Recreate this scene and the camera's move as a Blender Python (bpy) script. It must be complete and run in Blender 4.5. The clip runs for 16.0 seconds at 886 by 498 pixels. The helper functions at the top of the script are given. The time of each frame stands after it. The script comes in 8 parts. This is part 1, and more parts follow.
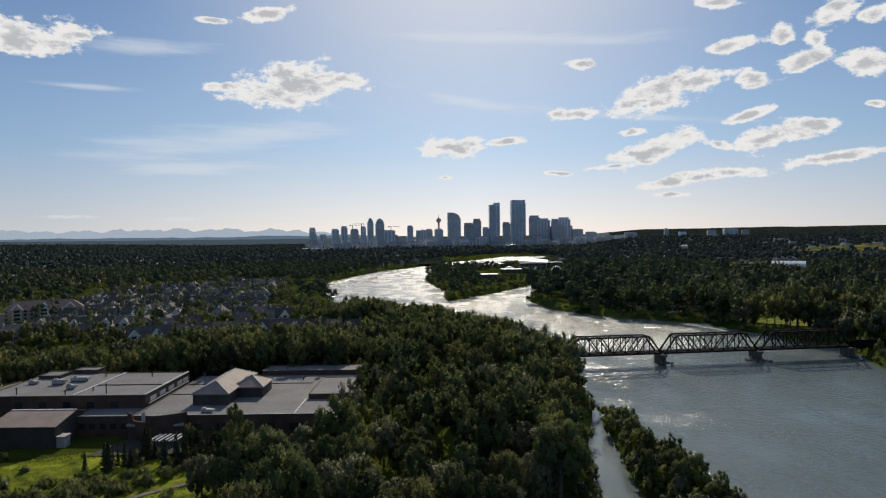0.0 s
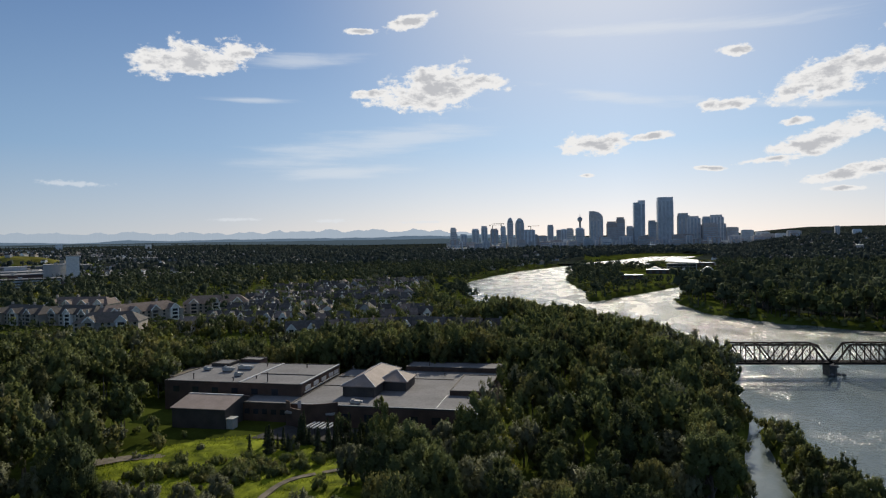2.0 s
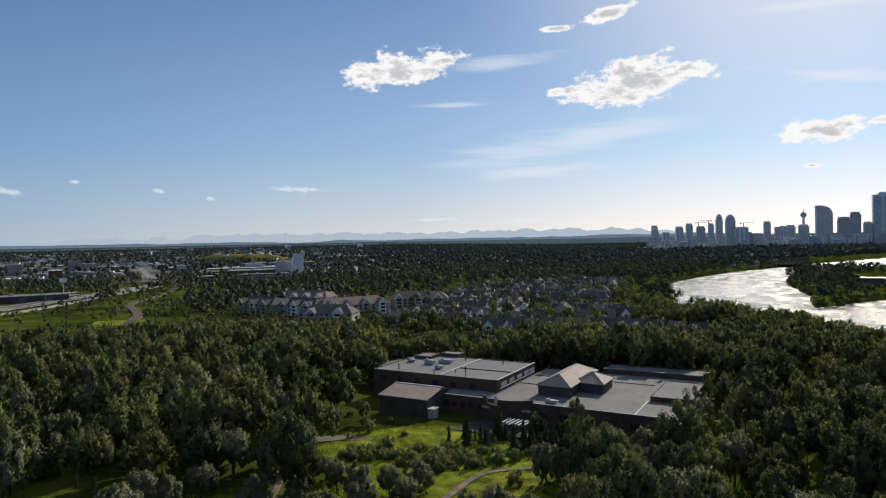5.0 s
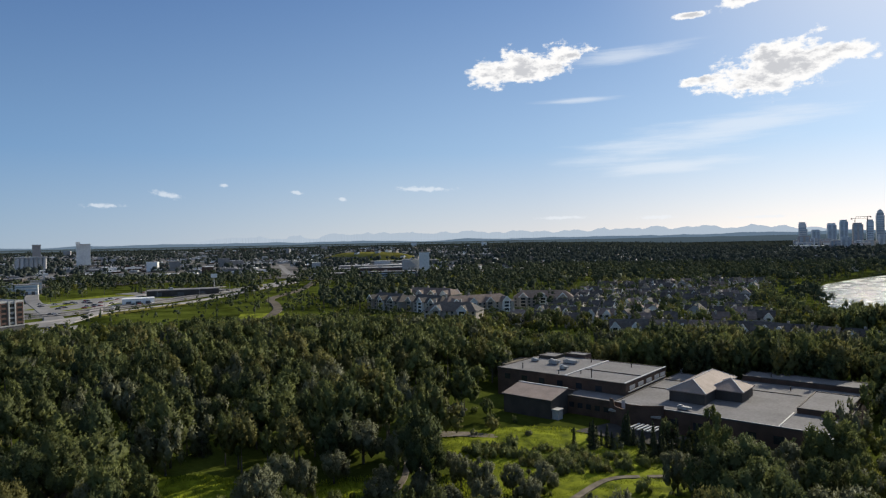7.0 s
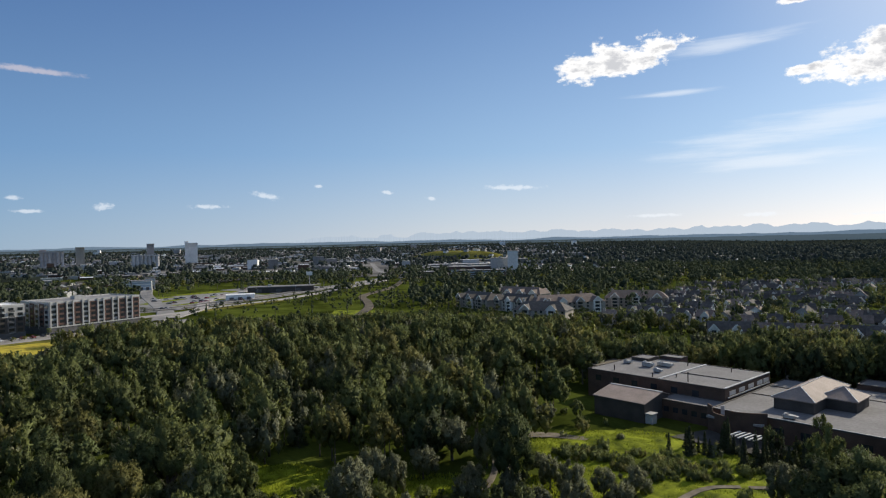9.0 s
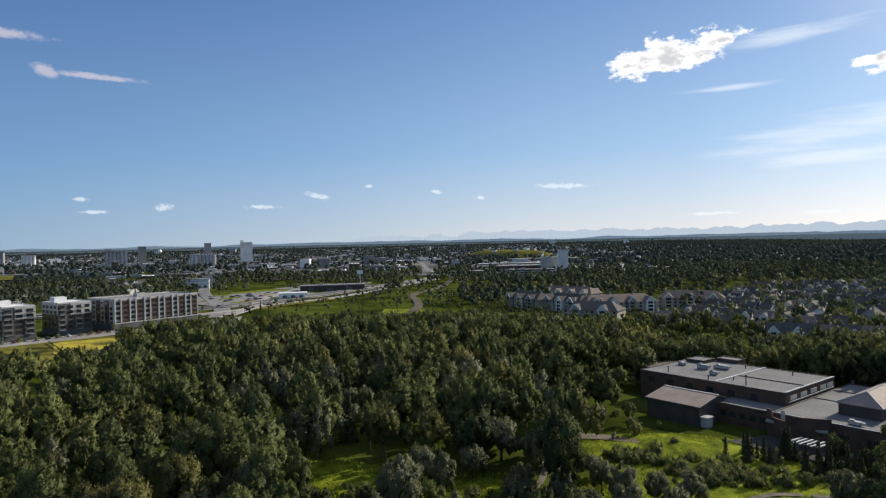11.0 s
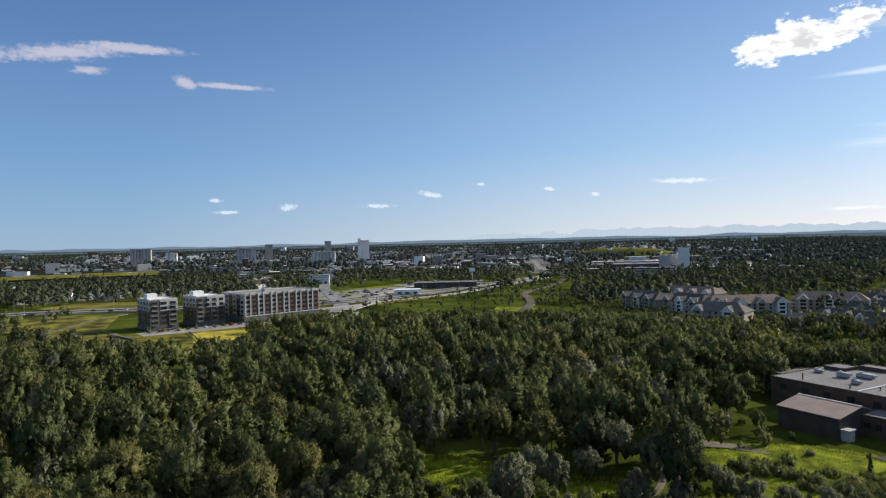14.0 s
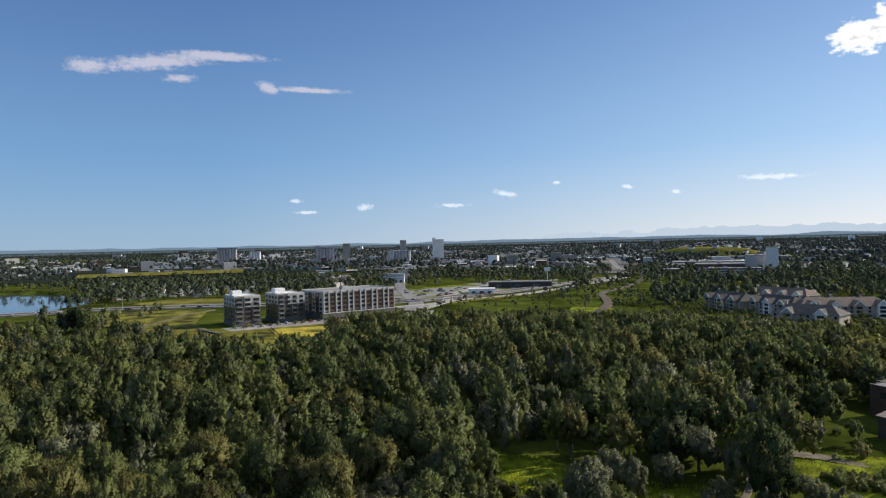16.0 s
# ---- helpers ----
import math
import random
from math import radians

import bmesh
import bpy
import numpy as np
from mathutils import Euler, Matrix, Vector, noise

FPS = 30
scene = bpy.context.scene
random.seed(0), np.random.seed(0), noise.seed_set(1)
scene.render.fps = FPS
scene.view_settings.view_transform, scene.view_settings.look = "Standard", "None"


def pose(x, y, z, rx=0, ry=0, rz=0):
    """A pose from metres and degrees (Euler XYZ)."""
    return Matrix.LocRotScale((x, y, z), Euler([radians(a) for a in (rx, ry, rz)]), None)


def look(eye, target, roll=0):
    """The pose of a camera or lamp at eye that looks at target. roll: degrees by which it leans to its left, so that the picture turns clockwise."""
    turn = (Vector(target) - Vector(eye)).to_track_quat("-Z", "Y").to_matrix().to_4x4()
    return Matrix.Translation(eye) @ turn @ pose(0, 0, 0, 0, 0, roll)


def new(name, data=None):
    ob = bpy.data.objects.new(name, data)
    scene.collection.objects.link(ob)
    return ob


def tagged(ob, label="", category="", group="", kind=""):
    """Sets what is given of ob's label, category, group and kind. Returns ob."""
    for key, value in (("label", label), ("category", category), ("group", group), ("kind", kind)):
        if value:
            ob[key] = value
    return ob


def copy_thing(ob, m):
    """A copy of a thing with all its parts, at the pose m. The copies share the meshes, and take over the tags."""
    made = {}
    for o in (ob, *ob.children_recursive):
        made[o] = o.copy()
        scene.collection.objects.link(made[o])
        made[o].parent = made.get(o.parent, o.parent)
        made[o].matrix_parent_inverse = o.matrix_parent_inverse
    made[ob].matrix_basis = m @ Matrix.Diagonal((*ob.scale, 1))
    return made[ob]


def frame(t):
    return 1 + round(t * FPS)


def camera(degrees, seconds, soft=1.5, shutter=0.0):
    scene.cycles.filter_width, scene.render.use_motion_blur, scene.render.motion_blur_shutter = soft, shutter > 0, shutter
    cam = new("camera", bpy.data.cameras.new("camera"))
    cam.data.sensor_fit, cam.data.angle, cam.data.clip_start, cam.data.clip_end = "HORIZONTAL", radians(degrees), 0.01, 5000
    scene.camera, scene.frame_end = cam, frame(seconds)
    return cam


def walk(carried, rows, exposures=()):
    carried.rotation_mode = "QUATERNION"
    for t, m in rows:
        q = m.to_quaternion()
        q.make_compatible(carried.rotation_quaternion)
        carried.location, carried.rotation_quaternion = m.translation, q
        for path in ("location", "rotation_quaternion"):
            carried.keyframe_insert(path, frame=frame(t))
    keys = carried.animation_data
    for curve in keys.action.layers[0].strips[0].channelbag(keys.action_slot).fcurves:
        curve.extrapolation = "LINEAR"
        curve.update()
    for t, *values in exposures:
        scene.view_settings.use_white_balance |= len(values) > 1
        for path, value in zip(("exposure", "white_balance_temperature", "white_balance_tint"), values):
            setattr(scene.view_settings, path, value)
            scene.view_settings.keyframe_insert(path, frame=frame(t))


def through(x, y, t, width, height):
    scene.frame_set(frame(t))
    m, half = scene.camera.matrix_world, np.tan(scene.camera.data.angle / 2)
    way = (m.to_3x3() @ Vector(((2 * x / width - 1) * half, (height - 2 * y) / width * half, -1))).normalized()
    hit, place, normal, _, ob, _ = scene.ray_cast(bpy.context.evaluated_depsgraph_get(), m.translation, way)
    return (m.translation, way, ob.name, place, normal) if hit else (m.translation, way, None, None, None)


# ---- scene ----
# the camera hangs still, 50 m up, and turns to the left
EYE = (0.0, 0.0, 50.0)
EXPOSURES = [(0.0, -0.28), (4.0, -0.10), (8.0, 0.06), (12.0, 0.23), (16.0, 0.3)]
cam = camera(68.63, 16.0, 1.2)
TURNS = [  # seconds, yaw, tilt from straight down, roll
    (0, -0.00, 88.94, 0.72), (0.5, 2.90, 88.97, 0.80),
    (1, 6.04, 89.01, 0.87), (1.5, 9.20, 89.05, 0.93),
    (2, 12.29, 89.09, 0.97), (2.5, 15.28, 89.13, 1.01),
    (3, 18.24, 89.17, 1.05), (3.5, 21.03, 89.20, 1.07),
    (4, 23.84, 89.24, 1.10), (6.5, 37.64, 89.37, 1.18),
    (7, 40.34, 89.39, 1.19), (7.5, 42.99, 89.41, 1.21),
    (8, 45.38, 89.42, 1.22), (10.5, 50.90, 89.46, 1.30),
    (11, 52.48, 89.46, 1.31), (11.5, 54.06, 89.47, 1.33),
    (12, 55.76, 89.47, 1.35), (12.5, 57.44, 89.47, 1.36),
    (13, 59.09, 89.48, 1.38), (13.5, 60.69, 89.48, 1.39),
    (14, 62.35, 89.49, 1.39), (14.5, 64.00, 89.50, 1.40),
    (15, 65.65, 89.52, 1.39), (15.5, 67.27, 89.54, 1.38),
    (16, 68.90, 89.57, 1.37),
]
walk(cam, [(t, pose(*EYE, rx, ry, rz)) for t, rz, rx, ry in TURNS], EXPOSURES)

# ---- light: a low sun straight ahead at the start, sky with broken cumulus ----
SUN_AZ, SUN_EL = -2.5, 28.0     # degrees to the left of +y, degrees up

# clouds as (degrees left of +y, degrees up, half length, half height, lean)
CUMULUS_CITY = [
    (33.3, 14.7, 4.9, 1.75, -7), (29.1, 15.5, 2.5, 0.75, -9), (12.9, 12.9, 5.9, 2.2, -5), (8.5, 13.6, 2.5, 1.0, 11), (18.2, 12.6, 2.4, 0.5, -4),
    (14.7, 18.4, 2.5, 0.75, -14), (19.1, 17.6, 1.8, 0.36, -1), (-1.3, 7.9, 3.7, 1.05, -1), (-5.5, 8.2, 2.6, 0.42, -5), (-0.2, 5.2, 0.8, 0.2, 1),
]
CUMULUS_WEST = [
    (-18.4, 11.6, 3.9, 1.7, -14), (-20.6, 12.3, 4.2, 1.15, -3), (-11.2, 10.4, 3.2, 0.65, 1), (-16.4, 10.9, 3.0, 0.9, -10), (-12.2, 14.4, 1.5, 0.5, 4),
    (-16.6, 8.6, 1.4, 0.42, -1), (-18.2, 7.1, 4.7, 1.15, -16), (-14.7, 5.8, 3.0, 0.38, -4), (-23.0, 7.2, 1.3, 0.48, 14), (-27.2, 7.6, 3.2, 1.35, -9),
    (-29.7, 8.2, 2.8, 0.7, 10), (-25.2, 9.3, 2.3, 0.52, -17), (-21.2, 4.6, 5.0, 0.65, -8), (-24.2, 4.9, 2.8, 0.55, 1), (-19.5, 3.3, 1.9, 0.3, 2), (-31.2, 5.6, 3.9, 0.56, -7),
]
CUMULUS_HIGH = [
    (-29.0, 12.9, 2.2, 0.95, -17), (-33.0, 12.2, 1.9, 1.1, 13), (-24.2, 14.8, 2.5, 0.66, -7), (-29.8, 14.4, 1.0, 0.75, 47), (-31.0, 16.0, 2.2, 1.05, -10), (-33.5, 15.5, 1.2, 0.75, 10),
    (-27.7, 15.0, 0.95, 0.9, -59), (-25.5, 12.0, 1.6, 0.8, 6), (-23.0, 18.0, 1.9, 0.5, 8), (-33.7, 9.3, 0.7, 0.3, 7), (-10.0, 5.4, 1.6, 0.26, 6), (-40.0, 12.0, 5.0, 2.0, 0),
]
LAVENDER = [
    (92.6, 14.8, 6.9, 0.85, -8), (97.1, 14.2, 2.3, 0.85, -3), (87.4, 15.7, 4.6, 0.5, 0), (90.6, 13.8, 1.9, 0.42, -4), (83.6, 13.4, 1.2, 0.55, 18), (80.1, 13.3, 4.2, 0.36, 2), (112.0, 12.0, 6.0, 1.2, 0),
]
CLOUDLETS = [
    (42.1, 4.7, 3.6, 0.32, 2), (81.7, 4.0, 0.8, 0.25, 0), (80.7, 3.0, 1.3, 0.2, 1), (75.7, 3.4, 1.0, 0.45, 1), (68.0, 3.4, 1.9, 0.26, 1), (63.3, 4.3, 1.7, 0.32, 12), (58.9, 5.1, 0.5, 0.2, 2),
    (53.0, 4.5, 0.8, 0.25, 11), (49.1, 3.9, 0.7, 0.25, 11), (30.0, 1.9, 3.0, 0.22, 0), (22.0, 1.7, 2.4, 0.25, 0), (14.0, 1.5, 3.0, 0.2, 0),
]
CIRRUS = [
    (-7.4, 16.7, 15.0, 0.7, 3), (24.4, 15.1, 7.5, 0.75, -5), (18.2, 8.2, 14.0, 1.9, -9), (21.5, 5.8, 8.0, 0.9, -5), (-0.9, 12.0, 9.0, 0.65, 12), (-16.4, 9.9, 11.0, 0.45, 7), (29.0, 11.8, 4.0, 0.3, 0),
]

world = bpy.data.worlds.new("sky")
scene.world = world
world.use_nodes = True
wt = world.node_tree
wt.nodes.clear()


def wmath(op, a, b=None, c=None):
    n = wt.nodes.new("ShaderNodeMath")
    n.operation = op
    for i, v in enumerate((a, b, c)):
        if v is None:
            continue
        if isinstance(v, (int, float)):
            n.inputs[i].default_value = v
        else:
            wt.links.new(v, n.inputs[i])
    return n.outputs[0]


def wmap(v, lo, hi, smooth=True):
    n = wt.nodes.new("ShaderNodeMapRange")
    n.interpolation_type = "SMOOTHSTEP" if smooth else "LINEAR"
    wt.links.new(v, n.inputs["Value"])
    n.inputs["From Min"].default_value, n.inputs["From Max"].default_value = lo, hi
    return n.outputs["Result"]


def wmix(fac, a, b):
    n = wt.nodes.new("ShaderNodeMix")
    n.data_type = "RGBA"
    if isinstance(fac, float):
        n.inputs[0].default_value = fac
    else:
        wt.links.new(fac, n.inputs[0])
    for slot, v in ((6, a), (7, b)):
        if isinstance(v, tuple):
            n.inputs[slot].default_value = v
        else:
            wt.links.new(v, n.inputs[slot])
    return n.outputs[2]


coords = wt.nodes.new("ShaderNodeTexCoord")
split = wt.nodes.new("ShaderNodeSeparateXYZ")
wt.links.new(coords.outputs["Generated"], split.inputs[0])
azimuth = wmath("MULTIPLY", wmath("ARCTAN2", wmath("MULTIPLY", split.outputs[0], -1.0), split.outputs[1]), 57.2958)
height = wmath("MULTIPLY", wmath("ARCSINE", split.outputs[2]), 57.2958)
flat = wt.nodes.new("ShaderNodeCombineXYZ")
wt.links.new(azimuth, flat.inputs[0])
wt.links.new(height, flat.inputs[1])


def noise_at(sx, sy, detail, rough=0.55, shift=0.0):
    s = wt.nodes.new("ShaderNodeVectorMath")
    s.operation = "MULTIPLY_ADD"
    wt.links.new(flat.outputs[0], s.inputs[0])
    s.inputs[1].default_value = (sx, sy, 1)
    s.inputs[2].default_value = (shift, shift * 0.7, 0)
    n = wt.nodes.new("ShaderNodeTexNoise")
    n.noise_dimensions = "2D"
    wt.links.new(s.outputs[0], n.inputs["Vector"])
    n.inputs["Scale"].default_value = 1.0
    n.inputs["Detail"].default_value = detail
    n.inputs["Roughness"].default_value = rough
    return n.outputs[0]


def nearest_cloud(rows):
    """The least relative distance to any of the clouds: 0 at a centre, 1 at the rim."""
    best = None
    for a, e, ra, re, lean in rows:
        d = wt.nodes.new("ShaderNodeMapping")
        d.vector_type = "TEXTURE"
        wt.links.new(flat.outputs[0], d.inputs["Vector"])
        d.inputs["Location"].default_value = (a, e, 0)
        d.inputs["Rotation"].default_value = (0, 0, radians(lean))
        d.inputs["Scale"].default_value = (ra, re, 1)
        l = wt.nodes.new("ShaderNodeVectorMath")
        l.operation = "LENGTH"
        wt.links.new(d.outputs[0], l.inputs[0])
        best = l.outputs["Value"] if best is None else wmath("MINIMUM", best, l.outputs["Value"])
    return best


def ragged(value, *layers):
    """A value with centred noise added to it in several layers."""
    for n, k in layers:
        value = wmath("ADD", value, wmath("MULTIPLY", wmath("SUBTRACT", n, 0.5), k))
    return value


billow = noise_at(0.42, 0.8, 5.0, 0.55)
fine = noise_at(1.5, 2.4, 5.0, 0.6, 7.3)
frayed = noise_at(4.2, 5.5, 4.0, 0.6, 13.7)
cores = nearest_cloud(CUMULUS_CITY + CUMULUS_WEST + CUMULUS_HIGH)
body = ragged(wmath("SUBTRACT", 1.0, cores), (billow, 1.5), (fine, 0.62), (frayed, 0.2))
cover = wmap(body, 0.06, 0.40)
lumps = noise_at(0.55, 1.3, 4.0, 0.6, 21.0)
thick = wmap(ragged(body, (lumps, 1.5)), 0.42, 1.0)
streak = noise_at(0.09, 0.9, 5.0, 0.62, 3.1)
veil = ragged(wmath("SUBTRACT", 1.0, nearest_cloud(CIRRUS)), (streak, 1.9))
veil = wmath("MULTIPLY", wmap(veil, 0.0, 1.15), 0.5)
wisps = ragged(wmath("SUBTRACT", 1.0, nearest_cloud(CLOUDLETS)), (fine, 1.3), (frayed, 0.5))
veil = wmath("MAXIMUM", veil, wmath("MULTIPLY", wmap(wisps, 0.15, 0.8), 0.55))
dusky = ragged(wmath("SUBTRACT", 1.0, nearest_cloud(LAVENDER)), (streak, 0.9), (fine, 0.8), (frayed, 0.25))
dusky = wmath("MULTIPLY", wmap(dusky, 0.08, 0.75), 0.8)

sky = wt.nodes.new("ShaderNodeTexSky")
sky.sky_type, sky.sun_disc = "NISHITA", False
sky.sun_elevation, sky.sun_rotation = radians(SUN_EL), radians(-SUN_AZ)
sky.air_density, sky.dust_density, sky.ozone_density, sky.altitude = 1.0, 0.5, 2.0, 1050
SKY_STRENGTH = 0.095
dim = wt.nodes.new("ShaderNodeVectorMath")
dim.operation = "SCALE"
wt.links.new(sky.outputs[0], dim.inputs[0])
dim.inputs["Scale"].default_value = SKY_STRENGTH
blue = wt.nodes.new("ShaderNodeValToRGB")
wt.links.new(wmath("DIVIDE", height, 60.0), blue.inputs[0])
for _p, _c in ((0.0, (0.65, 0.66, 0.73)), (0.13, (0.30, 0.46, 0.71)), (0.36, (0.115, 0.24, 0.53)), (0.62, (0.19, 0.25, 0.36)), (1.0, (0.23, 0.26, 0.32))):
    _e = blue.color_ramp.elements[0 if _p == 0 else -1] if _p in (0.0, 1.0) else blue.color_ramp.elements.new(_p)
    _e.position, _e.color = _p, (*_c, 1)
toward = wt.nodes.new("ShaderNodeVectorMath")
toward.operation = "MULTIPLY"
wt.links.new(blue.outputs[0], toward.inputs[0])
# warm and bright towards the sun, deeper blue away from it
around = wt.nodes.new("ShaderNodeValToRGB")
wt.links.new(wmath("DIVIDE", wmath("ABSOLUTE", wmath("ADD", azimuth, 3.0)), 120.0), around.inputs[0])
for _p, _c in ((0.0, (1.80, 1.60, 1.40)), (0.13, (1.55, 1.40, 1.24)), (0.29, (1.05, 1.04, 1.02)), (0.40, (0.90, 0.95, 0.96)), (0.56, (0.62, 0.76, 0.87)), (0.76, (0.36, 0.57, 0.75)), (1.0, (0.32, 0.52, 0.70))):
    _e = around.color_ramp.elements[0 if _p == 0 else -1] if _p in (0.0, 1.0) else around.color_ramp.elements.new(_p)
    _e.position, _e.color = _p, (*_c, 1)
wt.links.new(wmix(wmap(height, 20.0, 42.0), around.outputs[0], (1.28, 1.27, 1.27, 1)), toward.inputs[1])
mixed_sky = wmix(wmath("SUBTRACT", 0.84, wmath("MULTIPLY", wmap(height, 0.0, 14.0), 0.34)), dim.outputs[0], toward.outputs[0])
cloud_colour = wmix(thick, (0.99, 0.98, 0.97, 1), (0.60, 0.61, 0.64, 1))
# the bright ring of sky round the sun
aureole = wmath("MULTIPLY", wmap(wmath("SUBTRACT", 1.0, nearest_cloud([(SUN_AZ, SUN_EL, 34.0, 24.0, 0)])), 0.0, 1.0), 0.75)
mixed_sky = wmix(aureole, mixed_sky, (0.98, 0.97, 0.96, 1))
painted = wmix(veil, mixed_sky, (0.86, 0.90, 0.95, 1))
painted = wmix(dusky, painted, (0.52, 0.51, 0.60, 1))
painted = wmix(cover, painted, cloud_colour)
back = wt.nodes.new("ShaderNodeBackground")
wt.links.new(painted, back.inputs["Color"])
back.inputs["Strength"].default_value = 1.0
wout = wt.nodes.new("ShaderNodeOutputWorld")
wt.links.new(back.outputs[0], wout.inputs["Surface"])

sun = new("sun", bpy.data.lights.new("sun", "SUN"))
sun.data.energy, sun.data.angle, sun.data.color = 4.4, radians(0.6), (1.0, 0.90, 0.74)
_a, _e = radians(SUN_AZ), radians(SUN_EL)
sun.matrix_world = look((0, 0, 0), (math.sin(_a) * math.cos(_e), -math.cos(_a) * math.cos(_e), -math.sin(_e)))
sun.location = (0, 900, 600)

# ---- materials ----


def material(name, colour, rough=0.8, metal=0.0, vary=0.25, scale=0.5, fine=8.0, bump=0.15, second=None, random_tint=0.0, spec=0.4):
    """A surface with stains at one scale and grain at another; scales are per metre."""
    m = bpy.data.materials.new(name)
    m.use_nodes = True
    t = m.node_tree
    p = t.nodes["Principled BSDF"]
    geo = t.nodes.new("ShaderNodeTexCoord")
    big, small = t.nodes.new("ShaderNodeTexNoise"), t.nodes.new("ShaderNodeTexNoise")
    for n, s, d in ((big, scale, 4), (small, fine, 3)):
        t.links.new(geo.outputs["Object"], n.inputs["Vector"])
        n.inputs["Scale"].default_value, n.inputs["Detail"].default_value = s, d
    ramp = t.nodes.new("ShaderNodeValToRGB")
    dark = tuple(c * (1 - vary) for c in colour)
    light = second or tuple(min(1, c * (1 + vary)) for c in colour)
    ramp.color_ramp.elements[0].position, ramp.color_ramp.elements[1].position = 0.35, 0.68
    ramp.color_ramp.elements[0].color, ramp.color_ramp.elements[1].color = (*dark, 1), (*light, 1)
    t.links.new(big.outputs[0], ramp.inputs[0])
    mul = t.nodes.new("ShaderNodeMix")
    mul.data_type, mul.blend_type = "RGBA", "MULTIPLY"
    mul.inputs[0].default_value = 0.6
    grain = t.nodes.new("ShaderNodeMapRange")
    grain.inputs["From Min"].default_value, grain.inputs["From Max"].default_value = 0.3, 0.7
    grain.inputs["To Min"].default_value, grain.inputs["To Max"].default_value = 0.72, 1.2
    t.links.new(small.outputs[0], grain.inputs["Value"])
    t.links.new(ramp.outputs[0], mul.inputs[6])
    t.links.new(grain.outputs[0], mul.inputs[7])
    last = mul.outputs[2]
    if random_tint:
        info = t.nodes.new("ShaderNodeObjectInfo")
        hsv = t.nodes.new("ShaderNodeHueSaturation")
        r = t.nodes.new("ShaderNodeMapRange")
        r.inputs["To Min"].default_value, r.inputs["To Max"].default_value = 1 - random_tint, 1 + random_tint
        t.links.new(info.outputs["Random"], r.inputs["Value"])
        t.links.new(r.outputs[0], hsv.inputs["Value"])
        t.links.new(last, hsv.inputs["Color"])
        last = hsv.outputs[0]
    t.links.new(last, p.inputs["Base Color"])
    p.inputs["Roughness"].default_value, p.inputs["Metallic"].default_value = rough, metal
    p.inputs["Specular IOR Level"].default_value = spec
    if bump:
        b = t.nodes.new("ShaderNodeBump")
        b.inputs["Strength"].default_value, b.inputs["Distance"].default_value = bump, 0.1
        t.links.new(small.outputs[0], b.inputs["Height"])
        t.links.new(b.outputs[0], p.inputs["Normal"])
    return m


def foliage(name, dark, light, gloss=0.03, through=0.42, patch=0.06):
    """Leaves: they let some light through, shine a little, and differ from tree to tree and leaf to leaf."""
    m = bpy.data.materials.new(name)
    m.use_nodes = True
    t = m.node_tree
    t.nodes.clear()
    geo, info = t.nodes.new("ShaderNodeNewGeometry"), t.nodes.new("ShaderNodeObjectInfo")
    n = t.nodes.new("ShaderNodeTexNoise")
    t.links.new(geo.outputs["Position"], n.inputs["Vector"])
    n.inputs["Scale"].default_value, n.inputs["Detail"].default_value = patch, 3
    add = t.nodes.new("ShaderNodeMath")
    add.operation = "MULTIPLY_ADD"
    t.links.new(geo.outputs["Random Per Island"], add.inputs[0])
    add.inputs[1].default_value = 0.32
    t.links.new(n.outputs[0], add.inputs[2])
    add2 = t.nodes.new("ShaderNodeMath")
    add2.operation = "MULTIPLY_ADD"
    t.links.new(info.outputs["Random"], add2.inputs[0])
    add2.inputs[1].default_value = 0.35
    t.links.new(add.outputs[0], add2.inputs[2])
    ramp = t.nodes.new("ShaderNodeValToRGB")
    ramp.color_ramp.elements[0].position, ramp.color_ramp.elements[1].position = 0.45, 1.05
    ramp.color_ramp.elements[0].color, ramp.color_ramp.elements[1].color = (*dark, 1), (*light, 1)
    t.links.new(add2.outputs[0], ramp.inputs[0])
    dif, tra, glo = t.nodes.new("ShaderNodeBsdfDiffuse"), t.nodes.new("ShaderNodeBsdfTranslucent"), t.nodes.new("ShaderNodeBsdfGlossy")
    glo.inputs["Roughness"].default_value = 0.6
    glo.inputs["Color"].default_value = (0.8, 0.85, 0.8, 1)
    grain, bump = t.nodes.new("ShaderNodeTexNoise"), t.nodes.new("ShaderNodeBump")
    t.links.new(geo.outputs["Position"], grain.inputs["Vector"])
    grain.inputs["Scale"].default_value, grain.inputs["Detail"].default_value = 1.1, 3
    bump.inputs["Strength"].default_value, bump.inputs["Distance"].default_value = 0.9, 0.8
    t.links.new(grain.outputs[0], bump.inputs["Height"])
    for s in (dif, tra):
        t.links.new(ramp.outputs[0], s.inputs["Color"])
        t.links.new(bump.outputs[0], s.inputs["Normal"])
    m1, m2 = t.nodes.new("ShaderNodeMixShader"), t.nodes.new("ShaderNodeMixShader")
    m1.inputs[0].default_value, m2.inputs[0].default_value = through, gloss
    t.links.new(dif.outputs[0], m1.inputs[1]), t.links.new(tra.outputs[0], m1.inputs[2])
    t.links.new(m1.outputs[0], m2.inputs[1]), t.links.new(glo.outputs[0], m2.inputs[2])
    out = t.nodes.new("ShaderNodeOutputMaterial")
    t.links.new(m2.outputs[0], out.inputs["Surface"])
    return m


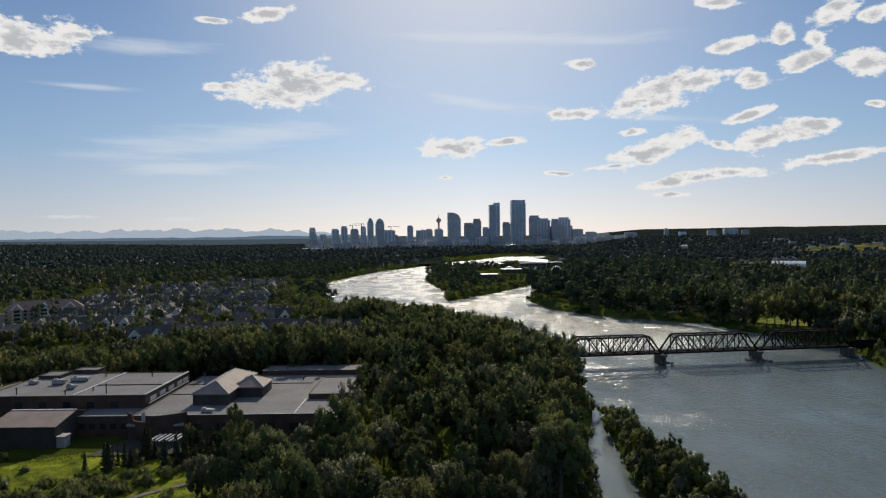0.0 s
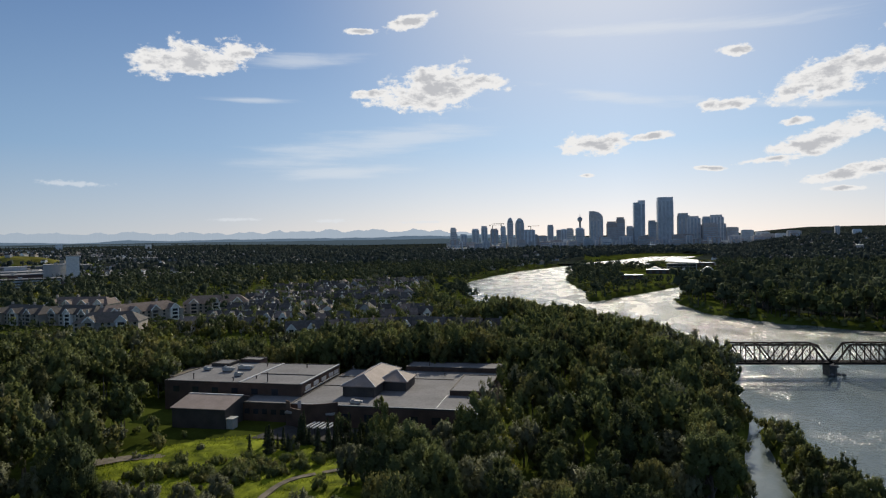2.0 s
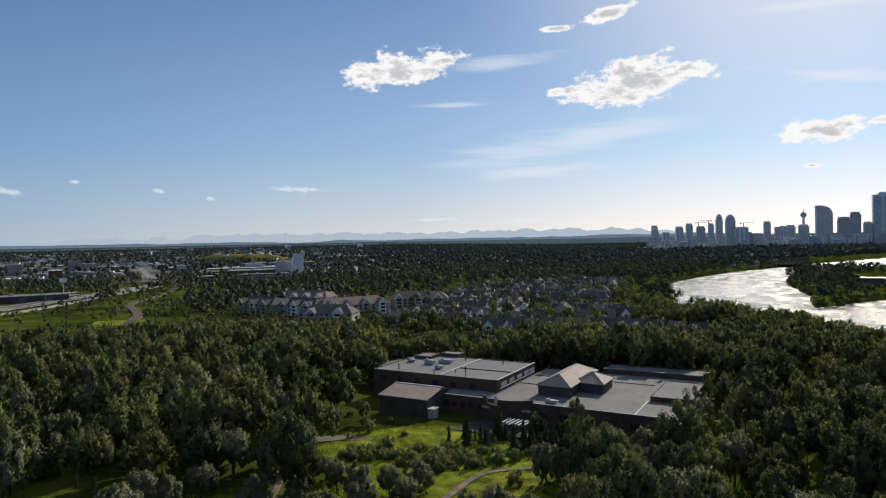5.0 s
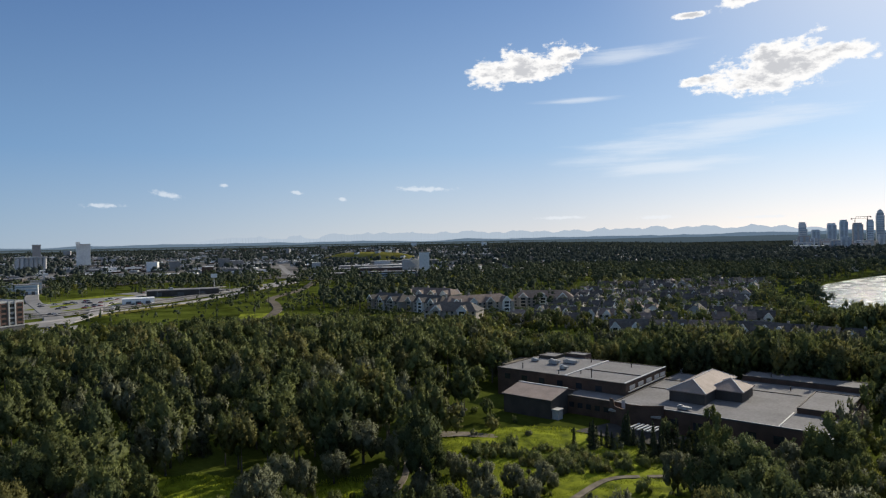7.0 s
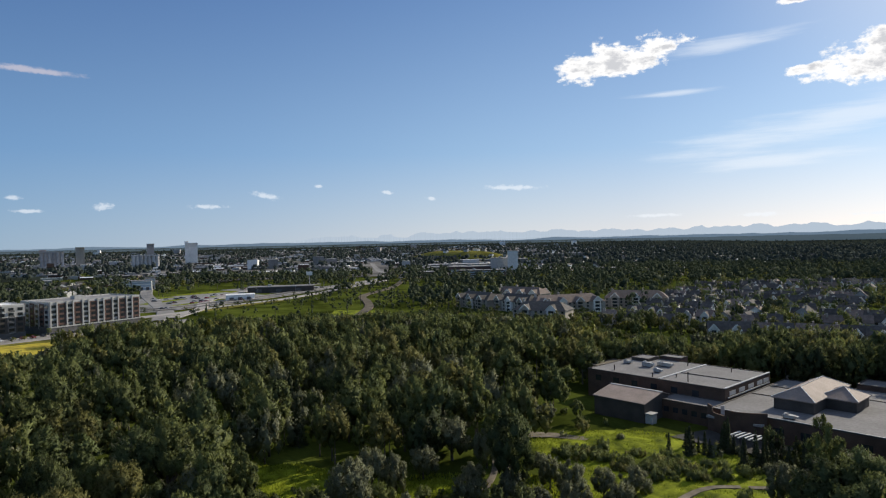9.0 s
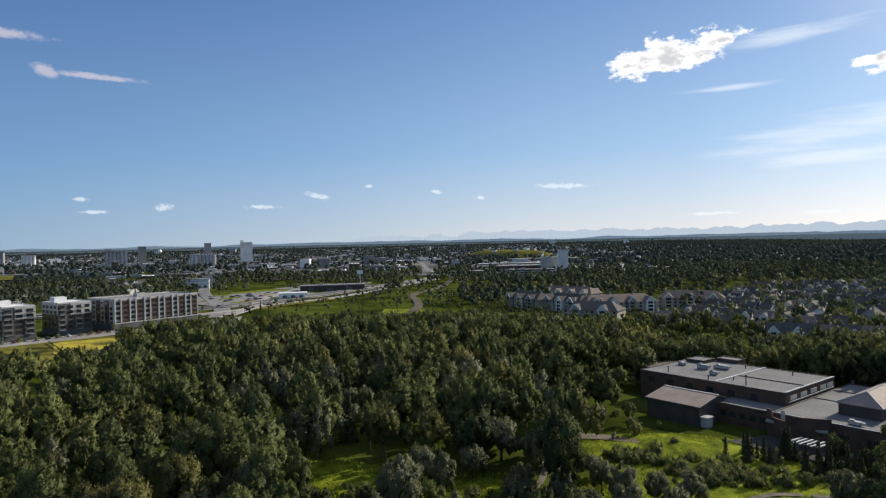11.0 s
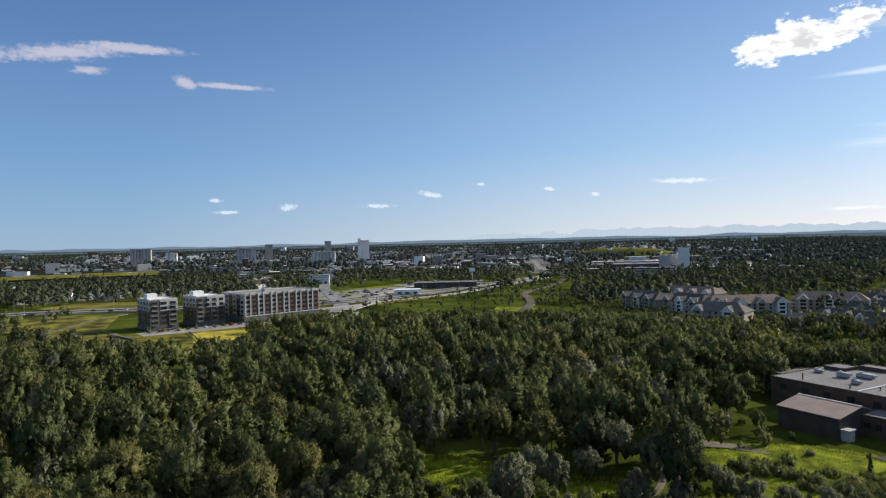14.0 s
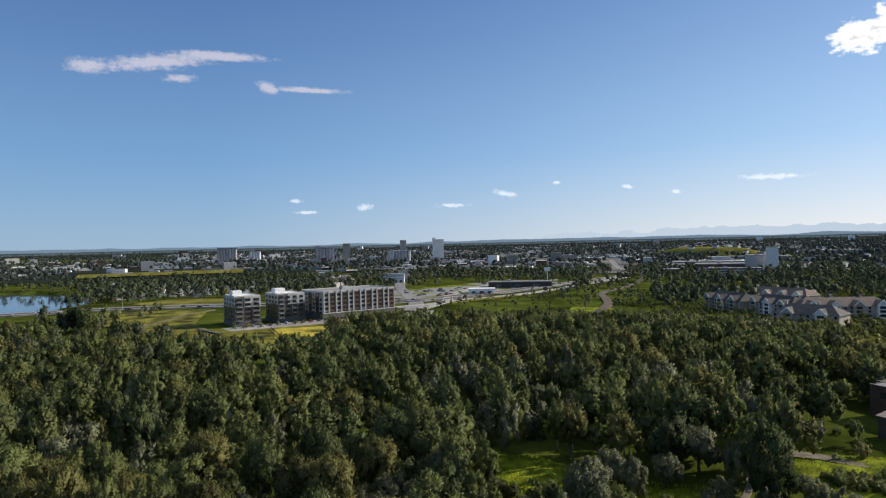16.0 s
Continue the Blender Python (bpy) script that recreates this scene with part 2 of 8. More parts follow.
def water(name, colour, wave=1.3, rough=0.16):
    m = bpy.data.materials.new(name)
    m.use_nodes = True
    t = m.node_tree
    p = t.nodes["Principled BSDF"]
    geo = t.nodes.new("ShaderNodeNewGeometry")
    height = None
    for s, k in ((0.16, 0.5), (0.5, 0.6), (1.5, 0.42)):
        n = t.nodes.new("ShaderNodeTexNoise")
        t.links.new(geo.outputs["Position"], n.inputs["Vector"])
        n.inputs["Scale"].default_value, n.inputs["Detail"].default_value = s, 3
        f = t.nodes.new("ShaderNodeMath")
        f.operation = "MULTIPLY_ADD"
        t.links.new(n.outputs[0], f.inputs[0])
        f.inputs[1].default_value = k
        if height is not None:
            t.links.new(height, f.inputs[2])
        height = f.outputs[0]
    b = t.nodes.new("ShaderNodeBump")
    b.inputs["Distance"].default_value = 1.2
    gust, calm = t.nodes.new("ShaderNodeTexNoise"), t.nodes.new("ShaderNodeMapRange")
    stretch = t.nodes.new("ShaderNodeVectorMath")
    stretch.operation = "MULTIPLY"
    stretch.inputs[1].default_value = (0.06, 0.03, 0.02)
    t.links.new(geo.outputs["Position"], stretch.inputs[0])
    t.links.new(stretch.outputs[0], gust.inputs["Vector"])
    gust.inputs["Scale"].default_value, gust.inputs["Detail"].default_value = 1.0, 4
    calm.inputs["From Min"].default_value, calm.inputs["From Max"].default_value = 0.35, 0.65
    calm.inputs["To Min"].default_value, calm.inputs["To Max"].default_value = wave * 0.5, wave * 1.3
    t.links.new(gust.outputs[0], calm.inputs["Value"])
    # a calm reach below the bridge, riffles above it
    where, reach, both = t.nodes.new("ShaderNodeSeparateXYZ"), t.nodes.new("ShaderNodeMapRange"), t.nodes.new("ShaderNodeMath")
    t.links.new(geo.outputs["Position"], where.inputs[0])
    t.links.new(where.outputs[1], reach.inputs["Value"])
    reach.interpolation_type = "SMOOTHSTEP"
    reach.inputs["From Min"].default_value, reach.inputs["From Max"].default_value = 230, 520
    reach.inputs["To Min"].default_value, reach.inputs["To Max"].default_value = 0.36, 1.9
    both.operation = "MULTIPLY"
    t.links.new(calm.outputs[0], both.inputs[0])
    t.links.new(reach.outputs[0], both.inputs[1])
    # still water in the lee of the spit
    lee, still = t.nodes.new("ShaderNodeMapRange"), t.nodes.new("ShaderNodeMath")
    t.links.new(where.outputs[0], lee.inputs["Value"])
    lee.inputs["From Min"].default_value, lee.inputs["From Max"].default_value = 42, 58
    lee.inputs["To Min"].default_value, lee.inputs["To Max"].default_value = 0.25, 1.0
    open_water = t.nodes.new("ShaderNodeMapRange")
    t.links.new(where.outputs[1], open_water.inputs["Value"])
    open_water.inputs["From Min"].default_value, open_water.inputs["From Max"].default_value = 200, 240
    still.operation = "MAXIMUM"
    t.links.new(lee.outputs[0], still.inputs[0])
    t.links.new(open_water.outputs[0], still.inputs[1])
    shelter = t.nodes.new("ShaderNodeMath")
    shelter.operation = "MULTIPLY"
    t.links.new(both.outputs[0], shelter.inputs[0])
    t.links.new(still.outputs[0], shelter.inputs[1])
    t.links.new(shelter.outputs[0], b.inputs["Strength"])
    t.links.new(height, b.inputs["Height"])
    t.links.new(b.outputs[0], p.inputs["Normal"])
    mud = t.nodes.new("ShaderNodeTexNoise")
    t.links.new(geo.outputs["Position"], mud.inputs["Vector"])
    mud.inputs["Scale"].default_value, mud.inputs["Detail"].default_value = 0.012, 4
    ramp = t.nodes.new("ShaderNodeValToRGB")
    ramp.color_ramp.elements[0].color = (*[c * 0.8 for c in colour], 1)
    ramp.color_ramp.elements[1].color = (*[c * 1.25 for c in colour], 1)
    t.links.new(mud.outputs[0], ramp.inputs[0])
    t.links.new(ramp.outputs[0], p.inputs["Base Color"])
    ruffle = t.nodes.new("ShaderNodeMapRange")
    t.links.new(where.outputs[1], ruffle.inputs["Value"])
    ruffle.inputs["From Min"].default_value, ruffle.inputs["From Max"].default_value = 230, 480
    ruffle.inputs["To Min"].default_value, ruffle.inputs["To Max"].default_value = rough, 0.29
    patchy = t.nodes.new("ShaderNodeMath")
    patchy.operation = "MULTIPLY"
    breeze = t.nodes.new("ShaderNodeMapRange")
    breeze.inputs["From Min"].default_value, breeze.inputs["From Max"].default_value = 0.38, 0.62
    breeze.inputs["To Min"].default_value, breeze.inputs["To Max"].default_value = 0.55, 1.25
    t.links.new(gust.outputs[0], breeze.inputs["Value"])
    t.links.new(ruffle.outputs[0], patchy.inputs[0])
    t.links.new(breeze.outputs[0], patchy.inputs[1])
    t.links.new(patchy.outputs[0], p.inputs["Roughness"])
    p.inputs["IOR"].default_value = 1.333
    return m


M_ground = material("meadow_soil", (0.055, 0.075, 0.014), 0.95, vary=0.5, scale=0.03, fine=0.9, bump=0.8, second=(0.105, 0.13, 0.024), spec=0.0)
M_lawn = material("sunlit_grass", (0.14, 0.19, 0.014), 0.95, vary=0.6, scale=0.22, fine=2.0, bump=1.0, second=(0.27, 0.31, 0.022), spec=0.05)
M_slope = material("rough_slope_grass", (0.11, 0.115, 0.022), 0.95, vary=0.7, scale=0.07, fine=0.35, bump=0.8, second=(0.27, 0.25, 0.04), spec=0.08)
M_yard = material("grey_yard_ground", (0.125, 0.12, 0.115), 0.95, vary=0.35, scale=0.012, fine=0.3, bump=0.2, second=(0.21, 0.20, 0.185), spec=0.1)
# near-black ground colour that stands in for shade under dense trees
M_shadefloor = material("shaded_wood_floor", (0.028, 0.035, 0.028), 1.0, vary=0.35, scale=0.01, fine=0.2, bump=0.2, spec=0.0)
M_dry = material("dry_grass", (0.17, 0.165, 0.04), 0.95, vary=0.45, scale=0.03, fine=0.6, bump=0.6, second=(0.25, 0.23, 0.06), spec=0.0)
M_bloom = material("yellow_bloom", (0.42, 0.33, 0.02), 0.9, vary=0.35, scale=0.15, fine=2.0, bump=0.6, second=(0.55, 0.45, 0.03))
M_path = material("gravel_path", (0.155, 0.13, 0.095), 0.95, vary=0.4, scale=0.4, fine=4.0, bump=0.4)
M_road = material("asphalt", (0.23, 0.222, 0.212), 0.85, vary=0.2, scale=0.08, fine=3.0, bump=0.2)
M_lot = material("pale_concrete", (0.33, 0.31, 0.29), 0.85, vary=0.2, scale=0.05, fine=2.0, bump=0.2)
M_gravel = material("river_gravel", (0.24, 0.22, 0.19), 0.95, vary=0.3, scale=0.2, fine=2.5, bump=0.8)
# one even dark colour for the forecourt paving
M_court = material("dark_asphalt", (0.055, 0.053, 0.05), 0.9, vary=0.3, scale=0.2, fine=3.0, bump=0.2, spec=0.2)
M_track = material("brown_track_bed", (0.13, 0.11, 0.085), 0.95, vary=0.3, scale=0.1, fine=2.0, bump=0.5, spec=0.1)
M_water = water("river_water", (0.136, 0.172, 0.168))
M_lagoon = water("lagoon_water", (0.03, 0.06, 0.09), 0.15, 0.05)
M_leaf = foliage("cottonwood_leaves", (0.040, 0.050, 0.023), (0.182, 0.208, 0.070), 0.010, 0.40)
M_silver = foliage("silver_willow_leaves", (0.052, 0.058, 0.032), (0.190, 0.200, 0.106), 0.03, 0.34)
M_spring = foliage("bright_leaves", (0.09, 0.10, 0.012), (0.24, 0.24, 0.03))
M_spruce = foliage("spruce_needles", (0.022, 0.034, 0.016), (0.06, 0.072, 0.03), 0.02, 0.15)
# blue-grey and low in contrast: haze put into the colour of far leaves
M_farhaze = foliage("far_hazed_leaves", (0.036, 0.048, 0.044), (0.074, 0.090, 0.074), 0.01, 0.3, 0.012)
M_grass = foliage("grass_blades", (0.11, 0.15, 0.012), (0.28, 0.32, 0.025), 0.02, 0.45, 0.15)
M_grove = foliage("grove_leaves", (0.024, 0.036, 0.024), (0.086, 0.106, 0.056), 0.01, 0.3, 0.03)
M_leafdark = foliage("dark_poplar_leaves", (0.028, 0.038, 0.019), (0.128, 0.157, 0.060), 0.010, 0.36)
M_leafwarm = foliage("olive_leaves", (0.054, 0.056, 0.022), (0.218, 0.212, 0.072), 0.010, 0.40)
M_bark = material("grey_bark", (0.11, 0.095, 0.08), 0.95, vary=0.3, scale=1.5, fine=12, bump=0.6)
M_roofing = material("grey_roof_membrane", (0.205, 0.20, 0.20), 0.9, vary=0.12, scale=0.12, fine=1.5, bump=0.1, spec=0.2)
M_brown = material("brown_brick", (0.105, 0.064, 0.045), 0.9, vary=0.25, scale=0.3, fine=5.0, bump=0.3)
M_cladding = material("dark_cladding", (0.075, 0.064, 0.055), 0.8, vary=0.2, scale=0.3, fine=5.0, bump=0.2)
M_trim = material("pale_metal_trim", (0.55, 0.54, 0.52), 0.45, vary=0.1, scale=0.6, fine=6.0, bump=0.05)
M_copper = material("tan_metal_roof", (0.31, 0.245, 0.21), 0.75, vary=0.12, scale=0.3, fine=3.0, bump=0.1, spec=0.3)
M_unit = material("galvanised_unit", (0.42, 0.42, 0.41), 0.5, 0.3, vary=0.15, scale=1.0, fine=6.0, bump=0.1)
M_glass = material("dark_window_glass", (0.03, 0.035, 0.04), 0.12, vary=0.2, scale=0.3, fine=1.0, bump=0.0, spec=0.7)
M_steel = material("rusty_black_steel", (0.014, 0.012, 0.011), 0.9, 0.0, vary=0.35, scale=0.5, fine=5.0, bump=0.2, spec=0.1)
M_concrete = material("pier_concrete", (0.12, 0.112, 0.105), 0.9, vary=0.25, scale=0.4, fine=3.0, bump=0.3)
M_rock = material("riprap_rock", (0.15, 0.145, 0.14), 0.95, vary=0.4, scale=0.4, fine=2.0, bump=0.8)
M_white = material("white_siding", (0.84, 0.82, 0.78), 0.7, vary=0.08, scale=0.5, fine=5.0, bump=0.1, random_tint=0.12)
M_beige = material("beige_siding", (0.42, 0.375, 0.32), 0.8, vary=0.12, scale=0.5, fine=5.0, bump=0.1, random_tint=0.15)
M_greyside = material("grey_siding", (0.46, 0.455, 0.45), 0.8, vary=0.12, scale=0.5, fine=5.0, bump=0.1, random_tint=0.15)
M_shingle = material("grey_shingles", (0.092, 0.083, 0.076), 0.9, vary=0.25, scale=0.6, fine=4.0, bump=0.4, random_tint=0.25)
M_brownshingle = material("brown_shingles", (0.215, 0.165, 0.138), 0.9, vary=0.2, scale=0.6, fine=4.0, bump=0.4, random_tint=0.2)
M_redbrick = material("red_brick", (0.125, 0.075, 0.062), 0.9, vary=0.2, scale=0.5, fine=5.0, bump=0.2)
M_panel = material("light_grey_panel", (0.43, 0.43, 0.415), 0.65, vary=0.1, scale=0.4, fine=3.0, bump=0.05)
M_charcoal = material("charcoal_panel", (0.115, 0.113, 0.112), 0.7, vary=0.2, scale=0.4, fine=3.0, bump=0.1)
# tower colours are paled and evened, with city haze put into the paint
M_tower = material("hazed_blue_grey_glass", (0.54, 0.59, 0.63), 0.4, 0.05, vary=0.2, scale=0.012, fine=0.2, bump=0.0, random_tint=0.38, spec=0.6)
M_towerlight = material("hazed_pale_stone", (0.62, 0.61, 0.60), 0.7, vary=0.15, scale=0.02, fine=0.2, bump=0.0, random_tint=0.25)
M_towerbrown = material("hazed_brown_stone", (0.46, 0.42, 0.40), 0.7, vary=0.15, scale=0.02, fine=0.2, bump=0.0, random_tint=0.2)
M_band = material("hazed_window_band", (0.40, 0.45, 0.50), 0.3, 0.1, vary=0.2, scale=0.05, fine=0.3, bump=0.0)
M_shed = material("warehouse_metal", (0.22, 0.215, 0.21), 0.7, vary=0.15, scale=0.05, fine=0.6, bump=0.1, random_tint=0.45)
M_shedroof = material("warehouse_roof", (0.26, 0.25, 0.24), 0.7, vary=0.15, scale=0.05, fine=0.6, bump=0.1, random_tint=0.45)
M_silo = material("white_silo_concrete", (0.80, 0.78, 0.74), 0.8, vary=0.08, scale=0.05, fine=0.5, bump=0.1)
M_tyre = material("black_rubber", (0.02, 0.02, 0.02), 0.9, vary=0.2, scale=3, fine=20, bump=0.1)
M_tent = material("white_tent_fabric", (0.8, 0.8, 0.79), 0.5, vary=0.04, scale=0.2, fine=2.0, bump=0.05)
M_carwhite = material("car_paint_white", (0.7, 0.7, 0.7), 0.3, vary=0.05, scale=1, fine=5, bump=0.0, spec=0.6)
M_cardark = material("car_paint_dark", (0.03, 0.03, 0.035), 0.3, vary=0.1, scale=1, fine=5, bump=0.0, spec=0.6)
M_carred = material("car_paint_red", (0.25, 0.03, 0.025), 0.3, vary=0.1, scale=1, fine=5, bump=0.0, spec=0.6)
M_carsilver = material("car_paint_silver", (0.35, 0.36, 0.37), 0.3, 0.3, vary=0.05, scale=1, fine=5, bump=0.0, spec=0.6)


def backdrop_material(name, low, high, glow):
    """Far hills that glow, with the haze of the air put into their colour."""
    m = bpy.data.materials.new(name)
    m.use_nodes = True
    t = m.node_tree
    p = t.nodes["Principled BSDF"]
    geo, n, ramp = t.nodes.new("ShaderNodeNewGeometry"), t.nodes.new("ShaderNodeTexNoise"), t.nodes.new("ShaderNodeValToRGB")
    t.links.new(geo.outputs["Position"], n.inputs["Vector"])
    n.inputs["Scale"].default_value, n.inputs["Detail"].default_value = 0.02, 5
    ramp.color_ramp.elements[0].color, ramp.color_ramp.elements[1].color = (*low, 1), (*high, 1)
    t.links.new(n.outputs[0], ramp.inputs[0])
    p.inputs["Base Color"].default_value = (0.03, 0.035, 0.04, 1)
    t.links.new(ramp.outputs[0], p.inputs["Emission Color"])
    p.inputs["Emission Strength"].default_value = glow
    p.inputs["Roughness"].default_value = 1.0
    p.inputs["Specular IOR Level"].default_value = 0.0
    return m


# emission colours hold the haze: pale on mountains, darker blue nearer
M_mountain = backdrop_material("mountains_haze_glow", (0.425, 0.50, 0.585), (0.435, 0.51, 0.595), 1.0)
M_hills = backdrop_material("hills_haze_glow", (0.125, 0.185, 0.255), (0.14, 0.20, 0.27), 0.9)
M_plain = backdrop_material("plain_haze_glow", (0.055, 0.085, 0.11), (0.07, 0.10, 0.12), 0.85)

# ---- small mesh tools ----
RNG = np.random.default_rng(7)


def part(name, bm, mat, parent=None, label=""):
    me = bpy.data.meshes.new(name)
    bm.normal_update()
    bm.to_mesh(me)
    bm.free()
    for m in (mat if isinstance(mat, (list, tuple)) else [mat]):
        me.materials.append(m)
    ob = new(name, me)
    if parent is not None:
        ob.parent = parent
    if label:
        ob["label"] = label
    return ob


def soup(name, verts, tris, mats, index=None, smooth=False, normals=None):
    """One mesh from arrays of corners and triangles, with soft normals where they are given."""
    me = bpy.data.meshes.new(name)
    verts, tris = np.asarray(verts, np.float32), np.asarray(tris, np.int32)
    me.vertices.add(len(verts))
    me.vertices.foreach_set("co", verts.ravel())
    k = tris.shape[1]
    me.loops.add(tris.size)
    me.loops.foreach_set("vertex_index", tris.ravel())
    me.polygons.add(len(tris))
    me.polygons.foreach_set("loop_start", np.arange(0, tris.size, k, dtype=np.int32))
    me.polygons.foreach_set("loop_total", np.full(len(tris), k, np.int32))
    for m in mats:
        me.materials.append(m)
    if index is not None:
        me.polygons.foreach_set("material_index", np.asarray(index, np.int32))
    me.polygons.foreach_set("use_smooth", np.full(len(tris), bool(smooth)))
    me.update(calc_edges=True)
    if normals is not None:
        at = me.attributes.new("custom_normal", "FLOAT_VECTOR", "POINT")
        at.data.foreach_set("vector", np.asarray(normals, np.float32).ravel())
    return me


def box(bm, x0, x1, y0, y1, z0, z1, mat=0, m=None):
    v = [bm.verts.new((x, y, z)) for z in (z0, z1) for x, y in ((x0, y0), (x1, y0), (x1, y1), (x0, y1))]
    if m is not None:
        for p in v:
            p.co = m @ p.co
    for q in ((3, 2, 1, 0), (4, 5, 6, 7), (0, 1, 5, 4), (1, 2, 6, 5), (2, 3, 7, 6), (3, 0, 4, 7)):
        bm.faces.new([v[i] for i in q]).material_index = mat
    return v


def prism(bm, outline, z0, z1, mat=0):
    lo, hi = [bm.verts.new((x, y, z0)) for x, y in outline], [bm.verts.new((x, y, z1)) for x, y in outline]
    n = len(outline)
    faces = [bm.faces.new(hi), bm.faces.new(lo[::-1])] + [bm.faces.new((lo[i], lo[(i + 1) % n], hi[(i + 1) % n], hi[i])) for i in range(n)]
    for f in faces:
        f.material_index = mat
    bmesh.ops.recalc_face_normals(bm, faces=faces)


def beam(bm, a, b, w, h=None, mat=0):
    """A square bar from a to b."""
    a, b = Vector(a), Vector(b)
    d = b - a
    m = Matrix.Translation((a + b) / 2) @ d.to_track_quat("Z", "Y").to_matrix().to_4x4()
    h = h or w
    box(bm, -w / 2, w / 2, -h / 2, h / 2, -d.length / 2, d.length / 2, mat, m)


def tube(bm, a, b, ra, rb, n=8, mat=0):
    a, b = Vector(a), Vector(b)
    q = (b - a).to_track_quat("Z", "Y")
    rings = []
    for p, r in ((a, ra), (b, rb)):
        rings.append([bm.verts.new(p + q @ Vector((r * math.cos(k * math.tau / n), r * math.sin(k * math.tau / n), 0))) for k in range(n)])
    for k in range(n):
        bm.faces.new((rings[0][k], rings[0][(k + 1) % n], rings[1][(k + 1) % n], rings[1][k])).material_index = mat
    bm.faces.new(rings[1]).material_index = mat
    bm.faces.new(rings[0][::-1]).material_index = mat


def inside(poly, x, y):
    """Whether points lie in a polygon (arrays)."""
    x, y = np.asarray(x, float), np.asarray(y, float)
    hit = np.zeros(x.shape, bool)
    n = len(poly)
    for i in range(n):
        (xa, ya), (xb, yb) = poly[i], poly[(i + 1) % n]
        if ya == yb:
            continue
        c = (ya > y) != (yb > y)
        hit ^= c & (x < (xb - xa) * (y - ya) / (yb - ya) + xa)
    return hit


def rim(poly, x, y, closed=True):
    """Distance of points to a polygon's rim or a line."""
    x, y = np.asarray(x, float), np.asarray(y, float)
    best = np.full(x.shape, 1e9)
    n = len(poly)
    for i in range(n if closed else n - 1):
        (xa, ya), (xb, yb) = poly[i], poly[(i + 1) % n]
        dx, dy = xb - xa, yb - ya
        t = np.clip(((x - xa) * dx + (y - ya) * dy) / (dx * dx + dy * dy + 1e-9), 0, 1)
        best = np.minimum(best, np.hypot(x - xa - t * dx, y - ya - t * dy))
    return best


# ---- the lie of the land ----
LEFT_BANK = [(10, -80), (16, 40), (26, 100), (31, 132), (37, 165), (46, 200), (50, 231), (48, 275), (32, 330), (8, 372), (-30, 425),
             (-85, 520), (-125, 650), (-140, 800), (-127, 900), (-96, 1056), (-50, 1165), (-20, 1330), (70, 1470), (165, 1720)]
RIGHT_BANK = [(280, 1720), (185, 1370), (110, 1250), (130, 1150), (210, 1000), (200, 900), (140, 745), (90, 640), (70, 543), (80, 470),
              (114, 418), (158, 391), (163, 360), (186, 297), (172, 252), (190, 190), (215, 90), (230, -80)]
RIVER = LEFT_BANK + RIGHT_BANK
ISLAND = [(4, 548), (22, 562), (26, 585), (45, 610), (85, 690), (120, 760), (170, 900), (150, 1000), (80, 1130), (30, 1160), (-5, 1120), (-10, 1000), (-24, 830),
          (-14, 740), (2, 640), (0, 575)]
SPIT = [(46, 197), (49, 192), (51, 170), (53, 148), (54, 125), (54, 95), (40, 92), (40, 132), (43, 165), (45, 185)]
LAGOON = [(-650, -128), (-717, -106), (-783, -97), (-826, -91), (-900, -115), (-960, -152), (-995, -197), (-1035, -250), (-1040, -310), (-760, -290), (-690, -200)]
WATER_Z = -4.0


def wet(x, y):
    """Metres inside the water, negative on land."""
    d = rim(RIVER, x, y)
    w = np.where(inside(RIVER, x, y), d, -d)
    for isle in (ISLAND, SPIT):
        e = rim(isle, x, y)
        w = np.minimum(w, np.where(inside(isle, x, y), -e, e))
    e = rim(LAGOON, x, y)
    return np.maximum(w, np.where(inside(LAGOON, x, y), e, -e))


def smooth(v, lo, hi):
    t = np.clip((v - lo) / (hi - lo), 0, 1)
    return t * t * (3 - 2 * t)


def far_rise(x, y):
    """The plain rises beyond the city and the yards; two mown hills stand on it."""
    r = np.hypot(x, y)
    az = np.degrees(np.arctan2(-x, y))
    start = 3100 - 2100 * smooth(az, 18, 36)
    top = 58 + 4 * smooth(-az, 16, 34)
    z = top * np.clip((r - start) / (4900 - start), 0, 1) ** 1.6
    z += 33 * smooth(r, 1450, 2700) * smooth(-az, 11, 18)
    z += 23 * np.exp(-(((x + 1265) / 170) ** 2 + ((y - 1190) / 60) ** 2) ** 2)
    z += 13 * np.exp(-(((x - 1010) / 215) ** 2 + ((y - 1480) / 110) ** 2) ** 2)
    return z


def land(x, y):
    w = wet(x, y)
    bank = -5.8 * smooth(w, -5, 3)
    wob = 0.18 * (np.sin(x * 0.11 + 1.3 * np.sin(y * 0.07)) + np.sin(y * 0.13 + x * 0.05)) - 0.42
    return far_rise(x, y) + bank + wob


_az = np.radians(np.concatenate([np.arange(-50, 110, 0.5), np.arange(110, 310, 6.0)]))
_r = np.concatenate([[0.02, 3.0, 6.0, 9.0], 12 * (4700 / 12) ** (np.arange(0, 230) / 229)])
_A, _R = np.meshgrid(_az, _r, indexing="ij")
_X, _Y = -np.sin(_A) * _R, np.cos(_A) * _R
_Z = land(_X, _Y)
_n, _k = _X.shape
_i = np.arange(_n * _k).reshape(_n, _k)
_j = np.roll(_i, -1, axis=0)
_quads = np.stack([_i[:, :-1], _i[:, 1:], _j[:, 1:], _j[:, :-1]], -1).reshape(-1, 4)[:, ::-1]
_verts = np.stack([_X, _Y, _Z], -1).reshape(-1, 3)
_verts = np.vstack([_verts, [[0, 0, -0.4]]])
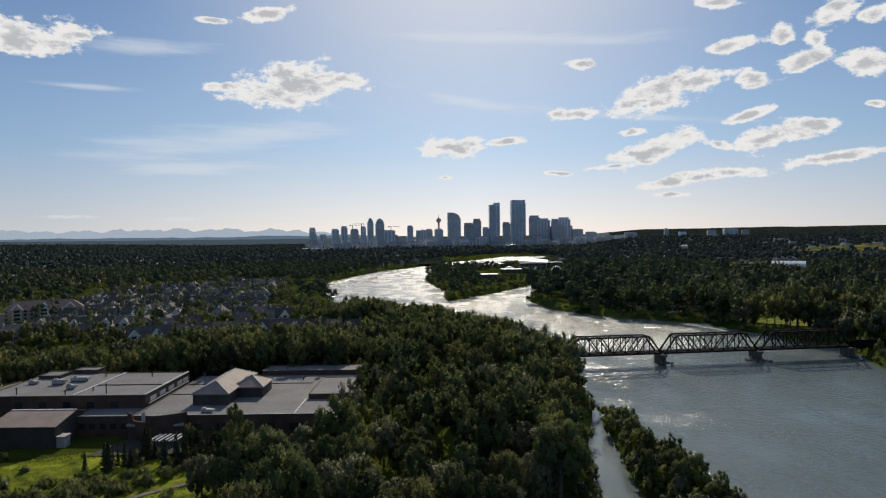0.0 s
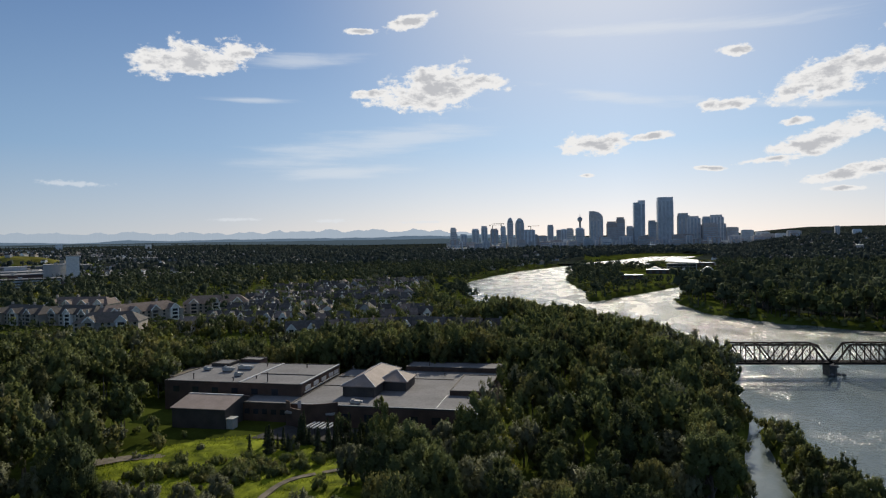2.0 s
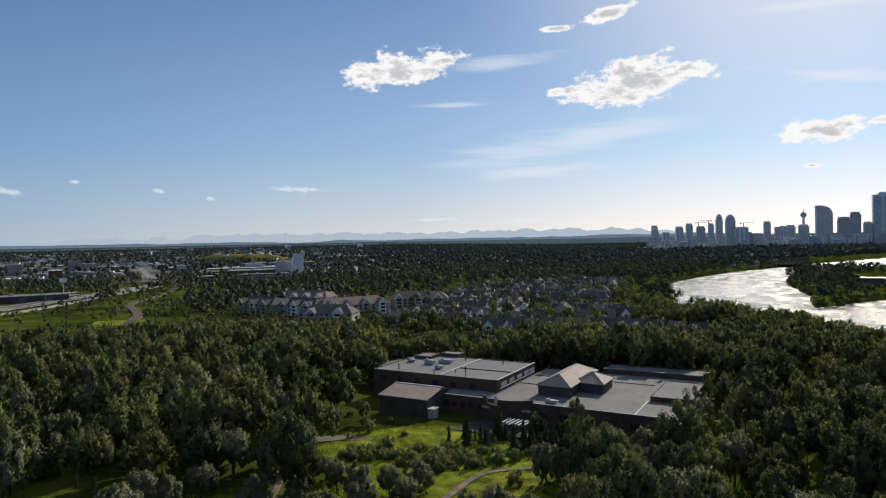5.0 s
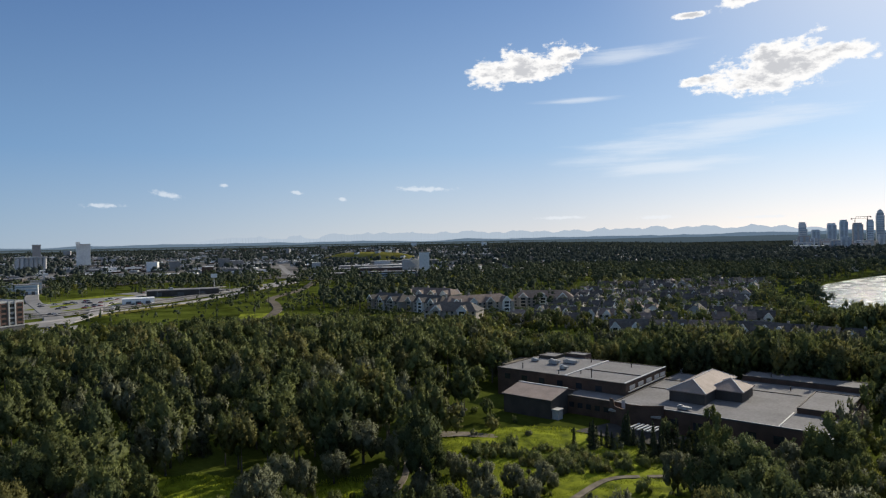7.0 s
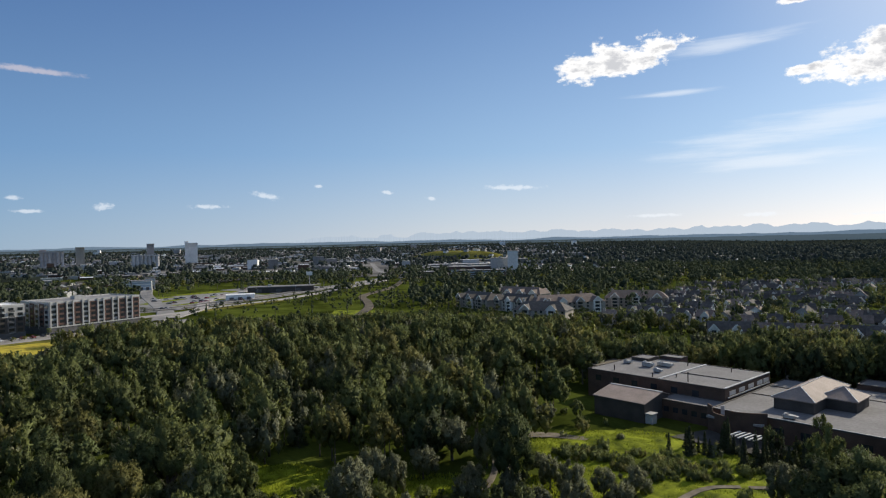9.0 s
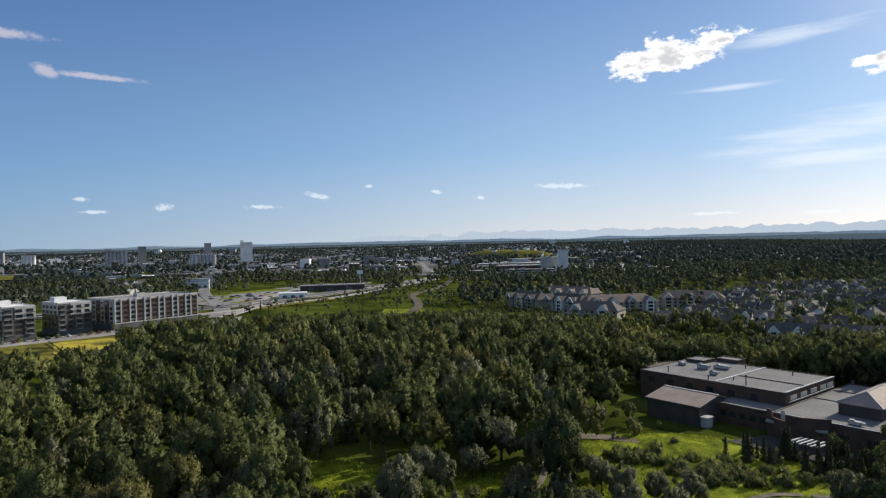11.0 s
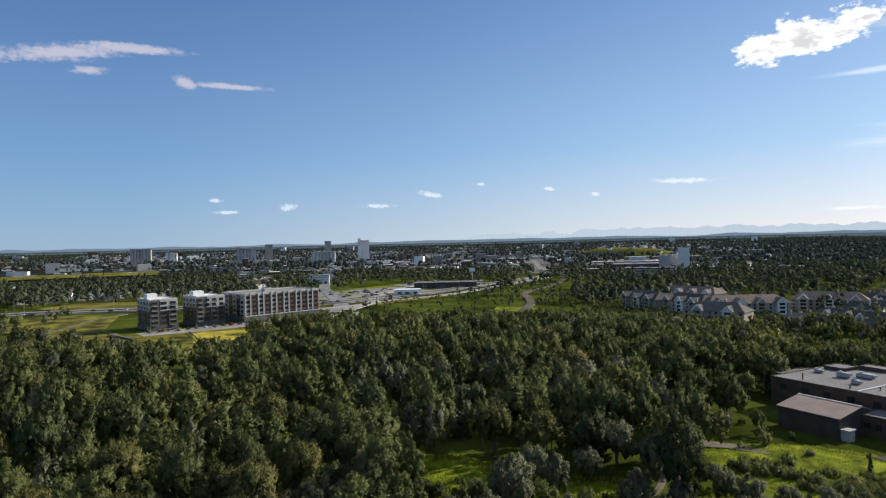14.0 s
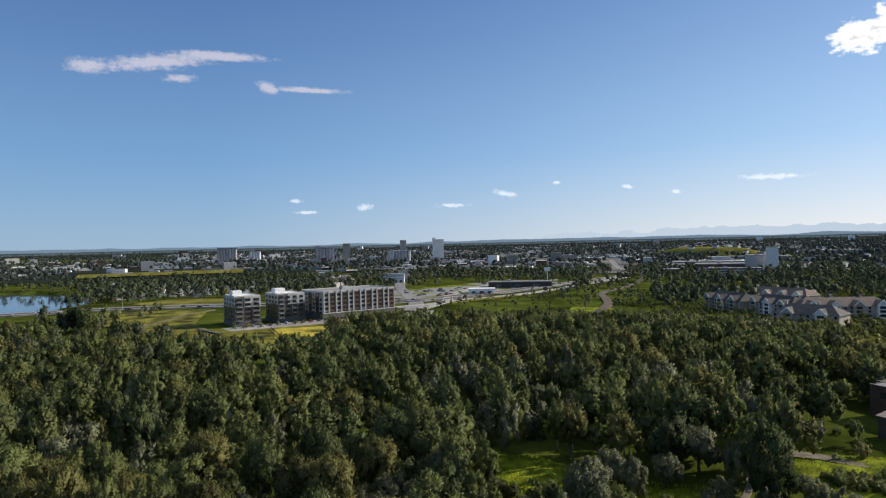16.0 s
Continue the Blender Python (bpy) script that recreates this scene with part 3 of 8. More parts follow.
ground = new("ground", soup("ground", _verts, _quads, [M_ground], smooth=True))
tagged(ground, "dark green park and prairie ground under trees", "ground", kind="structure")


def sheet(name, poly, z, mat, label, category, kind="structure"):
    bm = bmesh.new()
    f = bm.faces.new([bm.verts.new((x, y, z)) for x, y in poly])
    bm.normal_update()
    if f.normal.z < 0:
        f.normal_flip()
    bmesh.ops.triangulate(bm, faces=bm.faces[:])
    return tagged(part(name, bm, mat), label, category, kind=kind)


sheet("water_river", [(-190, -80), (270, -80), (290, 1750), (-190, 1750)], WATER_Z, M_water, "grey-green rippled river glittering in low sun", "river")
sheet("water_lagoon", [(-630, -60), (-1060, -60), (-1060, -330), (-630, -330)], WATER_Z, M_lagoon, "calm blue lagoon beside the highway", "lagoon")


def strip(name, line, width, z, mat, label, category, kind="structure"):
    """A road or path along a line, with a slightly raised bed."""
    bm = bmesh.new()
    pts = [Vector((x, y)) for x, y in line]
    # round the bends
    fine = []
    for i in range(len(pts) - 1):
        p0, p1, p2, p3 = pts[max(i - 1, 0)], pts[i], pts[i + 1], pts[min(i + 2, len(pts) - 1)]
        for s in range(6):
            t = s / 6
            fine.append(0.5 * (2 * p1 + (p2 - p0) * t + (2 * p0 - 5 * p1 + 4 * p2 - p3) * t * t + (3 * p1 - p0 - 3 * p2 + p3) * t ** 3))
    fine.append(pts[-1])
    prev = None
    for i, p in enumerate(fine):
        d = (fine[min(i + 1, len(fine) - 1)] - fine[max(i - 1, 0)]).normalized()
        s = Vector((-d.y, d.x)) * width / 2
        zz = z + float(far_rise(np.float64(p.x), np.float64(p.y)))
        row = [bm.verts.new((*(p + s * k), zz + dz)) for k, dz in ((1.12, -0.7), (1, 0), (-1, 0), (-1.12, -0.7))]
        if prev:
            for a in range(3):
                bm.faces.new((prev[a], row[a], row[a + 1], prev[a + 1]))
        prev = row
    bmesh.ops.recalc_face_normals(bm, faces=bm.faces[:])
    return tagged(part(name, bm, mat), label, category, kind=kind)


# clearings and grass
MEADOW = [(-112, 128), (-104, 137), (-97, 146), (-86, 152), (-66, 153), (-56, 148), (-46, 140), (-40, 122), (-45, 108), (-62, 104), (-78, 106), (-88, 112), (-98, 118)]
GLADE = [(-140, 64), (-134, 74), (-122, 78), (-108, 84), (-102, 92), (-96, 90), (-100, 78), (-106, 68), (-118, 62), (-132, 58)]
CONDO_LAWN = [(-315, 30), (-330, 66), (-360, 72), (-395, 120), (-420, 150), (-436, 120), (-428, 60), (-432, 8), (-470, 0), (-560, 10), (-588, -20), (-600, -70),
              (-560, -95), (-500, -60), (-450, -40), (-400, -14), (-345, 8)]
BLOOM = [(-368, 41), (-364, 70), (-409, 76), (-412, 46)]
GREENS = [(-665, 258), (-690, 318), (-735, 306), (-710, 244)]
PADDOCK = [(-610, -20), (-600, 20), (-690, 40), (-730, -20), (-680, -55)]


def turf(name, poly, mat, label, category, step=0.9, rise=0.1):
    """Uneven grass that lies on the ground, with a ragged rim."""
    bm = bmesh.new()
    xs, ys = [p[0] for p in poly], [p[1] for p in poly]
    gx, gy = np.arange(min(xs) - 2, max(xs) + 2, step), np.arange(min(ys) - 2, max(ys) + 2, step)
    cx, cy = np.meshgrid(gx, gy, indexing="ij")
    cz = land(cx, cy) + rise
    lump = np.array([noise.noise((a * 0.35, b * 0.35, 1.0)) + 0.6 * noise.noise((a * 1.1, b * 1.1, 4.0)) for a, b in zip(cx.ravel(), cy.ravel())]).reshape(cx.shape)
    edge = np.where(inside(poly, cx, cy), 1, -1) * rim(poly, cx, cy) + 1.6 * lump
    keep, made = edge > 0, {}
    cz = cz + np.clip(edge * 0.12, -0.3, 1) * (0.3 + 0.35 * lump)

    def corner(i, j):
        if (i, j) not in made:
            made[i, j] = bm.verts.new((cx[i, j], cy[i, j], cz[i, j]))
        return made[i, j]
    for i in range(len(gx) - 1):
        for j in range(len(gy) - 1):
            if keep[i, j] or keep[i + 1, j + 1]:
                bm.faces.new((corner(i, j), corner(i + 1, j), corner(i + 1, j + 1), corner(i, j + 1))).smooth = True
    return tagged(part(name, bm, mat), label, category, kind="structure")


turf("grass_meadow", MEADOW, M_lawn, "sunlit rough green meadow before the brown building", "meadow")
turf("grass_glade", GLADE, M_lawn, "sunlit grass glade between the trees", "glade")
# dark sheet in place of the tree shade on the far bank
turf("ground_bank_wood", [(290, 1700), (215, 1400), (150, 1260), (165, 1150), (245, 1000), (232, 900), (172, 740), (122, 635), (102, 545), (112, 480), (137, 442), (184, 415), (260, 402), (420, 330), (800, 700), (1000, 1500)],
     M_shadefloor, "far river bank floor, coloured dark for tree shade", "ground", 7.0, 0.35)
sheet("grass_slope", CONDO_LAWN, 0.03, M_slope, "yellow-green rough grass round the apartment blocks", "lawn")
sheet("field_bloom", BLOOM, 0.10, M_bloom, "bright yellow blooming field beside the parking strip", "field")
sheet("grass_green", GREENS, 0.05, M_lawn, "mown green beside the highway", "lawn")
sheet("grass_paddock", PADDOCK, 0.05, M_dry, "dry yellow grass beyond the highway", "grass")
sheet("grass_clearing", [(-372, 262), (-400, 290), (-425, 268), (-395, 245)], 0.05, M_lawn, "small mown clearing behind the wood", "lawn")
sheet("grass_bank", [(168, 368), (190, 345), (225, 352), (245, 385), (200, 400), (172, 395)], 0.05, M_lawn, "green river bank behind the bridge", "bank")
FAR_FIELDS = [
    [(-1330, 90), (-1350, -60), (-1330, -200), (-1540, -225), (-1580, -20), (-1560, 110)],
    [(-1000, 420), (-960, 500), (-1050, 560), (-1120, 470)],
    [(420, 985), (470, 1090), (590, 1120), (560, 1010), (480, 940)],
]
for _f in FAR_FIELDS:
    sheet("field", _f, 4.0 if _f[0][0] < -1050 else 1.4, M_dry, "pale dry field in the distance", "field")


def draped(name, cx, cy, rx, ry, mat, label):
    """A grass skin over a hill."""
    bm = bmesh.new()
    rows = []
    for i in range(25):
        row = []
        for j in range(13):
            x, y = cx + rx * (i / 12 - 1), cy + ry * (j / 6 - 1)
            row.append(bm.verts.new((x, y, float(far_rise(np.float64(x), np.float64(y))) + 0.6)))
        rows.append(row)
    for i in range(24):
        for j in range(12):
            bm.faces.new((rows[i][j], rows[i + 1][j], rows[i + 1][j + 1], rows[i][j + 1]))
    return tagged(part(name, bm, mat), label, "hill", kind="structure")


draped("grass_hill", -1265, 1190, 160, 55, M_dry, "mown yellow-green landfill hill above the yards")
draped("grass_hillside", 1010, 1480, 205, 100, M_dry, "bare yellow-green hillside beyond the river trees")


def sector(name, az0, az1, r0, r1, mat, label):
    """A piece of flat ground that follows the rise of the plain."""
    bm = bmesh.new()
    rows = []
    for i in range(41):
        row = []
        for j in range(61):
            az, r = az0 + (az1 - az0) * i / 40, r0 + (r1 - r0) * j / 60
            edge = i in (0, 40) or j in (0, 60)
            az += 0.8 * noise.noise((az, r * 0.01, 3.0)) * edge
            r += 0.35 * (r1 - r0) / 12 * noise.noise((az * 0.5, r * 0.02, 8.0)) * edge
            x, y = -math.sin(radians(az)) * r, math.cos(radians(az)) * r
            row.append(bm.verts.new((x, y, float(far_rise(np.float64(x), np.float64(y))) + 0.5)))
        rows.append(row)
    for i in range(40):
        for j in range(60):
            bm.faces.new((rows[i][j], rows[i][j + 1], rows[i + 1][j + 1], rows[i + 1][j]))
    bmesh.ops.recalc_face_normals(bm, faces=bm.faces[:])
    return tagged(part(name, bm, mat), label, "yards", kind="structure")


sector("ground_yards", 47, 76, 1010, 1900, M_yard, "grey paved yards of the works district")
sector("ground_yards_far", 39, 90, 1950, 3300, M_yard, "grey paved yards of the works district")
# ground painted dark as if shaded by the far woods
sector("ground_west_woods", 78, 106, 1260, 2600, M_shadefloor, "dark wooded plain beyond the lagoon")
sector("ground_yards_near", 40, 52, 930, 1150, M_yard, "grey paved yards behind the works halls")

# far ground, its tree shade put into a near-black colour
sector("ground_far_plain", 39, 107, 3290, 4700, M_shadefloor, "dark far plain under the horizon")
sector("ground_far_woods", -45, -8, 1750, 4810, M_shadefloor, "dark wooded far plain beyond the city")
sector("ground_far_suburb", 0, 40, 1200, 4810, M_shadefloor, "dark ground under the far suburbs")
sector("ground_far_city", -9, 0.5, 1850, 4810, M_shadefloor, "dark ground around the city")

# ways
HIGHWAY = [(-590, -330), (-612, -200), (-622, -90), (-612, -20), (-588, 40), (-555, 120), (-545, 190), (-590, 300), (-680, 455), (-760, 570), (-1010, 735), (-1300, 930)]
RAMP = [(-500, 150), (-520, 200), (-600, 240), (-700, 330), (-735, 440)]
RAILWAY = [(-370, 250), (-425, 300), (-470, 330), (-525, 365), (-600, 458), (-720, 570)]
CROSS = [(-470, 150), (-520, 175), (-620, 200), (-760, 235), (-950, 300)]
sheet("lot_condo", [(-414, 20), (-424, 90), (-440, 160), (-462, 170), (-446, 80), (-432, 16)], 0.12, M_lot, "pale parking strip before the apartment blocks", "parking lot")
sheet("lot_yard", [(-560, 190), (-620, 310), (-700, 300), (-690, 200), (-620, 165)], 0.06, M_road, "wide grey yard and parking lot", "parking lot")
for _q in ([(-575, 205), (-605, 262), (-613, 258), (-583, 200)], [(-612, 190), (-640, 236), (-652, 232), (-622, 184)], [(-640, 262), (-652, 300), (-664, 298), (-650, 258)], [(-668, 206), (-690, 216), (-692, 240), (-676, 238)]):
    sheet("grass_island", _q, 0.12, M_lawn, "green grass island in the parking lot", "grass island")
strip("road_highway", HIGHWAY, 11, 0.5, M_road, "grey asphalt highway with traffic lanes", "highway")
strip("road_highway_return", [(x - 22, y + 8) for x, y in HIGHWAY], 10, 0.45, M_road, "grey asphalt highway, far carriageway", "highway")
strip("road_ramp", RAMP, 9, 0.55, M_lot, "pale concrete slip road", "road")
strip("road_cross", CROSS, 12, 0.35, M_road, "grey cross street by the condominiums", "street")
strip("road_track", RAILWAY, 7, 0.3, M_track, "curving brown rail bed through trees", "track")
strip("path_meadow", [(-45, 138), (-54, 131), (-61, 124), (-62, 112), (-61, 98)], 1.5, 0.3, M_path, "narrow gravel path through the meadow", "path")
strip("path_wood", [(-118, 128), (-113, 118), (-109, 113), (-104, 108), (-97, 100), (-92, 92)], 1.3, 0.12, M_path, "pale gravel path at the wood's edge", "path")
sheet("path_court", [(-114, 128), (-106, 133), (-97, 136), (-97, 133), (-105, 129), (-111, 123), (-114, 124)], 0.08, M_path, "bare gravel court beside the path", "court")
strip("road_frontage", [(-478, 165), (-530, 215), (-560, 300), (-640, 420), (-720, 540)], 8, 0.3, M_lot, "pale frontage road with parked cars", "road")
sheet("lot_market", [(-640, 330), (-690, 420), (-770, 400), (-740, 310)], 0.06, M_road, "grey parking lot of the roadside halls", "parking lot")
sheet("grass_verge", [(-505, 200), (-540, 290), (-560, 280), (-535, 200)], 0.07, M_dry, "dry grass verge beside the highway", "verge")
sheet("lot_building", [(-84, 150), (-60, 151), (-58, 162), (-80, 162)], 0.1, M_court, "dark paved forecourt of the brown building", "forecourt")
strip("path_bank", [(-570, 15), (-545, -5), (-500, -20), (-470, -35), (-430, -60)], 3, 0.15, M_path, "path over the grass slope", "path")


# ---- far ranges ----
def range_mesh(name, az0, az1, dist, height, rough, mat, label, seed, floor):
    bm = bmesh.new()
    n = int((az1 - az0) / 0.12)
    prev = None
    for i in range(n + 1):
        az = az0 + (az1 - az0) * i / n
        a = radians(az)
        fade = float(smooth(min(az - az0, az1 - az), 0, rough[2]))
        s = 0
        amp, fr = 1.0, rough[0]
        for o in range(5):
            s += amp * (1 - abs(noise.noise((az * fr, seed, o * 3.7))) * 2.0)
            amp, fr = amp * 0.5, fr * 2.1
        h = floor + height * fade * (0.62 + rough[1] * s * 0.22)
        row = []
        for d, k in ((dist, 0.0), (dist + 40, 0.55), (dist + 90, 1.0), (dist + 130, 0.4)):
            j = 1 + 0.04 * noise.noise((az * 3, d * 0.05, seed)) * (k * (1 - k) * 4)
            row.append(bm.verts.new((-math.sin(a) * d, math.cos(a) * d, 20 + (h - 20) * k * j)))
        if prev:
            for b in range(3):
                bm.faces.new((prev[b], prev[b + 1], row[b + 1], row[b]))
        prev = row
    bmesh.ops.recalc_face_normals(bm, faces=bm.faces[:])
    return tagged(part(name, bm, mat), label, "mountains", kind="structure")


# the glowing ranges, low plain bands too, paint the blue haze of distance
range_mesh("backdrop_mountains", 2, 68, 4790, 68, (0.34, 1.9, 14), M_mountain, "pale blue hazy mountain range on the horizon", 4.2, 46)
range_mesh("backdrop_hills", -2, 112, 4600, 21, (0.13, 2.0, 10), M_hills, "low wooded hills on the horizon, glowing blue for haze", 9.1, 46)
range_mesh("backdrop_plain", -2, 112, 4350, 8, (0.3, 0.9, 10), M_plain, "glowing blue ridge standing in for the hazy far plain", 2.7, 44)
range_mesh("backdrop_plain_fore", -40, 112, 3950, 10, (0.4, 0.9, 10), M_plain, "glowing blue ridge standing in for the hazy far plain", 6.3, 38)
range_mesh("backdrop_ridge", -45, -8, 4560, 13, (0.07, 0.6, 16), M_hills, "long ridge behind the city, glowing dark blue for haze", 1.4, 48)

FOOTPRINTS = []     # x, y, radius: kept free of trees


def empty(name, label, category, group="", m=None):
    e = new(name)
    tagged(e, label, category, group)
    if m is not None:
        e.matrix_basis = m
    return e


def slab(name, parent, mat, x0, x1, y0, y1, z0, z1, label=""):
    bm = bmesh.new()
    box(bm, x0, x1, y0, y1, z0, z1)
    return part(name, bm, mat, parent, label)


def coping(name, parent, x0, x1, y0, y1, z, w=0.35, h=0.35, mat=None):
    """A rim round a flat roof."""
    bm = bmesh.new()
    box(bm, x0 - 0.05, x1 + 0.05, y0 - 0.05, y0 + w, z, z + h)
    box(bm, x0 - 0.05, x1 + 0.05, y1 - w, y1 + 0.05, z, z + h)
    box(bm, x0 - 0.05, x0 + w, y0 + w, y1 - w, z, z + h)
    box(bm, x1 - w, x1 + 0.05, y0 + w, y1 - w, z, z + h)
    return part(name, bm, mat or M_cladding, parent)


# ---- the low brown building at the wood's edge ----
hall = empty("community_building", "low brown brick building with flat grey roofs and tan hipped lanterns", "building")


def wing(x0, x1, y0, y1, z, wall, roof, rim_mat, base=-0.6):
    slab("wall", hall, wall, x0, x1, y0, y1, base, z)
    slab("roof", hall, roof, x0 + 0.3, x1 - 0.3, y0 + 0.3, y1 - 0.3, z + 0.004, z + 0.12)
    coping("roof_rim", hall, x0, x1, y0, y1, z, 0.3, 0.3, rim_mat)


wing(-126.0, -81.0, 175.0, 205.0, 8.0, M_brown, M_roofing, M_cladding)      # tall wing
wing(-96.0, -80.0, 166.5, 174.99, 4.6, M_brown, M_roofing, M_cladding)      # front lean-to
wing(-79.98, -27.0, 165.0, 213.0, 5.0, M_brown, M_roofing, M_cladding)      # main low wing
wing(-60.0, -28.0, 213.02, 222.0, 6.4, M_brown, M_roofing, M_cladding)      # rear strip
wing(-38.2, -27.4, 181.0, 203.0, 6.3, M_brown, M_roofing, M_cladding, 5.13) # raised roof
wing(-117.4, -110.0, 205.02, 210.0, 9.0, M_redbrick, M_roofing, M_cladding) # stair head
wing(-135.0, -126.02, 188.0, 203.0, 6.2, M_brown, M_path, M_cladding)       # low annex with a gravelled roof
wing(-124.0, -117.6, 197.5, 204.5, 8.9, M_cladding, M_roofing, M_cladding, 8.13)
# pale flashings across the roofs
slab("flashing", hall, M_trim, -101.3, -100.6, 175.4, 204.6, 8.12, 8.42, "pale metal flashing across the roof")
slab("flashing", hall, M_trim, -81.5, -80.9, 175.0, 205.0, 8.31, 8.5, "pale metal flashing on the roof edge")
slab("flashing", hall, M_cladding, -100.6, -81.6, 187.8, 188.1, 8.12, 8.36)
slab("flashing", hall, M_cladding, -79.6, -41, 200.8, 201.1, 5.12, 5.32)
slab("flashing", hall, M_cladding, -79.6, -67.5, 188.0, 188.3, 5.12, 5.32)
slab("flashing", hall, M_trim, -79.4, -27.6, 165.05, 165.3, 5.31, 5.4)
slab("flashing", hall, M_trim, -39.0, -38.7, 165.4, 181.0, 5.12, 5.28)
# window strips
slab("window_ledge", hall, M_trim, -80.98, -80.7, 176.5, 204.0, 5.45, 5.75, "long white window ledge")
for _y in (177.5, 183.5, 189.5, 195.5, 200.0):
    slab("window", hall, M_trim, -80.98, -80.86, _y, _y + 3.6, 6.0, 7.2, "white framed clerestory window")
for _k in range(8):
    slab("window", hall, M_glass, -77 + _k * 6.2, -74.6 + _k * 6.2, 164.9, 164.98, 1.2, 3.1, "dark ground floor window")
for _k in range(5):
    slab("window", hall, M_glass, -94.5 + _k * 2.7, -93 + _k * 2.7, 166.4, 166.48, 1.6, 3.0, "dark ground floor window")
for _k in range(6):
    slab("window", hall, M_glass, -123 + _k * 6.5, -121 + _k * 6.5, 174.9, 174.98, 4.9, 6.6, "dark window under the eaves")

# the curved terrace wall
bm = bmesh.new()
_pts = []
for i in range(37):
    a = i / 36
    _pts.append((-80.5 + 15.0 * a, 163.6 - 3.4 * math.sin(math.pi * a), 6.5 - 1.6 * float(smooth(a, 0.11, 0.14) * (1 - smooth(a, 0.40, 0.44)))))
for i in range(36):
    (xa, ya, za), (xb, yb, zb) = _pts[i], _pts[i + 1]
    v = [bm.verts.new(p) for p in ((xa, ya, -0.6), (xb, yb, -0.6), (xb, yb, zb), (xa, ya, za), (xa, ya + 0.4, -0.6), (xb, yb + 0.4, -0.6), (xb, yb + 0.4, zb), (xa, ya + 0.4, za))]
    for q in ((0, 1, 2, 3), (7, 6, 5, 4), (3, 2, 6, 7)):
        bm.faces.new([v[k] for k in q])
bmesh.ops.remove_doubles(bm, verts=bm.verts[:], dist=0.001)
part("terrace_wall", bm, M_brown, hall, "curved brown brick terrace wall")
slab("terrace", hall, M_lot, -80.0, -66.0, 161.8, 164.98, 3.4, 3.9)
slab("terrace_door", hall, M_trim, -77.6, -76.6, 164.9, 164.98, 4.0, 6.2, "pale terrace door")
bm = bmesh.new()
tube(bm, (-28.5, 163.2, -0.5), (-28.5, 163.2, 4.6), 2.6, 2.6, 20)
part("bay", bm, M_brown, hall)
bm = bmesh.new()
tube(bm, (-28.5, 163.2, 4.6), (-28.5, 163.2, 4.9), 2.9, 2.9, 20)
part("bay_roof", bm, M_trim, hall, "round pale bay roof")


def hip(parent, x0, x1, y0, y1, eave, ridge, along_y, mat, over=0.5, back_gable=False):
    """A hipped roof with a real thickness."""
    bm = bmesh.new()
    x0, x1, y0, y1 = x0 - over, x1 + over, y0 - over, y1 + over
    run = (x1 - x0) / 2 if along_y else (y1 - y0) / 2
    xc, yc = (x0 + x1) / 2, (y0 + y1) / 2
    a, b = ((xc, min(y0 + run, yc)), (xc, y1 if back_gable else max(y1 - run, yc))) if along_y else ((min(x0 + run, xc), yc), (max(x1 - run, xc), yc))
    low = [bm.verts.new((x, y, eave - 0.25)) for x, y in ((x0, y0), (x1, y0), (x1, y1), (x0, y1))]
    e = [bm.verts.new((x, y, eave)) for x, y in ((x0, y0), (x1, y0), (x1, y1), (x0, y1))]
    p, q = bm.verts.new((*a, ridge)), bm.verts.new((*b, ridge))
    if along_y:
        faces = [(e[0], e[1], p), (e[1], e[2], q, p), (e[2], e[3], q), (e[3], e[0], p, q)]
    else:
        faces = [(e[3], e[0], p), (e[0], e[1], q, p), (e[1], e[2], q), (e[2], e[3], p, q)]
    for f in faces:
        bm.faces.new(f)
    for i in range(4):
        bm.faces.new((low[i], low[(i + 1) % 4], e[(i + 1) % 4], e[i]))
    bm.faces.new(low[::-1])
    bmesh.ops.remove_doubles(bm, verts=bm.verts[:], dist=0.001)
    roof = part("hip_roof", bm, mat, parent, "tan metal hipped roof")
    ends = [(x0, y0), (x1, y0), (x1, y1), (x0, y1)]
    tops = (a, a, b, b) if along_y else (a, b, b, a)
    for (ex, ey), top in list(zip(ends, tops)) + [((*a,), b)]:
        bm = bmesh.new()
        z = ridge if (ex, ey) == tuple(a) else eave
        beam(bm, (ex, ey, z + 0.06), (*top, ridge + 0.06), 0.22, 0.14)
        part("ridge_cap", bm, M_trim, roof, "pale metal ridge cap")
    return roof


slab("lantern_wall", hall, M_cladding, -68.5, -59.0, 175.5, 202.0, 5.13, 8.2)
hip(hall, -68.5, -59.0, 175.5, 202.0, 8.25, 10.8, True, M_copper)
slab("lantern_wall", hall, M_cladding, -58.98, -52.0, 184.0, 194.0, 5.13, 8.0)
hip(hall, -60.5, -52.0, 184.0, 194.0, 8.05, 10.5, False, M_copper)


def air_handler(x, y, z, w, d, h):
    u = empty("air_handler", "pale galvanised rooftop air handling unit on the flat roof", "roof unit", "roof units", pose(x, y, z))
    slab("casing", u, M_unit, -w / 2, w / 2, -d / 2, d / 2, 0.25, h)
    slab("skid", u, M_cladding, -w / 2 + 0.1, w / 2 - 0.1, -d / 2 + 0.1, d / 2 - 0.1, 0, 0.245)
    slab("hood", u, M_unit, w / 2, w / 2 + 0.8, -d / 3, d / 3, h * 0.4, h * 0.9)
    bm = bmesh.new()
    tube(bm, (-w / 4, 0, h), (-w / 4, 0, h + 0.3), 0.5, 0.5, 12)
    part("fan_cowl", bm, M_unit, u)


air_handler(-113.5, 190.0, 8.12, 3.0, 1.8, 1.5)
air_handler(-109.6, 194.0, 8.12, 4.4, 1.8, 1.3)
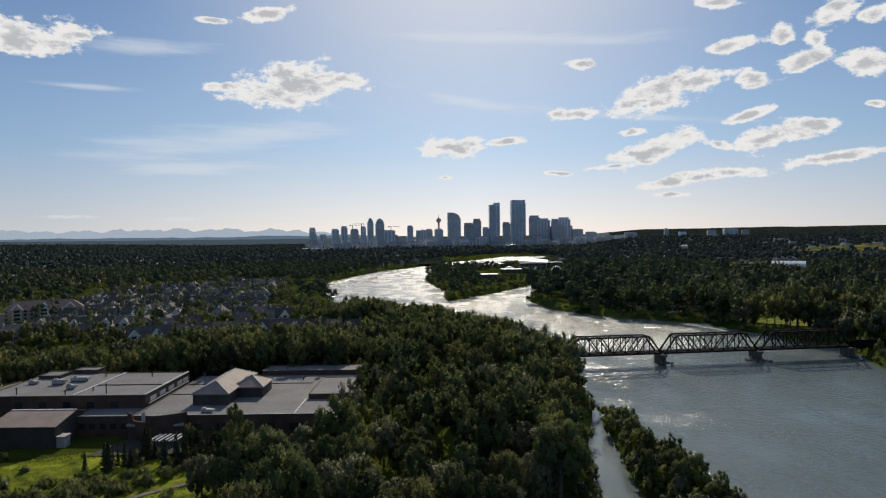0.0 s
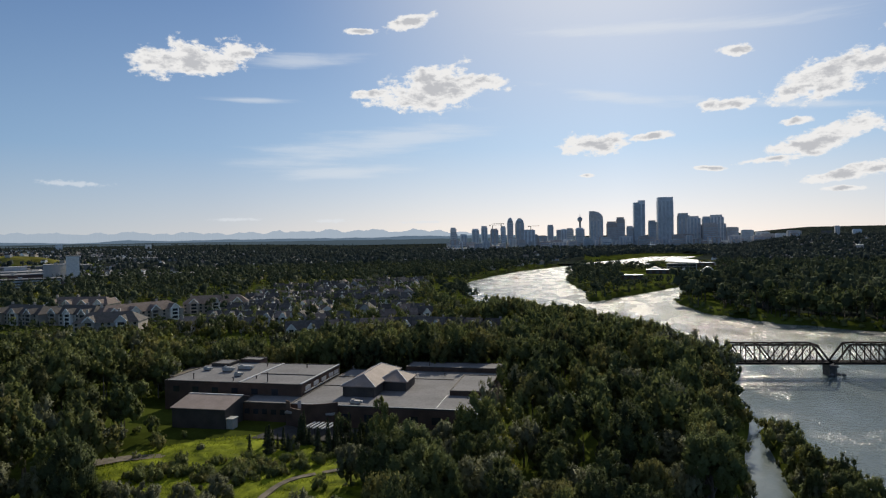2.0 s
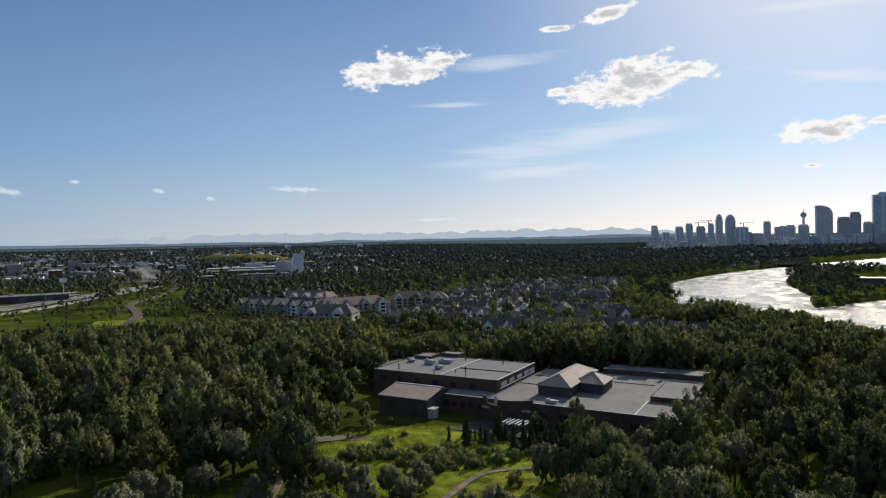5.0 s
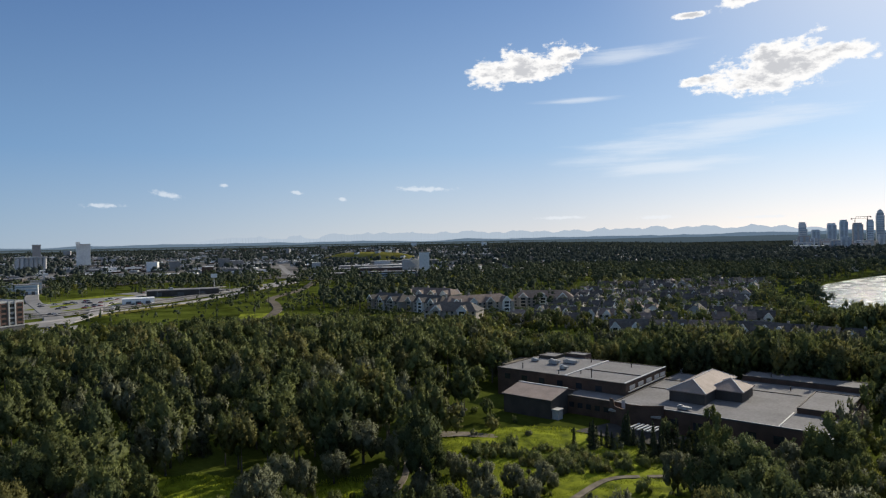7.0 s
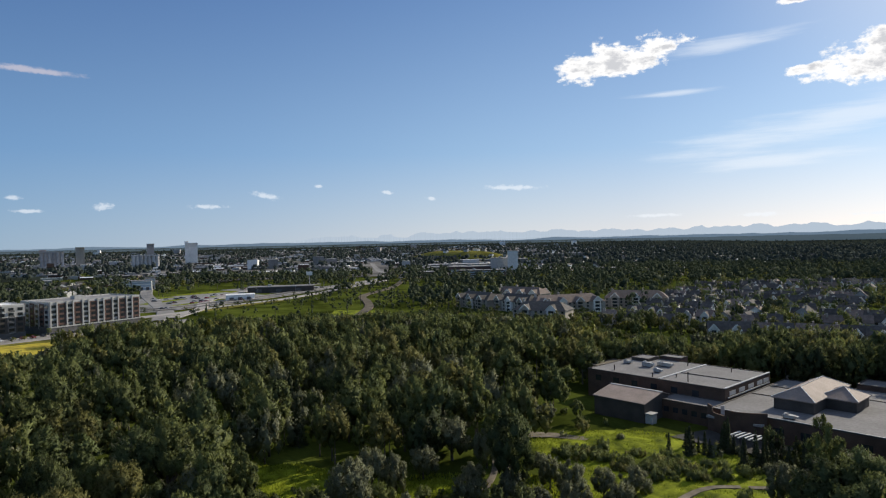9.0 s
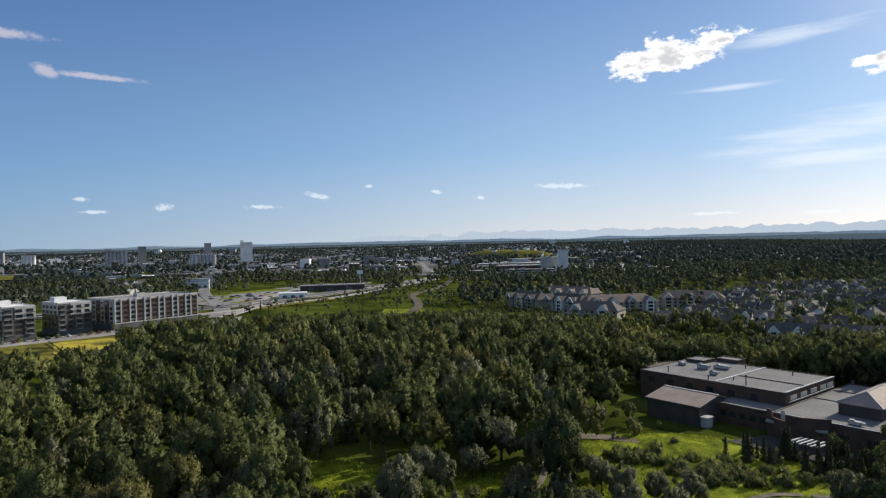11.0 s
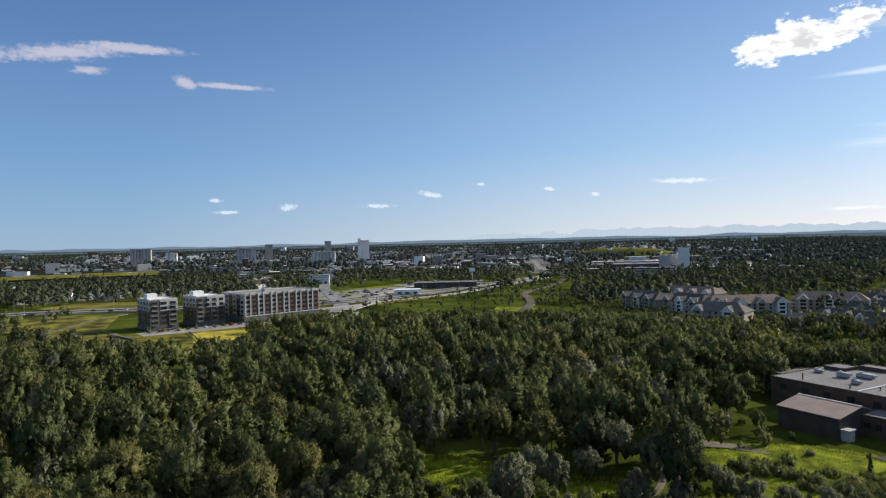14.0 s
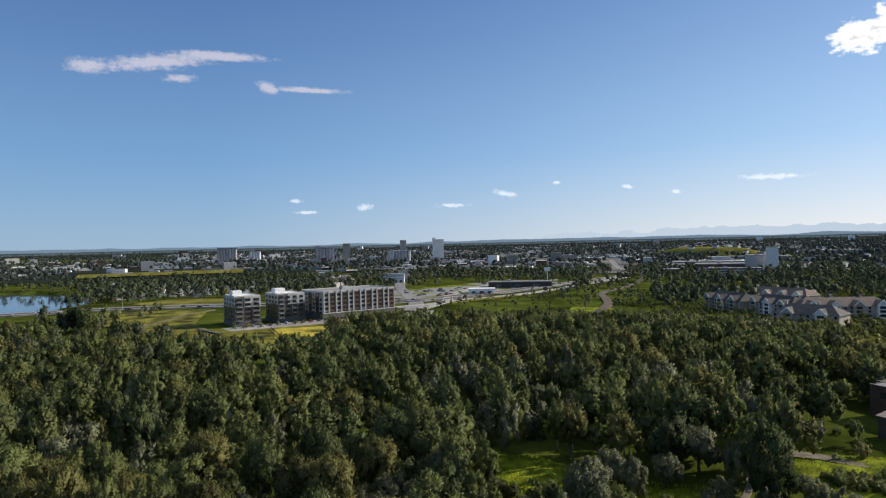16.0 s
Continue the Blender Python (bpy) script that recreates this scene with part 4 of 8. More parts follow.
air_handler(-106.5, 184.0, 8.12, 1.8, 1.6, 1.2)
air_handler(-121.5, 191.0, 8.12, 2.0, 1.6, 1.0)
air_handler(-62.0, 168.0, 5.12, 2.6, 1.4, 1.0)
air_handler(-80.5, 221.0, -0.4, 3.0, 2.0, 5.2)
air_handler(-72.5, 221.0, -0.4, 3.0, 2.0, 5.2)


def vent_pipe(x, y, z, h):
    bm = bmesh.new()
    tube(bm, (0, 0, 0), (0, 0, h), 0.16, 0.16, 8)
    tube(bm, (0, 0, h), (0, 0, h + 0.25), 0.28, 0.24, 8)
    ob = part("vent_pipe", bm, M_cladding)
    tagged(ob, "dark vent pipe on the flat roof", "vent pipe", "roof vents").matrix_basis = pose(x, y, z)


for _x, _y, _z, _h in ((-93.0, 177.5, 8.12, 2.6), (-98.5, 181.0, 8.12, 0.8), (-104.0, 177.0, 8.12, 1.0), (-118.0, 178.0, 8.12, 1.6), (-90.0, 199.0, 8.12, 0.9),
                       (-104.5, 199.5, 8.12, 0.8), (-45.0, 206.0, 5.12, 0.9), (-52.5, 216.0, 6.53, 1.2), (-60.0, 176.5, 8.12 - 3, 0.7)):
    vent_pipe(_x, _y, _z, _h)

# slatted pergola before the hall
perg = empty("pergola", "white slatted pergola over the forecourt", "pergola")
for _k in range(6):
    bm = bmesh.new()
    beam(bm, (-69.5 + _k * 1.2, 151.0, 3.05), (-68.9 + _k * 1.2, 156.5, 3.05), 0.5, 0.22)
    part("slat", bm, M_trim, perg)
for _x, _y in ((-69.2, 151.6), (-63.4, 151.6), (-68.8, 156.0), (-63.0, 156.0)):
    slab("post", perg, M_cladding, _x - 0.1, _x + 0.1, _y - 0.1, _y + 0.1, -0.6, 2.9)

# the dark gabled shed
shed = empty("workshop_shed", "dark clad shed with a tan metal pitched roof", "shed")
bm = bmesh.new()
_v = [bm.verts.new(p) for p in ((-111, 157, -0.6), (-95, 157, -0.6), (-95, 169.5, -0.6), (-111, 169.5, -0.6), (-111, 157, 5), (-95, 157, 5), (-95, 169.5, 5.6), (-111, 169.5, 5.6), (-111, 166, 6.6), (-95, 166, 6.6))]
for q in ((0, 1, 5, 4), (1, 2, 6, 9, 5), (2, 3, 7, 6), (3, 0, 4, 8, 7)):
    bm.faces.new([_v[i] for i in q])
part("wall", bm, M_cladding, shed)
bm = bmesh.new()
for (ya, za), (yb, zb) in (((156.6, 4.95), (166, 6.72)), ((166, 6.72), (169.9, 5.6))):
    v = [bm.verts.new(p) for p in ((-111.4, ya, za), (-94.6, ya, za), (-94.6, yb, zb), (-111.4, yb, zb), (-111.4, ya, za + 0.18), (-94.6, ya, za + 0.18), (-94.6, yb, zb + 0.18), (-111.4, yb, zb + 0.18))]
    for q in ((3, 2, 1, 0), (4, 5, 6, 7), (0, 1, 5, 4), (1, 2, 6, 5), (2, 3, 7, 6), (3, 0, 4, 7)):
        bm.faces.new([v[i] for i in q])
part("roof", bm, M_copper, shed, "tan ribbed metal roof")
slab("ridge_cap", shed, M_trim, -111.4, -94.6, 165.7, 166.3, 6.86, 7.0, "bright metal ridge cap")
slab("lean_to", shed, M_panel, -94.98, -93.0, 157.5, 160.0, -0.6, 2.4, "pale lean-to by the shed")
slab("lean_to_roof", shed, M_trim, -95.0, -92.7, 157.2, 160.2, 2.41, 2.55)
slab("door", shed, M_panel, -94.98, -94.9, 162.0, 163.2, -0.5, 1.9)
FOOTPRINTS += [(-103, 163, 12)]

# ---- the railway bridge ----
U = Vector((0.9923, 0.1240, 0))
SIDE = Vector((-U.y, U.x, 0))
P0 = Vector((90, 270, 0))
DECK, TRUSS = 0.6, 7.3


def at(s, w, z):
    p = P0 + U * s + SIDE * w
    return (p.x, p.y, z)


bridge = empty("railway_bridge", "black steel through-truss railway bridge on concrete piers", "bridge")
SPAN, PANELS = 42.6, 8
for span in (-1, 0, 1):
    s0 = span * SPAN + 0.8
    step = (SPAN - 1.6) / PANELS
    for w in (-2.7, 2.7):
        root = new("truss")
        root.parent = bridge
        bm = bmesh.new()
        beam(bm, at(s0, w, DECK + 0.3), at(s0 + step * PANELS, w, DECK + 0.3), 0.55, 0.6)
        part("lower_chord", bm, M_steel, root)
        bm = bmesh.new()
        beam(bm, at(s0 + step, w, DECK + TRUSS), at(s0 + step * (PANELS - 1), w, DECK + TRUSS), 0.5, 0.55)
        part("upper_chord", bm, M_steel, root)
        for a, b in (((0, DECK + 0.3), (1, DECK + TRUSS)), ((PANELS, DECK + 0.3), (PANELS - 1, DECK + TRUSS))):
            bm = bmesh.new()
            beam(bm, at(s0 + a[0] * step, w, a[1]), at(s0 + b[0] * step, w, b[1]), 0.5, 0.55)
            part("end_post", bm, M_steel, root)
        for k in range(1, PANELS):
            bm = bmesh.new()
            beam(bm, at(s0 + k * step, w, DECK + 0.4), at(s0 + k * step, w, DECK + TRUSS), 0.3)
            part("vertical", bm, M_steel, root)
        for k in range(1, PANELS - 1):
            bm = bmesh.new()
            a, b = (k, k + 1) if k < PANELS // 2 else (k + 1, k)
            beam(bm, at(s0 + a * step, w, DECK + TRUSS), at(s0 + b * step, w, DECK + 0.4), 0.34)
            part("diagonal", bm, M_steel, root)
            bm = bmesh.new()
            beam(bm, at(s0 + a * step, w, DECK + 0.4), at(s0 + b * step, w, DECK + TRUSS), 0.14)
            part("counter_rod", bm, M_steel, root)
    for k in range(1, PANELS):
        bm = bmesh.new()
        beam(bm, at(s0 + k * step, -2.7, DECK + TRUSS), at(s0 + k * step, 2.7, DECK + TRUSS), 0.3)
        part("top_strut", bm, M_steel, bridge)
        if k < PANELS - 1:
            bm = bmesh.new()
            beam(bm, at(s0 + k * step, -2.7, DECK + TRUSS), at(s0 + (k + 1) * step, 2.7, DECK + TRUSS), 0.16)
            part("top_brace", bm, M_steel, bridge)
    bm = bmesh.new()
    for w in (-1.6, 1.6):
        beam(bm, at(s0, w, DECK + 0.1), at(s0 + step * PANELS, w, DECK + 0.1), 0.35, 0.9)
    part("stringer", bm, M_steel, bridge)
    for k in range(60):
        bm = bmesh.new() if k == 0 else bm
        beam(bm, at(s0 + k * 0.7, -1.5, DECK + 0.68), at(s0 + k * 0.7, 1.5, DECK + 0.68), 0.26, 0.24)
    part("sleepers", bm, M_bark, bridge, "weathered timber sleepers")
bm = bmesh.new()
for w in (-0.72, 0.72):
    beam(bm, at(-SPAN - 40, w, DECK + 0.88), at(2 * SPAN + 60, w, DECK + 0.88), 0.12, 0.16)
part("rail", bm, M_steel, bridge)
for s in (2 * SPAN + 1, 2 * SPAN + 21, 2 * SPAN + 41, -SPAN - 21):
    bm = bmesh.new()
    for w in (-2.2, 2.2):
        beam(bm, at(s, w, DECK + 0.1), at(s + 20, w, DECK + 0.1), 0.5, 1.3)
    beam(bm, at(s, 0, DECK + 0.66), at(s + 20, 0, DECK + 0.66), 0.2, 3.6)
    part("approach_girder", bm, M_steel, bridge)


def pier(s, rocks):
    p = new("pier")
    p.parent = bridge
    bm = bmesh.new()
    o = [at(s + a, b, 0)[:2] for a, b in ((-1.3, -2.8), (0, -3.8), (1.3, -2.8), (1.3, 2.8), (0, 3.8), (-1.3, 2.8))]
    prism(bm, o, -7.0, DECK - 0.35)
    part("shaft", bm, M_concrete, p, "stained concrete pier shaft")
    bm = bmesh.new()
    o = [at(s + a, b, 0)[:2] for a, b in ((-1.7, -3.2), (0, -4.3), (1.7, -3.2), (1.7, 3.2), (0, 4.3), (-1.7, 3.2))]
    prism(bm, o, DECK - 1.2, DECK - 0.36)
    part("cap", bm, M_concrete, p)
    rng = random.Random(int(s) + 99)
    for k in range(rocks):
        bm = bmesh.new()
        bmesh.ops.create_icosphere(bm, subdivisions=1, radius=rng.uniform(0.6, 1.5))
        a, d = rng.uniform(0, 6.28), rng.uniform(1.5, 5.0)
        c = Vector(at(s + math.cos(a) * d * 1.15, math.sin(a) * d - 1.5, -4.4 + rng.uniform(0, 0.9) + (5 - d) * 0.15))
        for v in bm.verts:
            v.co = c + v.co * Vector((1, 1, 0.7)) * (1 if rng.random() > 0.3 else 0.8)
        part("rock", bm, M_rock, p)


pier(0.0, 4)
pier(SPAN, 26)
pier(2 * SPAN, 6)
pier(-SPAN, 0)
FOOTPRINTS += [(P0.x + U.x * s, P0.y + U.y * s, 6) for s in range(-40, 150, 6)]


# ---- houses ----
def gable(bm, x0, x1, y0, y1, eave, ridge, along_x, mat=0, over=0.5, t=0.22):
    """A pitched roof of two thick slopes."""
    if along_x:
        yc = (y0 + y1) / 2
        sl = (ridge - eave) / (yc - y0)
        for ya, s in ((y0 - over, 1), (y1 + over, -1)):
            za = eave - over * sl
            q = [(x0 - over, ya, za), (x1 + over, ya, za), (x1 + over, yc, ridge), (x0 - over, yc, ridge)]
            thick_quad(bm, q, t, mat)
    else:
        xc = (x0 + x1) / 2
        sl = (ridge - eave) / (xc - x0)
        for xa in (x0 - over, x1 + over):
            za = eave - over * sl
            q = [(xa, y0 - over, za), (xa, y1 + over, za), (xc, y1 + over, ridge), (xc, y0 - over, ridge)]
            thick_quad(bm, q, t, mat)


def thick_quad(bm, q, t, mat=0):
    lo = [bm.verts.new(p) for p in q]
    hi = [bm.verts.new((x, y, z + t)) for x, y, z in q]
    fs = [bm.faces.new(hi), bm.faces.new(lo[::-1])] + [bm.faces.new((lo[i], lo[(i + 1) % 4], hi[(i + 1) % 4], hi[i])) for i in range(4)]
    for f in fs:
        f.material_index = mat
    bmesh.ops.recalc_face_normals(bm, faces=fs)


def gable_wall(bm, x0, x1, y0, y1, z0, eave, ridge, along_x):
    """Walls up to the eaves with two pointed ends."""
    box(bm, x0, x1, y0, y1, z0, eave)
    if along_x:
        yc = (y0 + y1) / 2
        for x in (x0, x1):
            bm.faces.new([bm.verts.new(p) for p in ((x, y0, eave), (x, y1, eave), (x, yc, ridge))])
    else:
        xc = (x0 + x1) / 2
        for y in (y0, y1):
            bm.faces.new([bm.verts.new(p) for p in ((x0, y, eave), (x1, y, eave), (xc, y, ridge))])


def verge(name, parent, xc, half, y, eave, ridge):
    """White boards along the slopes of a gable that faces -y or +y."""
    bm = bmesh.new()
    for s in (-1, 1):
        beam(bm, (xc + s * half, y, eave), (xc, y, ridge), 0.2, 0.7)
    return part(name, bm, M_white, parent, "white board along the gable")


def house(kind, wall, roof, label):
    """A two-storey house with a front gable, windows, a chimney and a porch or garage."""
    h = empty("house", label, "house", "houses of the riverside estate")
    w, d, eave = 7.6 + 0.8 * (kind % 3), 9.0, 5.0
    ridge = eave + 3.0 + 0.3 * (kind % 3)
    bm = bmesh.new()
    gable_wall(bm, -w / 2, w / 2, -d / 2, d / 2, -0.6, eave, ridge, True)
    part("wall", bm, wall, h)
    bm = bmesh.new()
    gable(bm, -w / 2, w / 2, -d / 2, d / 2, eave, ridge, True)
    part("roof", bm, roof, h)
    fx = (-w / 4 if kind % 2 else w / 5)
    bm = bmesh.new()
    gable_wall(bm, fx - 2.0, fx + 2.0, -d / 2 - 1.8, -1.0, -0.6, eave + 0.2, eave + 2.7, False)
    part("front_bay", bm, M_white if kind % 3 else wall, h, "pale gabled front bay")
    bm = bmesh.new()
    gable(bm, fx - 2.0, fx + 2.0, -d / 2 - 1.8, -1.0, eave + 0.2, eave + 2.7, False, 0, 0.4)
    part("bay_roof", bm, roof, h)
    verge("bargeboard", h, fx, 2.4, -d / 2 - 2.3, eave - 0.15, eave + 2.85)
    for x, z in ((fx - 1.1, 1.0), (fx - 1.1, 3.6)):
        slab("window", h, M_glass, x, x + 2.2, -d / 2 - 1.86, -d / 2 - 1.82, z, z + 1.4)
    for x in (-w / 2 + 0.8, w / 2 - 2.2):
        if abs(x + 0.7 - fx) > 2.4:
            slab("window", h, M_glass, x, x + 1.5, -d / 2 - 0.06, -d / 2 - 0.02, 3.5, 4.8)
    for y in (-2.5, 1.5):
        slab("window", h, M_glass, w / 2 + 0.02, w / 2 + 0.06, y, y + 1.4, 3.5, 4.8)
        slab("window", h, M_glass, -w / 2 - 0.06, -w / 2 - 0.02, y, y + 1.4, 1.2, 2.5)
    slab("chimney", h, M_beige, w / 4, w / 4 + 0.9, 1.0, 1.9, eave, ridge + 1.1)
    slab("garage", h, wall, -w / 2 - 2.6 if kind % 2 == 0 else w / 2 + 0.01, -w / 2 - 0.01 if kind % 2 == 0 else w / 2 + 2.6, -d / 2 - 0.5, 1.0, -0.6, 2.8)
    slab("garage_roof", h, roof, -w / 2 - 2.9 if kind % 2 == 0 else w / 2 + 0.01, -w / 2 - 0.01 if kind % 2 == 0 else w / 2 + 2.9, -d / 2 - 0.8, 1.3, 2.81, 3.05)
    return h


HOUSE_KINDS = [house(0, M_beige, M_shingle, "beige sided house with grey shingle roof and pale gable"), house(1, M_white, M_shingle, "white sided house with grey shingle roof"),
               house(2, M_greyside, M_shingle, "grey sided house with dark shingle roof and white gable"), house(3, M_white, M_brownshingle, "white house with brown shingle roof"),
               house(4, M_greyside, M_brownshingle, "grey house with brown shingle roof and white gable"), house(5, M_beige, M_shingle, "beige house with dark shingles and white gable")]
ESTATE = [(-240, 296), (-175, 300), (-120, 328), (-34, 350), (-52, 400), (-105, 500), (-140, 600), (-170, 725), (-235, 705), (-325, 640), (-300, 520), (-242, 420), (-226, 352)]
YARDS = [(-279, 474), (-300, 600), (-290, 640), (-176, 715), (-150, 560), (-113, 427), (-88, 392), (-100, 366), (-139, 345), (-177, 300), (-235, 300), (-226, 352), (-242, 420)]
TERRACE = [(-152, 310), (-118, 328), (-82, 338), (-52, 334), (-28, 324)]
_rng = random.Random(5)
_spots = []
# the dark-roofed terrace along the wood
for (xa, ya), (xb, yb) in zip(TERRACE, TERRACE[1:]):
    n = round(math.hypot(xb - xa, yb - ya) / 10.5)
    for i in range(n):
        t = (i + 0.5) / n
        _spots.append((xa + (xb - xa) * t, ya + (yb - ya) * t + _rng.uniform(-1.5, 1.5), math.degrees(math.atan2(ya - yb, xa - xb)) + 180 + _rng.uniform(-4, 4)))
for row in range(20):
    for k in range(26):
        u, v = k * 12.5 + (row % 2) * 5 + 6 * math.sin(row * 1.7), row * 27.0 + (6 if row % 2 else -3)
        x = -40 - 0.93 * u - 0.22 * v + _rng.uniform(-1.5, 1.5)
        y = 352 - 0.24 * u + 0.97 * v + _rng.uniform(-4, 4) + 14 * math.sin(u * 0.025 + row)
        if inside(YARDS, x, y) and rim(TERRACE, np.float64(x), np.float64(y), False) > 22 and _rng.random() < 0.74:
            _spots.append((x, y, _rng.choice((14, 14, 14, 104)) + _rng.uniform(-14, 14) + (180 if row % 2 else 0)))
_firsts = {}
for i, (x, y, turn) in enumerate(_spots):
    k = _rng.choice((2, 4, 5)) if i < 14 else _rng.randrange(6)
    m = pose(x, y, -0.2, 0, 0, turn)
    if k in _firsts:
        copy_thing(HOUSE_KINDS[k], m)
    else:
        _firsts[k] = m
    FOOTPRINTS.append((x, y, 4.2))
for k, m in _firsts.items():
    HOUSE_KINDS[k].matrix_basis = m


for x, y, turn, k, label in ((-776, -9, 75, 5, "pinkish beige villa among trees beyond the highway"), (-776, 18, 100, 1, "white villa among trees beyond the highway"), (-800, -34, 80, 3, "white villa with a brown roof among trees")):
    tagged(copy_thing(HOUSE_KINDS[k], pose(x, y, -0.2, 0, 0, turn)), label, "house", "villas beyond the highway")
    FOOTPRINTS.append((x, y, 8.0))
    FOOTPRINTS.append((x + 16, y, 9.0))


def hip_cap(bm, x0, x1, y0, y1, eave, ridge):
    """A closed hipped roof."""
    lo = [bm.verts.new((x, y, eave)) for x, y in ((x0, y0), (x1, y0), (x1, y1), (x0, y1))]
    k, yc = (y1 - y0) * 0.36, (y0 + y1) / 2
    a, b = bm.verts.new((x0 + k, yc, ridge)), bm.verts.new((x1 - k, yc, ridge))
    for q in ((lo[0], lo[1], b, a), (lo[2], lo[3], a, b), (lo[1], lo[2], b), (lo[3], lo[0], a), (lo[3], lo[2], lo[1], lo[0])):
        bm.faces.new(q)


def apartment(x, y, turn, length, roof, label):
    """A three-storey pitched-roof block with gabled bays and balconies."""
    h = empty("apartment_house", label, "apartment house", "pitched-roof apartment houses", pose(x, y, -0.2, 0, 0, turn))
    w, eave, ridge = 17.0, 7.4, 12.2
    L = length / 2
    bm = bmesh.new()
    box(bm, -L, L, -w / 2, w / 2, -0.6, eave)
    part("wall", bm, M_beige, h)
    bm = bmesh.new()
    hip_cap(bm, -L - 0.7, L + 0.7, -w / 2 - 0.7, w / 2 + 0.7, eave - 0.3, ridge)
    part("roof", bm, roof, h)
    n = max(2, int(length / 11.5))
    for i in range(n):
        cx = -L + (i + 0.5) * length / n
        for s in (-1, 1):
            bm = bmesh.new()
            y0, y1 = (-w / 2 - 1.8, -1.0) if s < 0 else (1.0, w / 2 + 1.8)
            gable_wall(bm, cx - 2.8, cx + 2.8, y0, y1, -0.6, eave + 0.4, eave + 3.1, False)
            part("bay", bm, M_white if i % 2 else M_beige, h)
            bm = bmesh.new()
            gable(bm, cx - 2.8, cx + 2.8, y0, y1, eave + 0.4, eave + 3.1, False, 0, 0.5, 0.25)
            part("bay_roof", bm, roof, h)
            verge("bargeboard", h, cx, 3.3, y0 - 0.6 if s < 0 else y1 + 0.6, eave + 0.05, eave + 3.3)
            face = y0 - 0.06 if s < 0 else y1 + 0.02
            for z in (0.8, 3.3, 5.6):
                slab("window", h, M_glass, cx - 1.7, cx + 1.7, face, face + 0.04, z, z + 1.6)
    for i in range(int(length / 3.4)):
        x0 = -L + 0.9 + i * 3.4
        for z in (0.8, 3.3, 5.5):
            for f2 in (-w / 2 - 0.055, w / 2 + 0.015):
                if all(abs(x0 + 0.7 - (-L + (k + 0.5) * length / n)) > 3.6 for k in range(n)):
                    slab("window", h, M_glass, x0, x0 + 1.4, f2, f2 + 0.04, z, z + 1.4)
    for i in range(n // 2 + 1):
        cx = -L + (i + 0.2) * length / (n // 2 + 1)
        slab("chimney", h, M_beige, cx, cx + 1.2, 0.6, 1.8, ridge - 1.5, ridge + 1.4)
    a = radians(turn)
    for s in range(int(-L), int(L) + 1, 6):
        FOOTPRINTS.append((x + s * math.cos(a), y + s * math.sin(a), 9))


apartment(-352, 352, -10, 42, M_shingle, "long beige apartment house with brown pitched roof and gables")
apartment(-312, 352, -8, 38, M_shingle, "beige apartment house with dark pitched roof and gables")
apartment(-283, 368, 62, 52, M_brownshingle, "beige apartment house with sunlit brown roof")
apartment(-360, 408, 8, 48, M_brownshingle, "long beige apartment house with brown pitched roof and gables")
apartment(-262, 425, 30, 44, M_brownshingle, "beige apartment house with sunlit brown roof")
apartment(-262, 318, 20, 34, M_shingle, "beige apartment house with dark pitched roof and gables")


